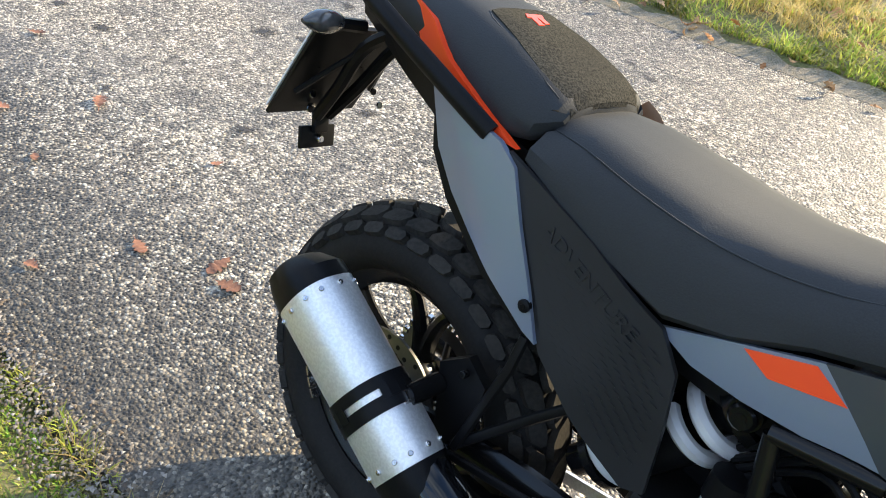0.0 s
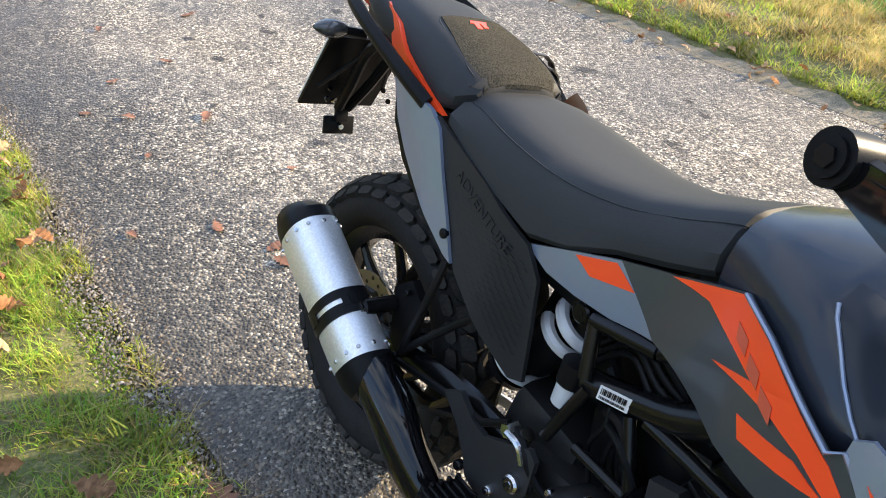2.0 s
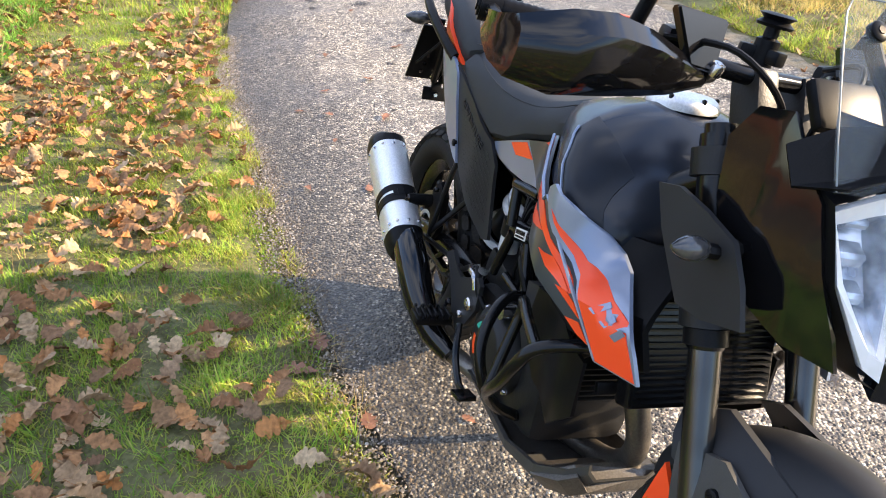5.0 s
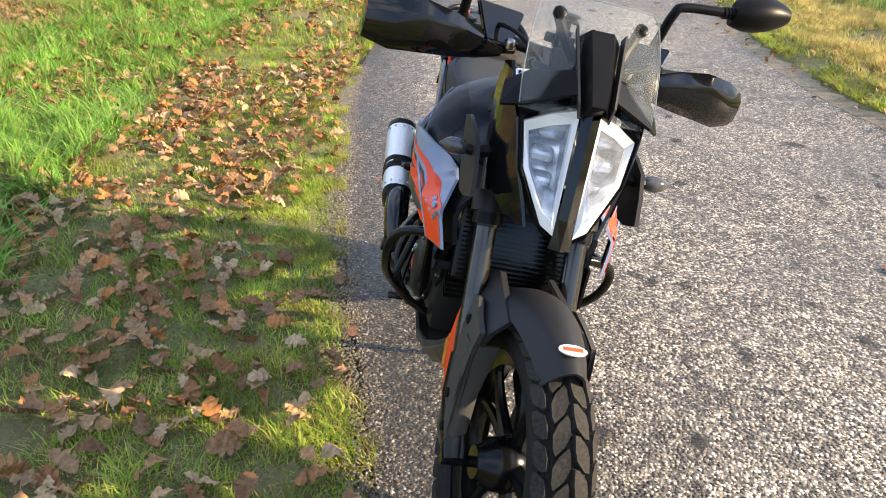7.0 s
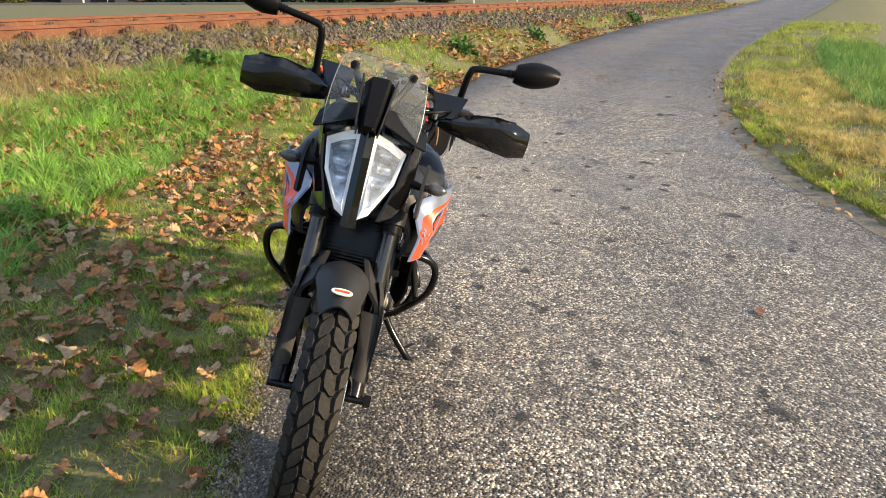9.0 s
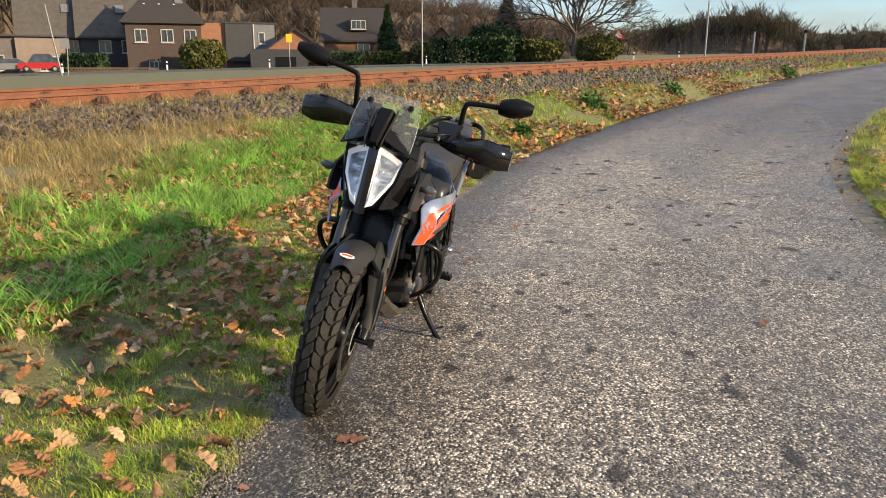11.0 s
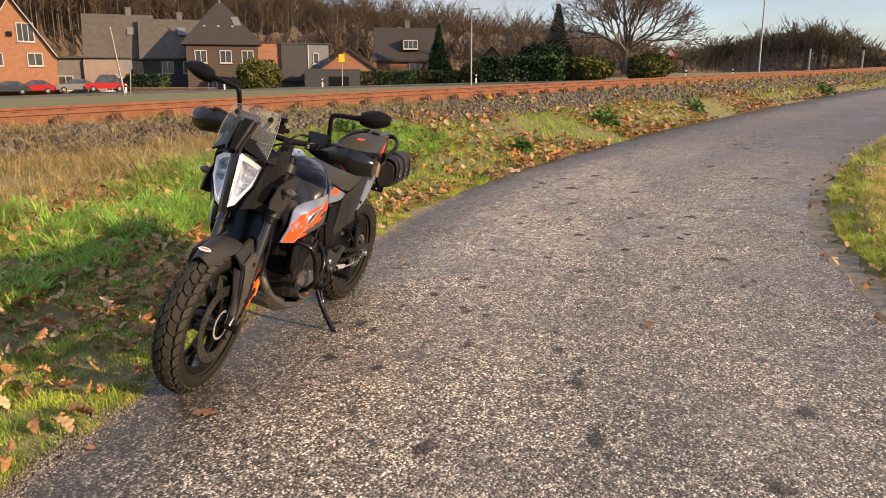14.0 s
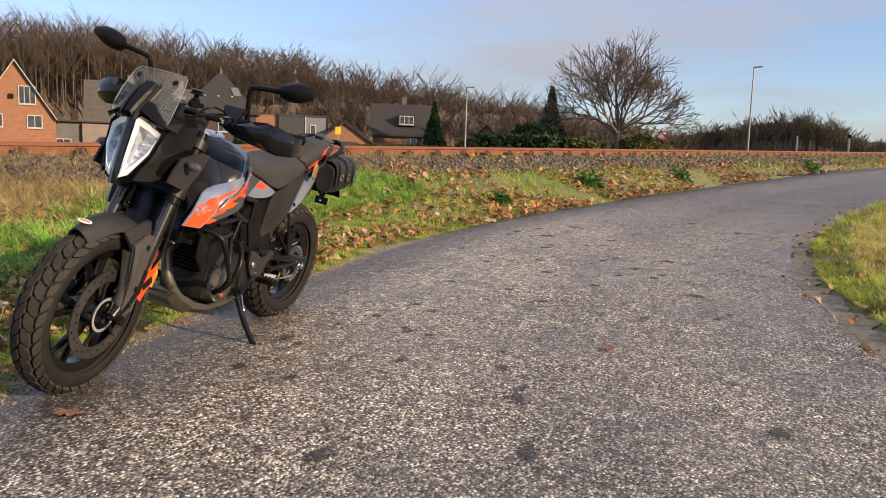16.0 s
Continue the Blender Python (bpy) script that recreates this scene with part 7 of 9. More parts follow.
GRASS_BANK = island_mat("bank_grass", [(0.36, 0.44, 0.07), (0.24, 0.38, 0.05), (0.50, 0.48, 0.12), (0.20, 0.30, 0.05), (0.40, 0.33, 0.12), (0.40, 0.48, 0.08)], 0.7, 3.5, 0, 0.5, (0.3, 1.6))
LEAF = island_mat("oak_leaf", [(0.37, 0.185, 0.075), (0.26, 0.12, 0.052), (0.46, 0.28, 0.135), (0.21, 0.11, 0.055), (0.52, 0.21, 0.060), (0.44, 0.29, 0.155), (0.17, 0.082, 0.040), (0.54, 0.39, 0.23), (0.32, 0.20, 0.105)], 0.7, 90, 0.25, 0.12)


def blades(name, pts, hgt, wid, lean, material, label, bend=0.5):
    """Grass blades at pts (x, y, z): each a bent, tapering strip."""
    n = len(pts)
    a = RNG.uniform(0, 2 * math.pi, n)
    tuft = np.array([noise.noise((p[0] * 6.5, p[1] * 6.5, 20.0)) for p in pts])
    h = hgt * RNG.uniform(0.45, 1.3, n) * np.clip(1.0 + 1.7 * tuft, 0.4, 1.9)
    w = wid * RNG.uniform(0.6, 1.3, n)
    ln = h * lean * RNG.uniform(0.2, 1.6, n)
    dx, dy = np.cos(a), np.sin(a)
    v = np.zeros((n, 5, 3))
    for k, (t, ws) in enumerate(((0, 1), (0, -1), (bend, 0.8), (bend, -0.8), (1, 0))):
        off = ln * t ** 1.8
        v[:, k, 0] = pts[:, 0] + dx * off - dy * w * ws * 0.5
        v[:, k, 1] = pts[:, 1] + dy * off + dx * w * ws * 0.5
        v[:, k, 2] = pts[:, 2] - 0.006 + h * (t if t < 1 else 0.93)
    tri = np.array([[0, 1, 3], [0, 3, 2], [2, 3, 4]])
    t = (tri[None] + (np.arange(n) * 5)[:, None, None]).reshape(-1, 3)
    return tagged(fast_mesh(name, v.reshape(-1, 3), t, material), label, "grass", kind="stuff")


def scatter(n, x0, x1, y_of, d0, d1, side, power=1.0, keep=None):
    """Points on the verge, at distances d0..d1 from the path's edge, thicker close to the edge when power > 1."""
    x = RNG.uniform(x0, x1, n)
    d = d0 + (d1 - d0) * RNG.uniform(0, 1, n) ** power
    e = np.interp(x, NE_X, NE_Y) if side < 0 else np.interp(x, FE_X, FE_Y)
    y = e + side * d
    if keep is not None:
        k = keep(x, y, d)
        x, y, d = x[k], y[k], d[k]
    z = np.array([height(a, b) for a, b in zip(x, y)])
    return np.stack([x, y, z], 1)


def patchy(scale, lo, seed):
    def f(x, y, d):
        v = np.array([noise.noise((a * scale, b * scale, seed)) for a, b in zip(x, y)])
        return v + RNG.uniform(-0.25, 0.25, len(x)) > lo
    return f


# short grass and moss by the edge, thinning out towards the asphalt
blades("short_grass", scatter(120000, -4.2, 3.0, NE_Y, 0.05, 2.6, -1, 1.25, patchy(2.4, -0.22, 1.0)), 0.034, 0.0038, 1.0, GRASS_A, "short green verge grass")
blades("short_grass", scatter(90000, -4.5, 3.0, NE_Y, -0.01, 0.8, -1, 1.2, patchy(3.2, -0.12, 2.0)), 0.021, 0.0034, 0.9, GRASS_Y, "short yellow-green mossy grass at the path's edge")
blades("dry_blades", scatter(30000, -4.5, 3.0, NE_Y, 0.0, 2.4, -1, 1.3, patchy(2.6, -0.08, 6.0)), 0.034, 0.0028, 1.6, GRASS_C, "straw-coloured dead grass")
blades("long_grass", scatter(54000, -6.5, 2.2, NE_Y, 1.2, 2.7, -1, 1.0, patchy(1.3, -0.16, 3.0)), 0.105, 0.0078, 1.5, GRASS_B, "long bright green grass tufts")
blades("dry_grass", scatter(90000, -9, 3.0, NE_Y, 2.25, 5.2, -1, 0.85, patchy(1.4, -0.3, 4.0)), 0.12, 0.0046, 1.3, GRASS_C, "dry brown grass below the ballast")
blades("short_grass", scatter(46000, -14, -4.0, NE_Y, 0.0, 4.6, -1, 1.1, patchy(1.2, -0.12, 5.0)), 0.075, 0.0075, 0.9, GRASS_A, "short green verge grass")
blades("mossy_grass", scatter(22000, -14, -4.0, NE_Y, 0.0, 4.2, -1, 1.3, patchy(1.6, 0.0, 8.0)), 0.06, 0.0075, 0.9, GRASS_Y, "yellow-green verge grass")
blades("short_grass", scatter(19000, -42, -14, NE_Y, 0.1, 4.5, -1, 1.0, patchy(0.7, -0.05, 5.5)), 0.12, 0.018, 0.9, GRASS_A, "verge grass along the path")
blades("dry_grass", scatter(15000, -42, -9, NE_Y, 0.3, 4.6, -1, 0.7, patchy(0.8, 0.02, 9.0)), 0.12, 0.013, 0.9, GRASS_C, "dry brown verge grass")
# the other side of the path
blades("bank_grass", scatter(24000, -6.5, 1.6, FE_Y, 0.17, 1.9, 1, 1.8, patchy(2.0, -0.2, 1.5)), 0.05, 0.0085, 1.3, GRASS_BANK, "yellow-green bank grass")
blades("bank_grass", scatter(80000, -10.0, 1.6, FE_Y, 0.45, 2.0, 1, 0.9, patchy(1.6, -0.25, 2.5)), 0.065, 0.0060, 1.3, GRASS_STRAW, "dry bleached bank grass")
blades("bank_grass", scatter(24000, -24, -6.5, FE_Y, 0.1, 3.0, 1, 1.1, patchy(1.0, -0.15, 3.5)), 0.09, 0.011, 0.9, GRASS_BANK, "yellow-green bank grass")
blades("field_crop", scatter(46000, -16, 1.6, FE_Y, 1.7, 8.0, 1, 1.5), 0.14, 0.009, 0.7, GRASS_CROP, "young green field crop")


# thinner growth where the path runs on
blades("short_grass", scatter(16000, 3.0, 11.0, NE_Y, 0.0, 4.5, -1, 1.2, patchy(1.4, -0.3, 1.0)), 0.07, 0.012, 0.9, GRASS_A, "short green verge grass")
blades("mossy_grass", scatter(8000, 3.0, 11.0, NE_Y, 0.0, 3.5, -1, 1.4, patchy(1.6, -0.1, 8.0)), 0.06, 0.011, 0.9, GRASS_Y, "yellow-green verge grass")
blades("bank_grass", scatter(14000, 1.6, 11.0, FE_Y, 0.03, 3.0, 1, 1.2, patchy(1.4, -0.25, 1.5)), 0.07, 0.013, 1.2, GRASS_BANK, "yellow-green bank grass")
blades("field_crop", scatter(14000, 1.6, 12.0, FE_Y, 1.25, 9.0, 1, 1.2), 0.14, 0.014, 0.7, GRASS_CROP, "young green field crop")


def leaf_outline():
    """Half of a lobed oak leaf: (along, out)."""
    return [(0.0, 0.02), (0.10, 0.06), (0.17, 0.15), (0.24, 0.19), (0.30, 0.12), (0.36, 0.23), (0.43, 0.30), (0.50, 0.25), (0.54, 0.16), (0.61, 0.28), (0.69, 0.31), (0.74, 0.18), (0.81, 0.21), (0.88, 0.19), (0.95, 0.11), (1.0, 0.0)]


def leaf_template(rows=3):
    half = leaf_outline()
    vs, ts = [], []
    for a, o in half:
        for k in range(-1, 2):
            vs.append((a, k * o))
    for i in range(len(half) - 1):
        for k in range(2):
            a = i * 3 + k
            ts += [(a, a + 3, a + 4), (a, a + 4, a + 1)]
    base = len(vs)
    vs += [(0.0, -0.012), (0.0, 0.012), (-0.22, 0.006), (-0.22, -0.006)]
    ts += [(base, base + 1, base + 2), (base, base + 2, base + 3)]
    return np.array(vs), np.array(ts)


LV, LT = leaf_template()


def leaves(name, pts, size, curl, material, label, tilt=0.35):
    n = len(pts)
    L = size * RNG.uniform(0.65, 1.25, n)
    m = len(LV)
    base = np.zeros((n, m, 3))
    base[:, :, 0] = (LV[:, 0] - 0.5)[None]
    base[:, :, 1] = LV[:, 1][None] * RNG.uniform(0.8, 1.15, (n, 1))
    c1, c2 = RNG.normal(0, curl, (n, 1)), RNG.normal(curl * 0.6, curl, (n, 1))
    base[:, :, 2] = c1 * (LV[:, 0] - 0.5)[None] ** 2 * 1.6 + c2 * np.abs(LV[:, 1])[None] * 1.2 + RNG.normal(0, curl * 0.10, (n, m))
    base *= L[:, None, None]
    a, rx, ry = RNG.uniform(0, 2 * math.pi, n), RNG.normal(0, tilt, n), RNG.normal(0, tilt, n)
    y = base[:, :, 1] * np.cos(rx)[:, None] - base[:, :, 2] * np.sin(rx)[:, None]
    z = base[:, :, 1] * np.sin(rx)[:, None] + base[:, :, 2] * np.cos(rx)[:, None]
    x = base[:, :, 0] * np.cos(ry)[:, None] + z * np.sin(ry)[:, None]
    z = -base[:, :, 0] * np.sin(ry)[:, None] + z * np.cos(ry)[:, None]
    z -= z.min(axis=1, keepdims=True) * 0.85
    v = np.stack([x * np.cos(a)[:, None] - y * np.sin(a)[:, None] + pts[:, 0:1], x * np.sin(a)[:, None] + y * np.cos(a)[:, None] + pts[:, 1:2], z + pts[:, 2:3]], -1)
    t = (LT[None] + (np.arange(n) * m)[:, None, None]).reshape(-1, 3)
    return tagged(fast_mesh(name, v.reshape(-1, 3), t, material), label, "leaves", kind="stuff")


lp = scatter(4700, -4.5, 3.0, NE_Y, 0.05, 2.9, -1, 0.95, patchy(1.3, -0.30, 11.0))
lp = lp[(lp[:, 0] < 1.3) | (RNG.uniform(0, 1, len(lp)) < 0.45)]
lp[:, 2] += RNG.uniform(0.008, 0.035, len(lp))
leaves("fallen_leaves", lp, 0.080, 0.38, LEAF, "brown fallen oak leaves strewn over the grass")
lp = scatter(3600, -18, -4.5, NE_Y, -0.05, 2.6, -1, 1.5, patchy(0.7, -0.1, 12.0))
lp[:, 2] += RNG.uniform(0.01, 0.04, len(lp))
leaves("fallen_leaves", lp, 0.12, 0.35, LEAF, "brown fallen oak leaves along the verge")
lp = scatter(900, -40, -16, NE_Y, -0.1, 2.4, -1, 1.3)
lp[:, 2] += RNG.uniform(0.02, 0.05, len(lp))
leaves("fallen_leaves", lp, 0.15, 0.35, LEAF, "brown fallen leaves along the verge")
lp = scatter(500, 3.0, 9.0, NE_Y, 0.05, 3.0, -1, 0.9)
lp[:, 2] += RNG.uniform(0.01, 0.04, len(lp))
leaves("fallen_leaves", lp, 0.10, 0.35, LEAF, "brown fallen oak leaves along the verge")
lp = scatter(420, -10, 1.5, FE_Y, -0.1, 1.5, 1, 1.2)
lp[:, 2] += RNG.uniform(0.005, 0.03, len(lp))
leaves("fallen_leaves", lp, 0.06, 0.35, LEAF, "small brown leaves on the far bank")


# leaves lying singly on the asphalt
def lone_leaf(x, y, size, k):
    one = leaves("oak_leaf", np.array([[0.0, 0.0, 0.0]]), size, 0.13, LEAF_ONE, "", 0.03)
    one.location = (x, y, rise(su(x, y)[0]) + 0.008)
    one["kind"] = ""
    del one["kind"]
    return tagged(one, "dry brown oak leaf lying on the asphalt", "leaf", "leaves on the path")


LEAF_ONE = mat("single_oak_leaf", (0.30, 0.135, 0.075), (0.21, 0.095, 0.055), 0.7, scale=40, rand=0.35, bump=0.3, bump_scale=120)
for k, (x, y, sz) in enumerate(((-1.803, 0.017, 0.10), (-1.693, 0.29, 0.12), (-0.885, 0.058, 0.105), (-0.706, 0.182, 0.10), (-0.62, 0.16, 0.08), (0.055, 1.80, 0.10), (1.637, 0.331, 0.11), (-2.35, 0.32, 0.10), (-2.9, 0.15, 0.08), (-1.15, 0.42, 0.07), (-0.95, -0.18, 0.08), (-3.3, 0.9, 0.08), (-4.1, 0.5, 0.09), (-1.9, -0.12, 0.09), (0.10, -0.27, 0.12), (0.22, -0.34, 0.12), (0.46, -0.19, 0.07), (2.0, 0.13, 0.09), (-1.45, 0.0, 0.07), (-2.2, 0.05, 0.08), (0.52, 0.05, 0.08), (-3.0, 0.62, 0.10), (-5.2, 1.1, 0.1), (-6.0, 0.4, 0.1), (-7.4, 1.9, 0.09), (-9.0, 3.4, 0.1))):
    lone_leaf(x, y, sz * 0.8, k)

# dark stains where leaves have rotted on the asphalt
vs, fs = [], []
spots = [(0.078, 0.828, 0.05), (-0.487, 0.66, 0.06), (0.162, 0.982, 0.055), (0.149, 0.505, 0.05), (-0.354, 0.814, 0.06), (0.614, 1.031, 0.08), (1.014, 0.746, 0.07), (-2.312, 0.549, 0.08), (-1.196, 1.022, 0.06), (0.50, 0.42, 0.07), (0.56, 0.52, 0.06), (-0.9, 1.3, 0.07), (-1.6, 1.5, 0.08), (-2.0, 1.1, 0.09), (-2.8, 1.4, 0.09), (-3.4, 0.8, 0.1), (-1.3, 0.6, 0.06), (0.9, 1.6, 0.09), (1.6, 1.2, 0.1), (-2.6, 0.9, 0.1), (-3.0, 1.9, 0.1), (-4.2, 1.3, 0.12), (-0.7, 1.9, 0.07), (1.9, 1.9, 0.09), (2.4, 0.9, 0.1)]
stain_rng = random.Random(4)
for k in range(60):
    x = stain_rng.uniform(-11, 2.6)
    a, b = near_y(x), far_y(x)
    spots.append((x, a + (b - a) * stain_rng.uniform(0.12, 0.85), stain_rng.uniform(0.045, 0.10) * (1.0 if x > -4 else 1.5)))
uvs = []
for x, y, r in spots:
    b = len(vs)
    n = 12
    z = rise(su(x, y)[0]) + 0.0065
    asp, rot = RNG.uniform(0.45, 0.8), RNG.uniform(-0.5, 0.5)
    vs.append((x, y, z))
    uvs.append((0.0, 0.0))
    for k in range(n):
        a = 2 * math.pi * k / n
        px, py = 1.15 * r * math.cos(a), 1.15 * r * asp * math.sin(a)
        vs.append((x + px * math.cos(rot) - py * math.sin(rot), y + px * math.sin(rot) + py * math.cos(rot), z))
        uvs.append((1.0, 0.0))
    for k in range(n):
        fs.append((b, b + 1 + k, b + 1 + (k + 1) % n))


def stain_mat():
    """Dark rot soaked between the chips, fading out unevenly towards its rim."""
    m = mat("damp_stain", (0.022, 0.019, 0.017), (0.04, 0.034, 0.03), 0.6, scale=30, fine=0.4, fine_scale=160, fine_col=(0.12, 0.11, 0.1), bump=0.6, bump_scale=110)
    n, l = m.node_tree.nodes, m.node_tree.links
    uv = n.new("ShaderNodeUVMap")
    sp = n.new("ShaderNodeSeparateXYZ")
    l.new(uv.outputs["UV"], sp.inputs["Vector"])
    co = n.new("ShaderNodeTexCoord")
    no = n.new("ShaderNodeTexNoise")
    no.inputs["Scale"].default_value = 55.0
    no.inputs["Detail"].default_value = 4.0
    l.new(co.outputs["Object"], no.inputs["Vector"])
    ad = n.new("ShaderNodeMath")
    ad.operation = 'MULTIPLY_ADD'
    l.new(no.outputs["Fac"], ad.inputs[0])
    ad.inputs[1].default_value = 1.5
    l.new(sp.outputs["X"], ad.inputs[2])
    mr = n.new("ShaderNodeMapRange")
    mr.inputs["From Min"].default_value, mr.inputs["From Max"].default_value = 0.9, 1.45
    mr.inputs["To Min"].default_value, mr.inputs["To Max"].default_value = 0.85, 0.0
    l.new(ad.outputs["Value"], mr.inputs["Value"])
    l.new(mr.outputs["Result"], n["Principled BSDF"].inputs["Alpha"])
    return m


STAINS = stuff_mesh("damp_stains", vs, fs, stain_mat())
lay = STAINS.data.uv_layers.new(name="UVMap")
for lp in STAINS.data.loops:
    lay.data[lp.index].uv = uvs[lp.vertex_index]
tagged(STAINS, "dark damp leaf stains on the asphalt", "stains", kind="stuff")


def edge_strip(name, E, side, w0, w1, material, label, uneven=1.0):
    vs, fs = [], []
    for p in E:
        if -45 < p.x < 10:
            wob = uneven * (0.06 * noise.noise((p.x * 1.7, side, 5.0)) + 0.06 * noise.noise((p.x * 6.0, side, 9.0)))
            for w in (w0, (w0 + w1) / 2 + wob, w1 + wob * 1.5):
                y = p.y + side * w
                vs.append((p.x, y, max(height(p.x, y), rise(su(p.x, y)[0])) + (0.008 if w > w0 else 0.0055)))
    n = len(vs) // 3
    for i in range(n - 1):
        for k in range(2):
            a = i * 3 + k
            fs.append((a, a + 1, a + 4, a + 3))
    ob = stuff_mesh(name, vs, fs, material)
    return tagged(ob, label, "verge", kind="structure")


def fine_line(E):
    return [a.lerp(b, k / 6) for a, b in zip(E, E[1:]) for k in range(6)]


edge_strip("verge_sand", fine_line(FE), 1, -0.02, 0.13, SAND, "bare sandy strip at the path's edge")


# green weeds at the foot of the ballast
WEED = island_mat("weed_leaf", [(0.05, 0.12, 0.025), (0.07, 0.16, 0.035), (0.10, 0.18, 0.045)], 0.5, 20, 0.2, 0.25)
for sx, ux, r in ((-1.0, 4.5, 0.14), (3.8, 4.6, 0.15), (9.6, 4.3, 0.24), (13.6, 4.5, 0.2), (22.5, 4.7, 0.3), (-6.6, 4.3, 0.2), (6.0, 3.4, 0.13)):
    p = RAIL_D * sx + RAIL_N * ux
    n = 130
    q = np.stack([p.x + RNG.normal(0, r * 0.45, n), p.y + RNG.normal(0, r * 0.45, n), np.zeros(n)], 1)
    q[:, 2] = [height(a, b) + RNG.uniform(0.02, 0.22) * (r / 0.3) ** 0.5 for a, b in q[:, :2]]
    w = leaves("weed", q, 0.13 * (r / 0.25) ** 0.5, 0.3, WEED, "dark green leafy weed clump", 0.6)
    tagged(w, "dark green leafy weed beside the ballast", "weed", "weeds by the track")

# ---- beyond the track: road, houses, trees ----
BRICK_DARK = mat("dark_brown_brick", (0.058, 0.037, 0.030), (0.043, 0.029, 0.025), 0.85, scale=1.5, fine=0.5, fine_scale=9, fine_col=(0.080, 0.060, 0.050), stretch=(1, 1, 3.5))
BRICK_RED = mat("orange_brick", (0.253, 0.110, 0.055), (0.198, 0.083, 0.044), 0.85, scale=1.5, fine=0.4, fine_scale=9, fine_col=(0.275, 0.165, 0.110), stretch=(1, 1, 3.5))
RENDER_GREY = mat("grey_render", (0.117, 0.108, 0.104), (0.090, 0.086, 0.081), 0.9, scale=1.2, fine=0.2, fine_scale=20)
RENDER_TAN = mat("tan_render", (0.204, 0.162, 0.132), (0.168, 0.132, 0.108), 0.9, scale=1.2, fine=0.2, fine_scale=20)
SLATE = mat("slate_cladding", (0.030, 0.032, 0.035), (0.022, 0.024, 0.027), 0.7, scale=2, fine=0.3, fine_scale=12, stretch=(1, 1, 4))
CLAD_LIGHT = mat("pale_grey_cladding", (0.135, 0.140, 0.149), (0.113, 0.117, 0.126), 0.6, scale=2, stretch=(1, 1, 5))
ROOF_DARK = mat("dark_roof_tiles", (0.028, 0.024, 0.021), (0.040, 0.033, 0.029), 0.8, scale=2, fine=0.5, fine_scale=10, fine_col=(0.015, 0.013, 0.013), stretch=(1, 1, 2))
ROOF_GREY = mat("weathered_roof_tiles", (0.075, 0.065, 0.052), (0.050, 0.044, 0.037), 0.85, scale=1.5, fine=0.5, fine_scale=10, fine_col=(0.100, 0.090, 0.075))
WINFRAME = mat("white_window_frame", (0.413, 0.413, 0.407), (0.358, 0.358, 0.352), 0.5, scale=4)
PANE = mat("dark_window_pane", (0.02, 0.024, 0.03), (0.05, 0.055, 0.06), 0.08, scale=1.5, coat=0.3)
GALV = mat("galvanised_steel", (0.252, 0.258, 0.264), (0.192, 0.198, 0.204), 0.45, metal=0.7, scale=3)
ROADM = mat("far_road_asphalt", (0.060, 0.060, 0.062), (0.045, 0.045, 0.046), 0.8, scale=0.6, fine=0.4, fine_scale=20)
SIGN_RED = mat("sign_red", (0.6, 0.03, 0.03), None, 0.4, scale=6)
SIGN_WHITE = mat("sign_white", (0.8, 0.8, 0.8), None, 0.4, scale=6)
SIGN_YEL = mat("sign_yellow", (0.85, 0.45, 0.02), None, 0.4, scale=6)
WOODM = mat("weathered_wood", (0.16, 0.10, 0.06), (0.1, 0.07, 0.05), 0.9, scale=5)
BARK = mat("grey_brown_bark", (0.115, 0.085, 0.065), (0.075, 0.058, 0.047), 0.95, scale=4, fine=0.4, fine_scale=30, bump=0.5, bump_scale=20)
WOODS = island_mat("bare_twigs", [(0.085, 0.062, 0.045), (0.060, 0.045, 0.034), (0.125, 0.092, 0.066), (0.078, 0.060, 0.045), (0.150, 0.110, 0.080)], 0.9, 2, 0)
WOODS_DARK = island_mat("dark_shrub_twigs", [(0.045, 0.04, 0.03), (0.07, 0.058, 0.042), (0.055, 0.055, 0.035), (0.09, 0.07, 0.05)], 0.9, 2, 0)
EVERGREEN = island_mat("evergreen_leaves", [(0.013, 0.032, 0.010), (0.021, 0.049, 0.014), (0.017, 0.038, 0.013), (0.032, 0.059, 0.017)], 0.6, 3, 0)
BUSH = island_mat("olive_bush_leaves", [(0.078, 0.078, 0.016), (0.052, 0.065, 0.014), (0.104, 0.098, 0.023), (0.039, 0.049, 0.013)], 0.6, 3, 0)
TREE_LEAF = island_mat("withered_leaves", [(0.15, 0.075, 0.035), (0.10, 0.055, 0.03), (0.19, 0.10, 0.05)], 0.8, 3, 0)

# road behind the track, and its kerb-side verge
ROADLINE = smooth_line([(-20, -97, 0), (-36, -80, 0), (-51.4, -66, 0), (-62.8, -54.5, 0), (-73.2, -39.5, 0), (-80.5, -22, 0), (-84, -4.8, 0), (-84.5, 11.6, 0), (-83, 32, 0)], 5)
vs, fs = [], []
for i, p in enumerate(ROADLINE):
    d = (ROADLINE[min(i + 1, len(ROADLINE) - 1)] - ROADLINE[max(i - 1, 0)]).normalized()
    nrm = Vector((d.y, -d.x, 0))
    for w in (-3.2, 3.2):
        q = p + nrm * w
        vs.append((q.x, q.y, height(q.x, q.y) + 0.12))
    for w in (-3.2, 3.2):
        q = p + nrm * w
        vs.append((q.x, q.y, height(q.x, q.y) - 0.3))
for i in range(len(ROADLINE) - 1):
    a = i * 4
    fs += [(a, a + 1, a + 5, a + 4), (a, a + 4, a + 6, a + 2), (a + 1, a + 3, a + 7, a + 5)]
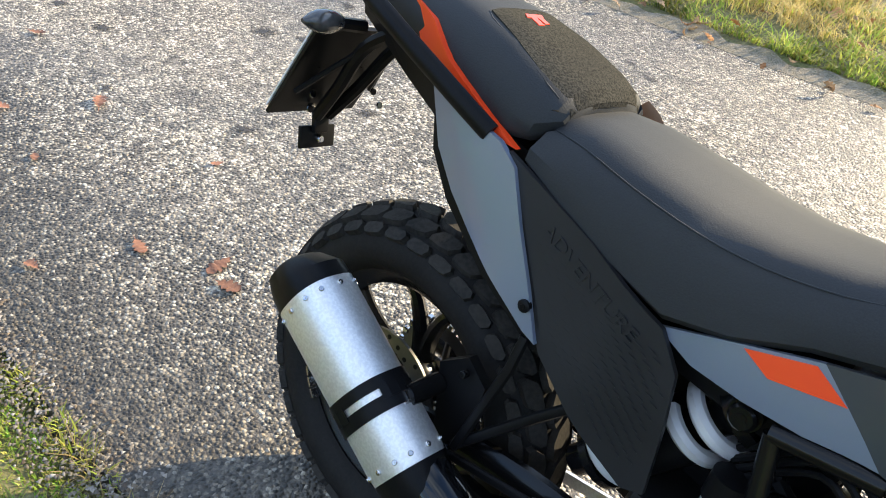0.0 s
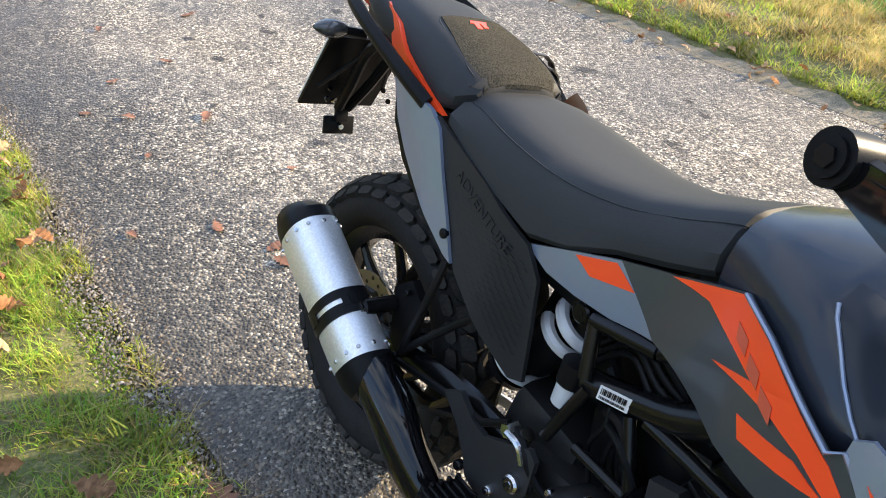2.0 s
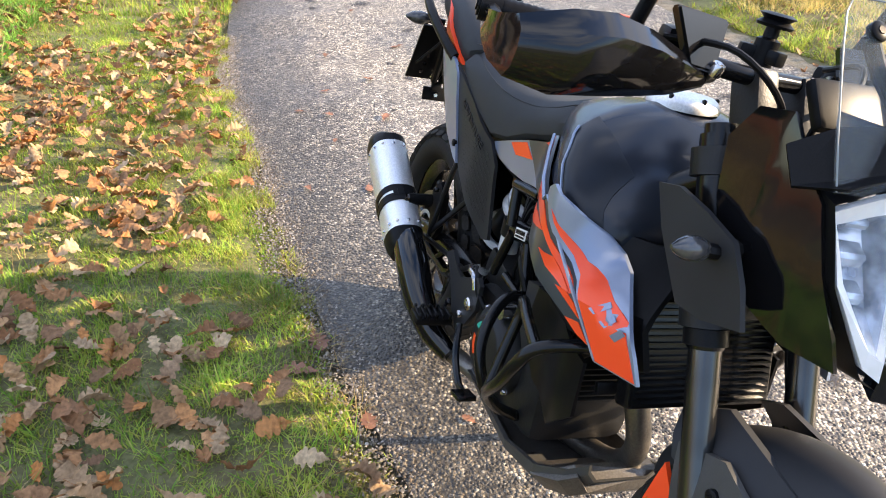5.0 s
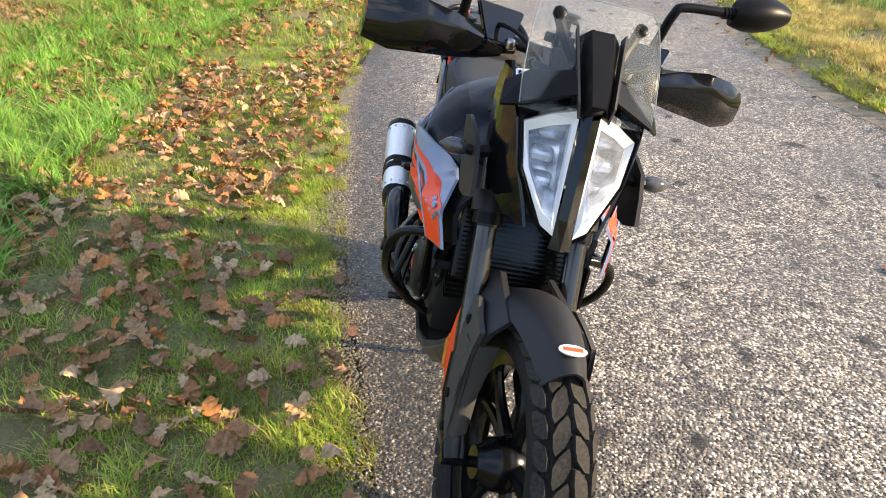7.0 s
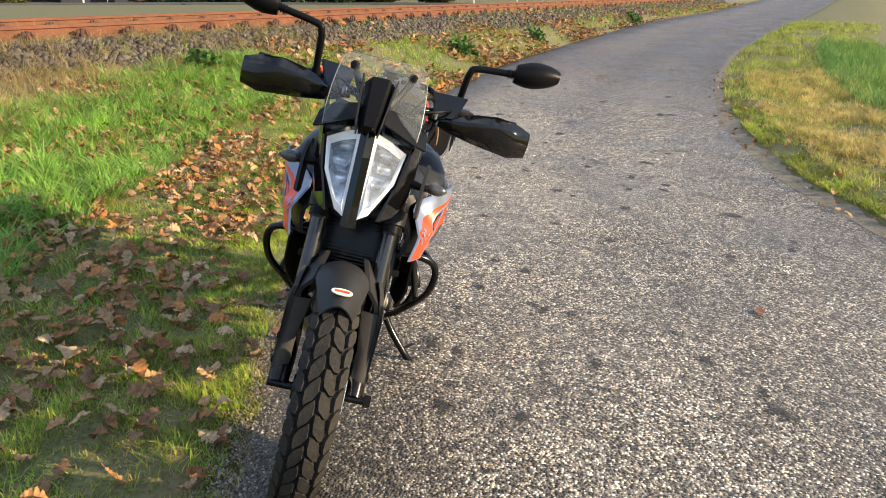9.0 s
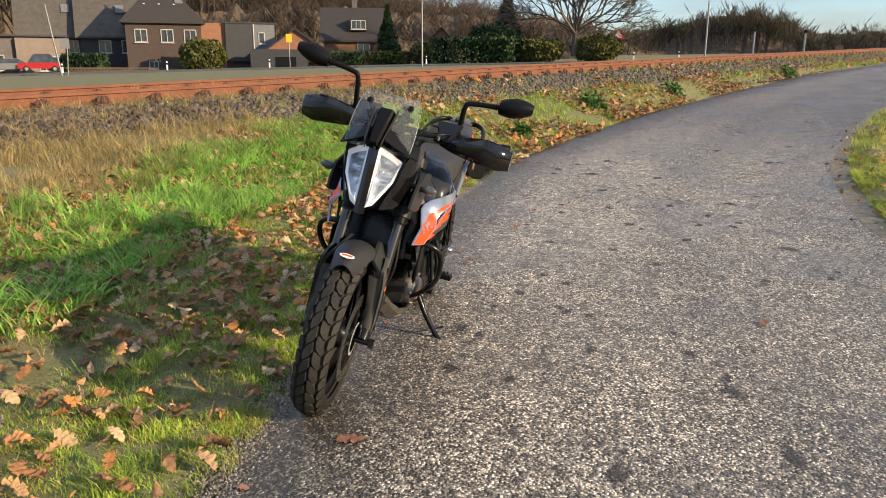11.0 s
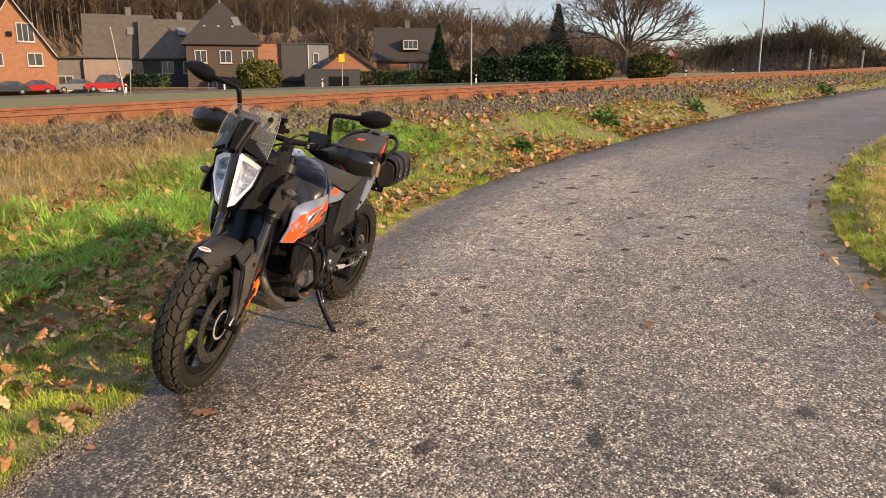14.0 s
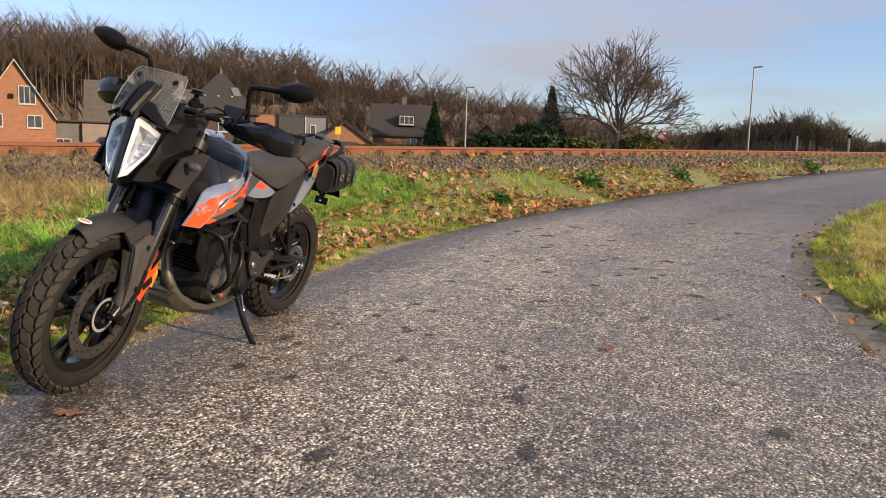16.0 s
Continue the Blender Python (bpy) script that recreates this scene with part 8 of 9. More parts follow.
tagged(stuff_mesh("road", vs, fs, ROADM), "grey asphalt road behind the railway", "road", kind="structure")


def turned(x, y, base=None):
    """A frame at (x, y) on the ground whose X runs to the right as seen from the path."""
    c = Vector((3.65 - x, 2.2 - y, 0)).normalized()
    yaw = math.degrees(math.atan2(c.x, -c.y))
    return pose(x, y, height(x, y) if base is None else base, 0, 0, yaw)


def add(name, bm, material, parent, label="", smooth=False):
    return part(name, bm, material, parent, label, smooth)


def window(parent, x, z, w, h, y=0.0, bars=1):
    """A window on the front wall (towards -Y): frame proud of the wall, panes set back."""
    bm = bmesh.new()
    for dx in (-w / 2, w / 2):
        box((0.10, 0.12, h + 0.1), (x + dx, y - 0.04, z), bm=bm)
    for dz in (-h / 2, h / 2):
        box((w + 0.1, 0.12, 0.10), (x, y - 0.04, z + dz), bm=bm)
    for k in range(bars):
        box((0.07, 0.10, h), (x - w / 2 + w * (k + 1) / (bars + 1), y - 0.04, z), bm=bm)
    bmesh.ops.remove_doubles(bm, verts=bm.verts, dist=0.001)
    wd = add("window", bm, WINFRAME, parent, "white-framed window")
    add("sill", box((w + 0.3, 0.2, 0.07), (x, y - 0.08, z - h / 2 - 0.10)), WINFRAME, wd)
    for k in range(bars + 1):
        pw = w / (bars + 1)
        add("pane", box((pw, 0.03, h), (x - w / 2 + pw * (k + 0.5), y - 0.02, z)), PANE, wd)
    return wd


def gable_roof(w, d, eave, ridge, over=0.35, along='x', th=0.22, x0=0.0, y0=0.0):
    """Two thick slopes; the ridge runs along x or along y."""
    bm = bmesh.new()
    for sg in (-1, 1):
        if along == 'x':
            run = d / 2 + over
            drop = (ridge - eave) * over / (d / 2)
            q = [(-w / 2 - over, sg * run, eave - drop), (w / 2 + over, sg * run, eave - drop), (w / 2 + over, 0, ridge), (-w / 2 - over, 0, ridge)]
        else:
            run = w / 2 + over
            drop = (ridge - eave) * over / (w / 2)
            q = [(sg * run, -d / 2 - over, eave - drop), (sg * run, d / 2 + over, eave - drop), (0, d / 2 + over, ridge), (0, -d / 2 - over, ridge)]
        own = bmesh.new()
        a = [own.verts.new((p[0] + x0, p[1] + y0, p[2])) for p in q]
        b = [own.verts.new((p[0] + x0, p[1] + y0, p[2] + th)) for p in q]
        own.faces.new(a)
        own.faces.new(b)
        for k in range(4):
            own.faces.new((a[k], a[(k + 1) % 4], b[(k + 1) % 4], b[k]))
        join(bm, own)
    return bm


def gable_walls(w, d, eave, ridge, along='x'):
    if along == 'x':
        prof = [(-d / 2, -1.0), (d / 2, -1.0), (d / 2, eave), (0, ridge), (-d / 2, eave)]
        return loft([[(x, y, z) for y, z in prof] for x in (-w / 2, w / 2)])
    prof = [(-w / 2, -1.0), (w / 2, -1.0), (w / 2, eave), (0, ridge), (-w / 2, eave)]
    return loft([[(x, y, z) for x, z in prof] for y in (-d / 2, d / 2)])


def chimney(parent, x, y, z0, z1, material):
    bm = box((0.7, 0.6, z1 - z0), (x, y, (z0 + z1) / 2))
    box((0.85, 0.75, 0.14), (x, y, z1), bm=bm)
    add("chimney", bm, material, parent)


# the large dark-brick house with a hipped roof and a flat-roofed wing
H = thing("house", "dark brick house with a hipped tile roof and grey flat-roofed wing", "house", turned(-78.0, -56.5, -0.9))
add("wall", box((8.6, 9.0, 7.6), (0, 4.5, 2.6)), BRICK_DARK, H, "dark brown brick wall")
e, r = 6.35, 11.6
bm = bmesh.new()
o = [bm.verts.new(p) for p in ((-4.8, -0.5, e), (4.8, -0.5, e), (4.8, 9.5, e), (-4.8, 9.5, e))]
a2 = [bm.verts.new(p) for p in ((-4.8, -0.5, e - 0.2), (4.8, -0.5, e - 0.2), (4.8, 9.5, e - 0.2), (-4.8, 9.5, e - 0.2))]
t1, t2 = bm.verts.new((-0.3, 4.5, r)), bm.verts.new((0.3, 4.5, r))
bm.faces.new((o[0], o[1], t2, t1))
bm.faces.new((o[1], o[2], t2))
bm.faces.new((o[2], o[3], t1, t2))
bm.faces.new((o[3], o[0], t1))
bm.faces.new(a2)
for k in range(4):
    bm.faces.new((a2[k], a2[(k + 1) % 4], o[(k + 1) % 4], o[k]))
rf_ = add("roof", bm, ROOF_DARK, H, "dark tiled hipped roof")
add("finial", rod((0, 4.5, r - 0.1), (0, 4.5, r + 0.7), 0.14, 8, r2=0.05), CLAD_LIGHT, rf_)
for k in range(3):
    add("snow_hook", box((0.25, 0.12, 0.12), (-2.0 + 1.7 * k, 1.5, e + 2.1)), WINFRAME, rf_)
sk_ = bmesh.new()
plate([(1.6, 1.55, e + 2.15), (2.5, 1.55, e + 2.15), (2.1, 2.6, e + 3.25), (1.2, 2.6, e + 3.25)], 0.12, sk_)
add("roof_window", sk_, CLAD_LIGHT, rf_, "bright skylight")
for x in (-2.6, 0.35, 3.0):
    window(H, x, 4.7, 1.35, 1.45)
window(H, -1.4, 1.3, 1.0, 0.9)
add("wing_wall", box((2.9, 7, 7.6), (5.75, 4.6, 2.55)), BRICK_RED, H, "orange brick wall")
add("slate_wing", box((3.4, 7, 4.6), (8.9, 4.1, 4.05)), SLATE, H, "slate-clad upper storey")
add("slate_base", box((3.4, 6.6, 3.0), (8.9, 4.3, 0.4)), BRICK_DARK, H)
lw = add("pale_wing", box((2.7, 7, 4.6), (11.9, 4.2, 4.05)), CLAD_LIGHT, H, "pale grey clad upper storey")
window(H, 11.6, 4.6, 0.7, 1.3, 0.7, 0)
add("dark_base", box((2.5, 6.4, 3.0), (11.8, 4.6, 0.4)), SLATE, H)
add("door", box((1.0, 0.12, 2.1), (11.3, 1.38, 0.4)), CLAD_LIGHT, H, "grey front door")
add("parapet", box((6.3, 7.3, 0.16), (10.3, 4.15, 6.42)), SLATE, H)
add("downpipe", rod((10.6, 0.55, -1), (10.6, 0.55, 6.3), 0.07, 8), WINFRAME, H)

# garage range to its right
G = thing("garage", "low dark garage with an orange brick gable", "garage", turned(-88.0, -44.2, -0.6))
add("wall", gable_walls(6.5, 7, 3.0, 5.3, 'y'), BRICK_RED, G, "orange brick gable")
add("roof", gable_roof(6.5, 7, 3.0, 5.3, 0.4, 'y'), ROOF_DARK, G, "dark tiled roof")
add("front_wing", box((6.8, 3, 3.4), (-2.0, -4.6, 1.2)), SLATE, G, "dark clad front")
add("garage_door", box((2.4, 0.1, 2.2), (-1.2, -6.14, 0.9)), METALBLK, G, "dark garage door")

# orange brick gable house
H = thing("house", "orange brick gable house with white windows", "house", turned(-66.0, -77.0, -1.3))
add("wall", gable_walls(8.2, 9, 5.0, 11.4, 'y'), BRICK_RED, H, "orange brick gable wall")
add("roof", gable_roof(8.2, 9, 5.0, 11.4, 0.25, 'y'), ROOF_DARK, H, "dark tiled steep roof")
for x in (-2.1, 1.9):
    window(H, x, 4.6, 1.5, 1.4, -4.5)
window(H, 1.2, 7.6, 1.7, 2.0, -4.5, 2)
add("barge_board", gable_roof(8.2, 0.1, 5.0, 11.4, 0.1, 'y', 0.14, 0, -4.9), WINFRAME, H)
add("wall_lamp", box((0.5, 0.3, 0.5), (-0.4, -4.65, 7.4)), METALBLK, H)
# older house at its left
H = thing("house", "brick house with a dark roof and a tall glazed door", "house", turned(-57.5, -80.0, -1.3))
add("wall", gable_walls(9.5, 8, 4.6, 9.5, 'x'), BRICK_RED, H, "orange brick wall")
add("roof", gable_roof(9.5, 8, 4.6, 9.5, 0.4, 'x'), ROOF_DARK, H, "dark tiled roof")
window(H, -1.4, 1.4, 2.2, 2.6, -4.0, 2)
window(H, 2.6, 2.2, 1.2, 1.3, -4.0)
# flat-roofed annex
H = thing("annex", "flat-roofed grey and tan annex with white windows", "building", turned(-69.8, -71.5, -1.1))
add("grey_wall", box((6.6, 5, 5.6), (-2.7, 3, 2.0)), RENDER_GREY, H, "grey rendered wall")
add("tan_wall", box((5.2, 5.4, 5.2), (3.2, 2.6, 1.9)), RENDER_TAN, H, "tan rendered wall")
add("roof_edge", box((12.2, 5.8, 0.2), (0.1, 2.8, 4.78)), SLATE, H)
window(H, -4.9, 1.7, 1.0, 1.8, 0.5)
window(H, -1.9, 1.7, 2.4, 1.7, 0.5, 2)
window(H, 4.2, 1.6, 2.6, 1.6, -0.1, 3)
add("downpipe", rod((-5.7, 0.4, -1), (-5.7, 0.4, 4.6), 0.07, 8), WINFRAME, H)
# grey-roofed pair behind
for x, y, w, rz in ((-81.5, -75.5, 8.0, 10.2), (-84.5, -69.5, 7.0, 9.6)):
    H = thing("house", "dark-walled house with a weathered grey tile roof", "house", turned(x, y, -0.8))
    add("wall", gable_walls(w, 8, 5.0, rz, 'x'), SLATE, H, "dark clad wall")
    add("roof", gable_roof(w, 8, 5.0, rz, 0.5, 'x'), ROOF_GREY, H, "weathered grey roof")
    window(H, -0.6, 3.4, 1.4, 1.5, -4.0)
    window(H, 2.0, 3.4, 1.2, 1.5, -4.0)
    chimney(H, 1.4, 0.2, rz - 1, rz + 1.1, RENDER_GREY)
    sk_ = bmesh.new()
    plate([(1.0, -2.2, 7.6), (2.0, -2.2, 7.6), (2.0, -1.4, 8.6), (1.0, -1.4, 8.6)], 0.15, sk_)
    add("roof_window", sk_, CLAD_LIGHT, H, "skylight")
# brick house with a dormer
H = thing("house", "brick house with a steep dark roof and a white dormer window", "house", turned(-99.0, -40.5, 0.3))
add("wall", gable_walls(8.2, 8, 3.6, 7.6, 'x'), BRICK_RED, H, "brick wall")
add("roof", gable_roof(8.2, 8, 3.6, 7.6, 0.5, 'x'), ROOF_DARK, H, "dark tiled roof")
add("dormer", box((2.4, 2.2, 1.5), (0.6, -2.6, 5.4)), ROOF_DARK, H, "dormer")
window(H, 0.6, 5.4, 1.9, 1.1, -3.7, 2)
window(H, 1.2, 2.2, 1.6, 1.4, -4.0)
chimney(H, 0.2, 0.4, 6.8, 8.8, RENDER_GREY)
for dx, w in ((-4.9, 3.0), (5.2, 3.6)):
    G = thing("shed", "small brick outbuilding with a dark gable roof", "shed", turned(-96.5 + 0.4 * dx * -1, -41.0 + dx, 0.3))
    add("wall", gable_walls(w, 4, 2.2, 4.2, 'y'), BRICK_RED, G, "orange brick wall")
    add("roof", gable_roof(w, 4, 2.2, 4.2, 0.3, 'y'), ROOF_DARK, G)
G = thing("house", "small house with a pale gable behind the hedge", "house", turned(-98.0, -27.5, 0.5))
add("wall", gable_walls(4.2, 6, 2.4, 4.6, 'y'), BRICK_RED, G, "brick gable")
add("roof", gable_roof(4.2, 6, 2.4, 4.6, 0.4, 'y'), ROOF_DARK, G)


def car(x, y, yaw, material, length, hgt, label):
    C = thing("car", label, "car", pose(x, y, height(x, y) + 0.14, 0, 0, yaw), "parked cars")
    L2 = length / 2
    prof = [(-L2, 0.35), (-L2, 0.75), (-L2 * 0.92, 0.95), (-L2 * 0.55, 1.0), (-L2 * 0.30, hgt - 0.06), (L2 * 0.35, hgt), (L2 * 0.82, hgt - 0.12 if hgt > 1.7 else 1.0), (L2, 0.85), (L2, 0.35)]
    body = [(p[0], p[1] if p[1] < 1.02 else 1.0) for p in prof]
    add("body", loft([[(px, sy * 0.85 * (1 if abs(sy) < 0.99 else 0.96), pz) for px, pz in body] for sy in (-1, -0.9, 0.9, 1)]), material, C, "painted body", True)
    cab = [(-L2 * 0.55, 0.98), (-L2 * 0.28, hgt - 0.08), (-L2 * 0.1, hgt), (L2 * 0.45, hgt), (L2 * 0.88, 0.98)]
    add("cabin", loft([[(px, sy * (0.80 if pz < 1.05 else 0.66), pz) for px, pz in cab] for sy in (-1, 1)]), PANE, C, "dark windows")
    add("roof_panel", box((L2 * 0.62, 1.3, 0.05), (L2 * 0.16, 0, hgt), bevel=0.02), material, C)
    for px in (-L2 * 0.62, L2 * 0.62):
        for sy in (-1, 1):
            wh = add("wheel", rod((px, sy * 0.66, 0.32), (px, sy * 0.88, 0.32), 0.32, 20), TYRE, C)
            add("hub_cap", rod((px, sy * 0.87, 0.32), (px, sy * 0.895, 0.32), 0.19, 14), GALV, wh)
    add("bumper", box((0.12, 1.6, 0.22), (-L2 - 0.02, 0, 0.45), bevel=0.04), BLACK, C)
    for sy in (-1, 1):
        add("headlight", box((0.08, 0.3, 0.14), (-L2 - 0.01, sy * 0.6, 0.72), bevel=0.03), DRL, C)
    return C


RED_CAR = mat("red_car_paint", (0.330, 0.009, 0.012), (0.300, 0.007, 0.011), 0.25, scale=1, coat=0.6)
SILVER_CAR = mat("silver_car_paint", (0.210, 0.210, 0.210), (0.190, 0.190, 0.190), 0.3, metal=0.5, scale=1, coat=0.6)
DARK_CAR = mat("dark_car_paint", (0.03, 0.035, 0.045), None, 0.25, scale=1, coat=0.6)
car(-61.5, -73.5, 135, DARK_CAR, 4.3, 1.45, "dark parked car in front of the houses")
car(-63.6, -71.9, 137, RED_CAR, 4.0, 1.5, "small red parked hatchback")
car(-66.7, -69.0, 137, SILVER_CAR, 4.3, 1.5, "silver parked car in front of the annex")
car(-68.8, -66.6, 137, RED_CAR, 4.6, 1.95, "red parked van beside the annex")


# posts, signs, lamps
def post_thing(name, label, category, x, y, group=""):
    return thing(name, label, category, turned(x, y), group)


def street_lamp(x, y, h, arm=0.9):
    L = post_thing("street_lamp", "slim galvanised street lamp post", "street lamp", x, y, "street lamps")
    add("pole", tube([(0, 0, -0.4), (0, 0, h * 0.5), (0, 0, h)], [0.11, 0.085, 0.06], 10), GALV, L, "", True)
    add("lamp_head", box((arm, 0.22, 0.12), (arm * 0.4, 0, h + 0.03), (0, -4, 0), 0.04), GALV, L)


street_lamp(-72.5, -22.3, 7.6)
street_lamp(-76.3, 5.4, 9.3)
S = post_thing("street_lamp", "short slanting lamp post beside the parked cars", "street lamp", -55.1, -52.0, "street lamps")
add("pole", tube([(0.45, 0, -0.4), (-0.35, 0, 6.3)], [0.10, 0.06], 10), GALV, S, "", True)
add("sign_board", box((0.8, 0.05, 0.9), (0.9, 0, 2.9)), CLAD_LIGHT, S)
add("sign_post", rod((0.9, 0.05, -0.3), (1.1, 0.05, 2.6), 0.05, 8), GALV, S)

S = post_thing("warning_sign", "red-edged triangular warning sign on a post", "road sign", -90.5, -3.7)
add("post", rod((0, 0, -0.3), (0, 0, 3.9), 0.06, 8), GALV, S)
add("triangle", plate([(-0.75, -0.08, 2.5), (0.75, -0.08, 2.5), (0, -0.08, 3.8)], 0.03), SIGN_RED, S, "red triangle")
add("face", plate([(-0.48, -0.12, 2.66), (0.48, -0.12, 2.66), (0, -0.12, 3.48)], 0.03), SIGN_WHITE, S)
S = post_thing("bus_stop_sign", "small yellow sign on a thin post", "road sign", -78.0, -40.0)
add("post", rod((0, 0, -0.3), (0, 0, 3.2), 0.05, 8), GALV, S)
add("sign_board", box((0.65, 0.06, 0.9), (0, -0.06, 3.3)), SIGN_YEL, S, "yellow board")
for x, y in ((-69.3, -50.3), (-74.6, -40.8), (-84.3, -1.6), (-86.3, 3.2), (-81.6, -24.6), (-62.0, -57.5)):
    S = post_thing("delineator_post", "white roadside marker post with a black band", "marker post", x, y, "marker posts along the road")
    add("post", box((0.16, 0.14, 1.15), (0, 0, 0.45), bevel=0.03), SIGN_WHITE, S)
    add("band", box((0.17, 0.15, 0.2), (0, 0, 0.78), (0, 12, 0)), BLACK, S)
# level crossing
S = post_thing("crossing_sign", "red and white crossing cross on a post", "railway sign", -79.4, 27.3)
add("post", rod((0, 0, -0.5), (0, 0, 3.0), 0.07, 8), GALV, S)
for sg in (-1, 1):
    add("cross_arm", box((0.26, 0.05, 1.6), (0, -0.1 + 0.03 * sg, 2.6), (0, 40 * sg, 0)), SIGN_WHITE, S)
    for e_ in (-1, 1):
        add("red_end", box((0.28, 0.06, 0.42), (sg * e_ * 0.38, -0.1 + 0.03 * sg, 2.6 + e_ * 0.45), (0, 40 * sg, 0)), SIGN_RED, S)
S = post_thing("crossing_sign", "dark crossing cross seen from behind", "railway sign", -78.8, 29.7)
add("post", rod((0, 0, -0.5), (0, 0, 2.2), 0.06, 8), GALV, S)
for sg in (-1, 1):
    add("cross_arm", box((0.22, 0.05, 1.4), (0, 0.03 * sg, 2.4), (0, 38 * sg, 0)), METALBLK, S)
for x, y, h in ((-79.5, 25.7, 3.3), (-70.0, 13.2, 2.6), (-74.0, 9.5, 2.9), (-78.4, 31.7, 4.5)):
    S = post_thing("signal_post", "thin grey post by the level crossing", "post", x, y, "posts by the crossing")
    add("pole", rod((0, 0, -0.5), (0, 0, h), 0.09, 8), GALV, S)
    add("cap", box((0.3, 0.2, 0.3), (0, 0, h), bevel=0.05), METALBLK, S)
# low wooden fence in front of the brick house
F = thing("fence", "low brown wooden lattice fence", "fence", turned(-71.5, -57.5, -1.0))
for k in range(34):
    for sg in (-1, 1):
        add("slat", box((0.07, 0.03, 1.15), (-5.6 + 0.33 * k, 0.02 * sg, 0.7), (0, 40 * sg, 0)), WOODM, F)
add("rail", box((11.6, 0.06, 0.09), (-0.1, 0.0, 1.1)), WOODM, F)
add("rail", box((11.6, 0.06, 0.09), (-0.1, 0.0, 0.35)), WOODM, F)


# foliage
def leaf_cloud(name, cx, cy, rx, ry, hz, n, size, material, label, category, z0=None, flat=False, cone=False, group="", trunk=None):
    """Many small leaf faces in an uneven rounded, boxed or conical crown."""
    base = height(cx, cy) if z0 is None else z0
    u = RNG.normal(size=(n, 3))
    u /= np.linalg.norm(u, axis=1, keepdims=True)
    if flat:
        p = RNG.uniform(-1, 1, (n, 3))
        ax = RNG.integers(0, 3, n)
        p[np.arange(n), ax] = np.sign(p[np.arange(n), ax]) * RNG.uniform(0.85, 1.05, n)
        p[:, 2] = p[:, 2] * 0.5 + 0.5
    elif cone:
        t = RNG.uniform(0, 1, n) ** 1.3
        a = RNG.uniform(0, 2 * math.pi, n)
        r = (1 - t) * RNG.uniform(0.7, 1.1, n) * (1 + 0.2 * np.sin(a * 3 + t * 9))
        p = np.stack([np.cos(a) * r, np.sin(a) * r, t], 1)
    else:
        lump = 1 + 0.22 * np.array([noise.noise((q[0] * 2.3 + cx, q[1] * 2.3, q[2] * 2.3)) for q in u])
        p = u * (RNG.uniform(0.75, 1.05, n) * lump)[:, None]
        p[:, 2] = p[:, 2] * 0.5 + 0.5
    c = np.stack([cx + p[:, 0] * rx, cy + p[:, 1] * ry, base + np.maximum(p[:, 2], 0) * hz], 1)
    d1 = RNG.normal(size=(n, 3))
    d1 /= np.linalg.norm(d1, axis=1, keepdims=True)
    d2 = np.cross(d1, RNG.normal(size=(n, 3)))
    d2 /= np.linalg.norm(d2, axis=1, keepdims=True)
    s = size * RNG.uniform(0.5, 1.3, (n, 1))
    v = np.stack([c - d1 * s, c + d2 * s * 0.6, c + d1 * s, c - d2 * s * 0.6], 1).reshape(-1, 3)
    t = (np.array([[0, 1, 2], [0, 2, 3]])[None] + (np.arange(n) * 4)[:, None, None]).reshape(-1, 3)
    root = thing(name, label, category, None, group)
    cr_ = fast_mesh("crown", v, t, material)
    cr_.parent = root
    st = part("trunk", tube([(cx, cy, base - 0.3), (cx, cy, base + hz * 0.35), (cx, cy, base + hz * 0.7)], [0.18, 0.12, 0.04], 8), BARK, root)
    return root


leaf_cloud("bush", -75.7, -50.0, 3.0, 2.4, 4.1, 5200, 0.20, BUSH, "large round olive-green bush before the brick house", "bush", -0.7)
leaf_cloud("hedge", -86.0, -20.0, 2.2, 4.6, 3.2, 6500, 0.22, EVERGREEN, "tall clipped dark green hedge", "hedge", 0.4, True)
leaf_cloud("shrub", -87.5, -18.0, 2.5, 3.4, 4.6, 4000, 0.25, EVERGREEN, "dark evergreen shrub behind the hedge", "shrub", 0.6)
leaf_cloud("shrub", -88.0, -12.8, 2.0, 3.0, 2.9, 3200, 0.22, BUSH, "olive shrub beside the bare tree", "shrub", 0.8)
leaf_cloud("shrub", -89.0, -6.0, 2.0, 2.8, 3.0, 3000, 0.22, BUSH, "olive shrub under the bare tree", "shrub", 1.0)
leaf_cloud("conifer", -93.0, -17.5, 2.3, 2.3, 9.2, 6500, 0.28, EVERGREEN, "dark green conical conifer in a garden", "conifer", 0.8, False, True)
leaf_cloud("conifer", -92.0, -33.0, 1.8, 1.8, 7.5, 3600, 0.28, EVERGREEN, "slender dark conifer beside the houses", "conifer", 0.4, False, True)
leaf_cloud("hedge", -90.5, -36.0, 1.6, 6.0, 2.1, 4500, 0.22, BUSH, "brown-green clipped hedge along the gardens", "hedge", 0.0, True)
leaf_cloud("hedge", -73.0, -64.0, 1.0, 2.6, 2.5, 2400, 0.2, EVERGREEN, "row of dark green garden shrubs", "hedge", -0.9, True)
leaf_cloud("hedge", -86.0, -39.5, 1.6, 5.0, 2.3, 3500, 0.22, EVERGREEN, "dark garden hedge by the garage", "hedge", -0.3, True)
leaf_cloud("shrub", -92.0, -27.5, 2.0, 2.6, 2.8, 2200, 0.22, BUSH, "garden shrub by the road", "shrub", 0.4)


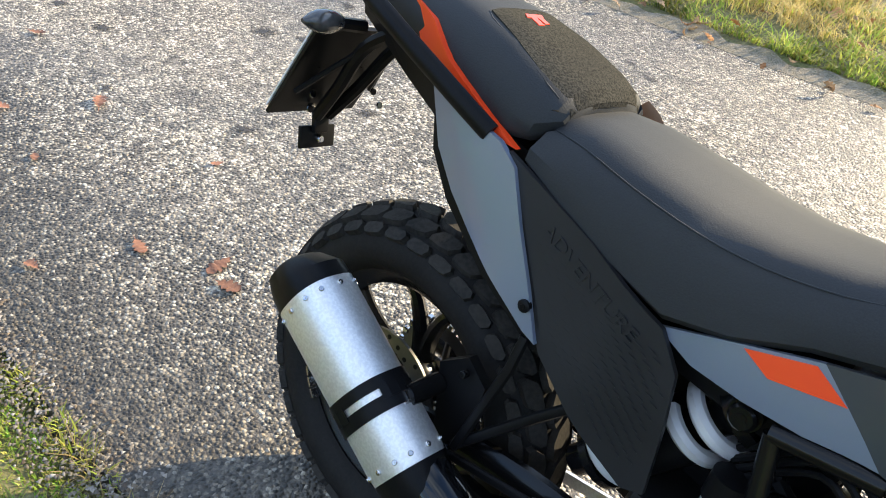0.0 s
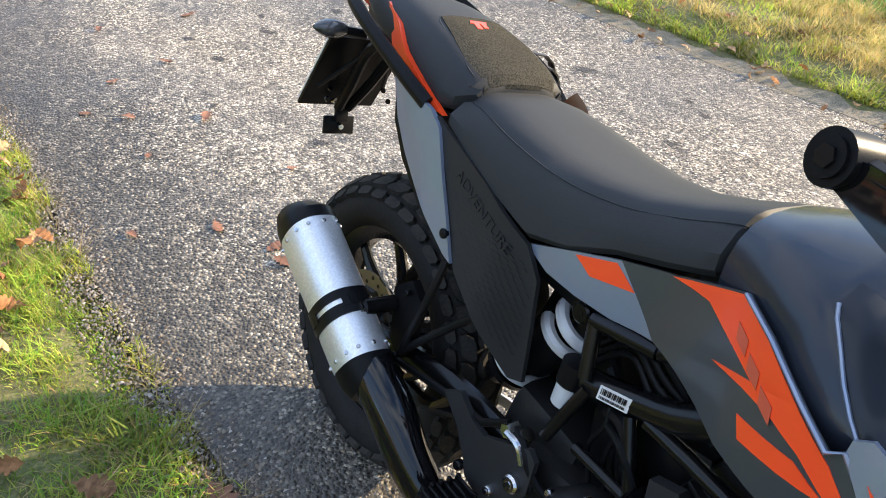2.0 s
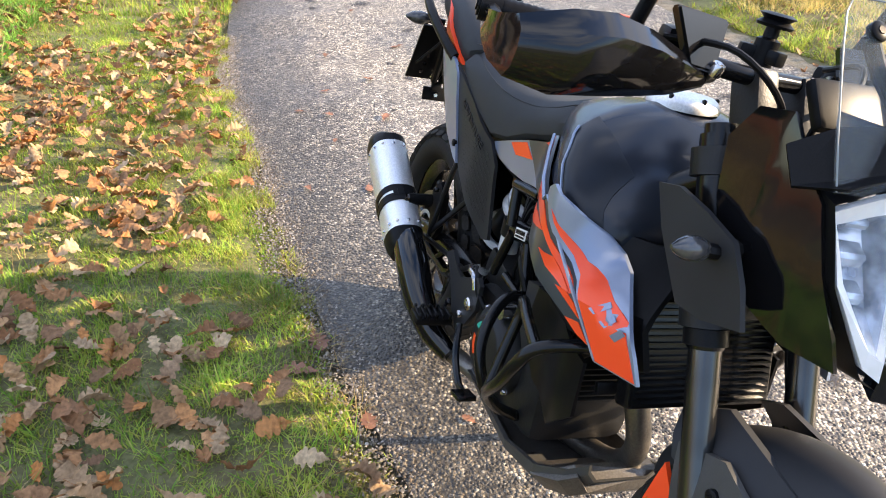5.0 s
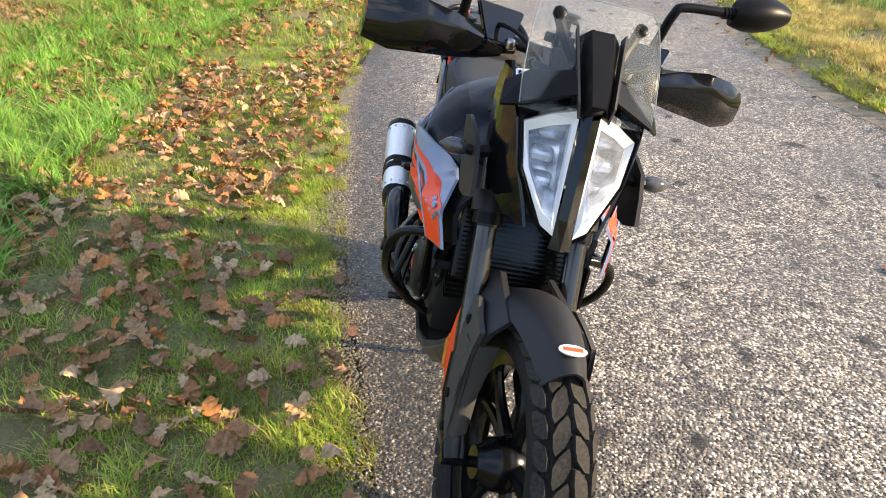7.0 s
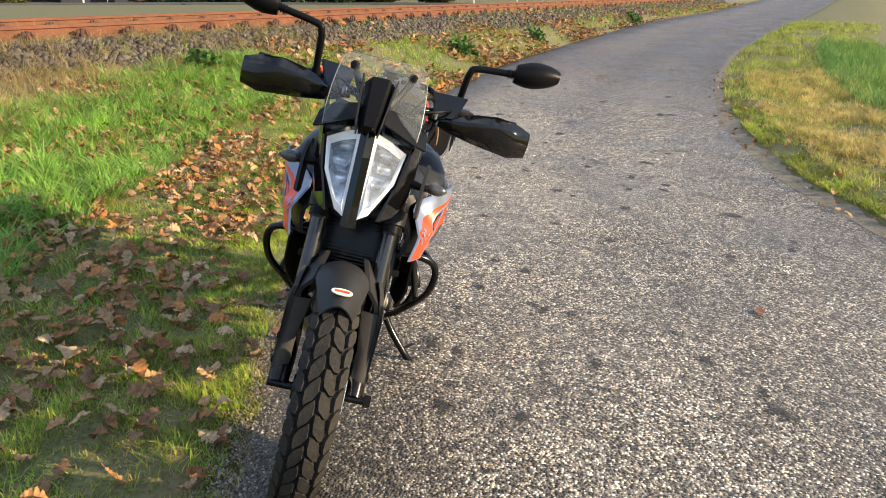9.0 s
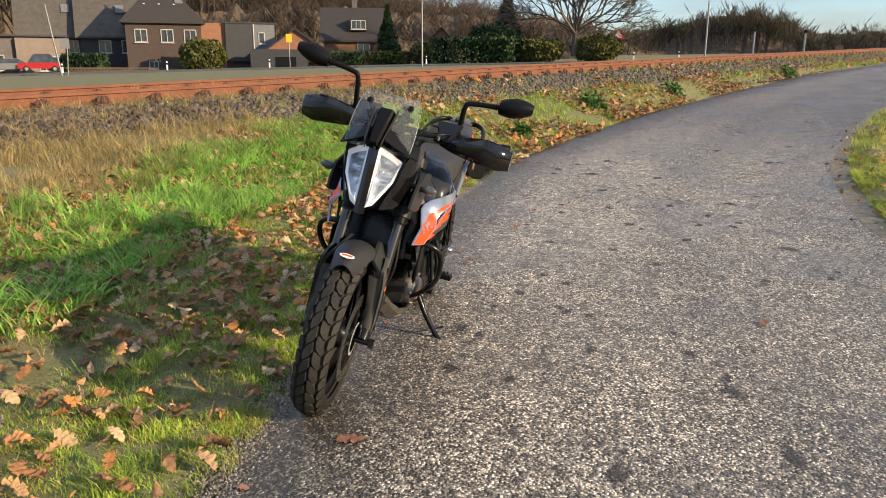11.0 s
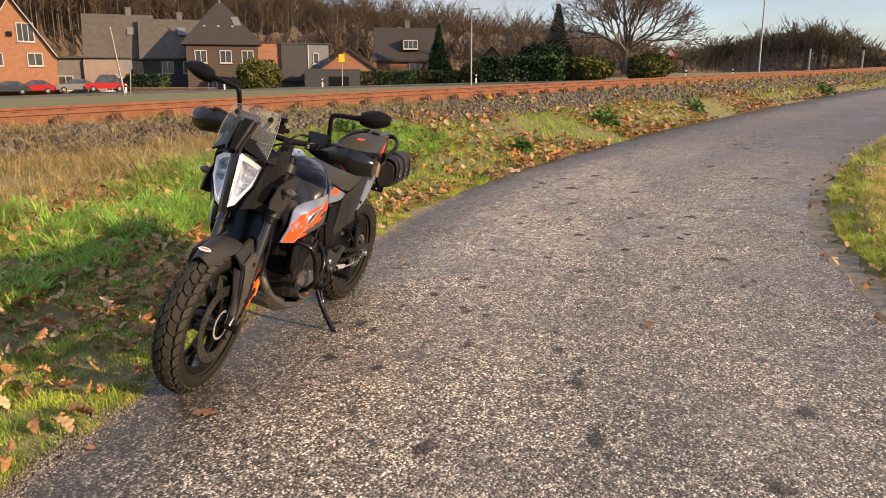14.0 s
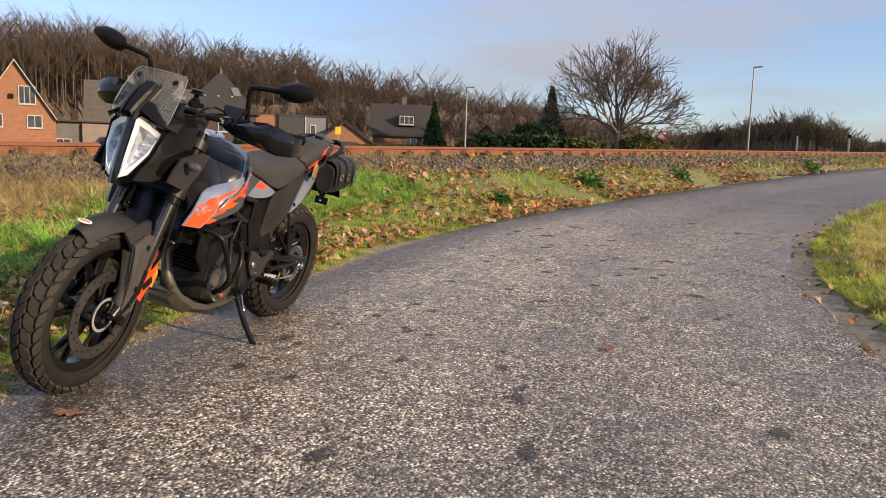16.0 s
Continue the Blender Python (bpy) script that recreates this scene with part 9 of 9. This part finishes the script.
def grow(p, d, length, r, depth, segs, rng, spread, twig):
    """Recursive limbs: bends, forks, and fine twigs at the ends."""
    q = p.copy()
    n = 3
    for i in range(n):
        nd = (d + Vector((rng.uniform(-1, 1), rng.uniform(-1, 1), rng.uniform(-0.5, 0.9))) * 0.16).normalized()
        e_ = q + nd * (length / n)
        segs.append((q.copy(), e_.copy(), r * (1 - 0.25 * i / n), r * (1 - 0.25 * (i + 1) / n)))
        q, d = e_, nd
        if depth > 0 and i > 0:
            side = d.orthogonal().normalized()
            side.rotate(Matrix.Rotation(rng.uniform(0, 6.28), 3, d))
            grow(q, (d + side * spread * rng.uniform(0.7, 1.3)).normalized(), length * rng.uniform(0.55, 0.75), r * 0.55, depth - 1, segs, rng, spread, twig)
    if depth > 0:
        for k in range(2):
            side = d.orthogonal().normalized()
            side.rotate(Matrix.Rotation(rng.uniform(0, 6.28), 3, d))
            grow(q, (d + side * spread * 0.7 * rng.uniform(0.5, 1.2)).normalized(), length * rng.uniform(0.62, 0.82), r * 0.66, depth - 1, segs, rng, spread, twig)


def segs_mesh(segs, sides=4):
    vs, ts = [], []
    for a, b, r0, r1 in segs:
        d = (b - a).normalized()
        s = d.orthogonal().normalized()
        t = d.cross(s)
        base = len(vs)
        for p, r in ((a, r0), (b, r1)):
            for k in range(sides):
                q = 2 * math.pi * k / sides
                vs.append(p + s * math.cos(q) * r + t * math.sin(q) * r)
        for k in range(sides):
            j = (k + 1) % sides
            ts += [(base + k, base + j, base + sides + j), (base + k, base + sides + j, base + sides + k)]
    return np.array([tuple(v) for v in vs]), np.array(ts)


rng = random.Random(11)
TREE = thing("tree", "large bare broad-crowned tree beside the road", "tree")
tx, ty, tz = -88.0, -8.5, 1.6
segs = []
grow(Vector((0, 0, 0)), Vector((0, 0, 1)), 3.0, 0.42, 0, segs, rng, 0.6, 0)
top = segs[-1][1]
for k in range(14):
    a = 2 * math.pi * k / 14 + rng.uniform(-0.2, 0.2)
    out = rng.uniform(0.25, 1.7)
    grow(top - Vector((0, 0, rng.uniform(0, 0.9))), Vector((math.cos(a) * out, math.sin(a) * out, 1.0)).normalized(), rng.uniform(3.2, 4.2), 0.16, 4, segs, rng, 0.75, 0)
sv, st_ = segs_mesh([s for s in segs], 3)
big = fast_mesh("crown", sv + np.array([tx, ty, tz]), st_, BARK, True)
big.parent = TREE
ends = np.array([tuple(s[1]) for s in segs if s[3] < 0.03])
pick = ends[RNG.choice(len(ends), min(900, len(ends)), replace=False)] + RNG.normal(0, 0.25, (min(900, len(ends)), 3)) + np.array([tx, ty, tz])
pick = pick[pick[:, 2] < tz + 11]
lv = leaves("withered_leaves", pick, 0.22, 0.3, TREE_LEAF, "", 1.0)
lv.parent = TREE
lv["kind"] = "stuff"
del lv["category"]


def wood(name, line, rows, depth_step, hmin, hmax, count, material, label, ztop, twigs=34, z_under=None):
    """A wood of bare trees along a line of places: trunks, rising limbs and a haze of twigs, with a bank of undergrowth behind."""
    rng2 = random.Random(count)
    pts = smooth_line([(x, y, h) for x, y, h in line], 10)
    segs = []
    for r in range(rows):
        for i in range(count):
            t = (i + rng2.uniform(0, 1)) / count * (len(pts) - 1)
            p = pts[int(t)].lerp(pts[min(int(t) + 1, len(pts) - 1)], t - int(t))
            away = Vector((p.x - 3.6, p.y - 2.2, 0)).normalized()
            q = Vector((p.x, p.y, 0)) + away * (r * depth_step + rng2.uniform(0, depth_step))
            top = p.z * (1 + 0.03 * r) * rng2.uniform(0.80, 1.04)
            h = min(top + 2, rng2.uniform(hmin, hmax))
            b = Vector((q.x, q.y, top - h))
            w = h * rng2.uniform(0.15, 0.25)
            tr = 0.012 * h
            crown = h * rng2.uniform(0.25, 0.45)
            segs.append((b, b + Vector((0, 0, crown)), tr, tr * 0.7))
            tip = b + Vector((rng2.uniform(-1, 1), rng2.uniform(-1, 1), crown + (h - crown) * 0.8))
            segs.append((b + Vector((0, 0, crown)), tip, tr * 0.7, 0.05))
            for k in range(twigs):
                z0 = crown * 0.8 + (h - crown) * rng2.uniform(0, 0.75)
                a = rng2.uniform(0, 6.283)
                s0 = b + Vector((0, 0, z0))
                rad = w * rng2.uniform(0.3, 0.95)
                e0 = s0 + Vector((math.cos(a) * rad, math.sin(a) * rad, rng2.uniform(0.7, 1.9) * rad))
                segs.append((s0, e0, 0.05, 0.025))
                for m_ in range(4):
                    a2 = a + rng2.uniform(-0.9, 0.9)
                    e1 = e0 + Vector((math.cos(a2), math.sin(a2), rng2.uniform(0.2, 1.5))) * rad * rng2.uniform(0.3, 0.65)
                    segs.append((e0.lerp(s0, rng2.uniform(0, 0.5)), e1, 0.034, 0.014))
    v, t = segs_mesh(segs, 3)
    ob = tagged(fast_mesh(name, v, t, material), label, "woods", kind="stuff")
    # undergrowth bank
    vs, fs = [], []
    n = len(pts)
    for j, f in enumerate((0.0, 0.3, 0.65, 0.88)):
        for i, p in enumerate(pts):
            away = Vector((p.x - 3.6, p.y - 2.2, 0)).normalized()
            q = Vector((p.x, p.y, 0)) + away * (j * depth_step * rows * 0.33)
            lowz = (z_under if z_under is not None else height(p.x, p.y)) - 1.0
            vs.append((q.x, q.y, lowz + (p.z - lowz) * f * (1 + 0.25 * noise.noise((i * 0.7, j, 2.0)))))
    for j in range(3):
        for i in range(n - 1):
            a = j * n + i
            fs.append((a, a + 1, a + n + 1, a + n))
    tagged(stuff_mesh("woodland_floor", vs, fs, UNDER), "dim brown undergrowth on the wooded hillside", "undergrowth", kind="structure")
    return ob


UNDER = mat("brown_undergrowth", (0.076, 0.053, 0.036), (0.045, 0.036, 0.026), 0.95, scale=0.25, fine=0.8, fine_scale=1.6, fine_col=(0.126, 0.086, 0.054), bump=1.0, bump_scale=1.2, stretch=(1, 1, 0.4))
wood("hillside_woods", [(-78, -150, 24), (-96, -138, 25), (-107, -127, 25.5), (-117.7, -117.1, 26), (-128.3, -105.3, 24.6), (-138.4, -91.6, 23.3), (-147.5, -76.1, 21.2), (-155.2, -59.1, 18.2), (-161, -41.1, 15.0), (-163.7, -29, 12.6), (-166, -16, 9)], 4, 7.0, 11, 17, 175, WOODS, "bare brown winter woods on the hillside behind the houses", 0, 27)
wood("far_thicket", [(-150, -22, 8.5), (-160, -12, 8.2), (-172, -2, 8.8), (-176.5, 6.3, 11.0), (-175.9, 17.5, 12.8), (-174.7, 24, 11.6), (-173.5, 33, 8.0), (-170, 46, 8.5), (-160, 66, 9), (-140, 90, 9)], 3, 5.0, 5, 9, 80, WOODS_DARK, "dark leafless thicket along the road", 0)
wood("garden_trees", [(-92, -62, 9), (-100, -52, 9.5), (-106, -42, 9.5), (-110, -30, 9), (-112, -20, 8.5), (-112, -8, 7)], 2, 3.0, 6, 9, 26, WOODS, "bare garden trees behind the houses", 0)
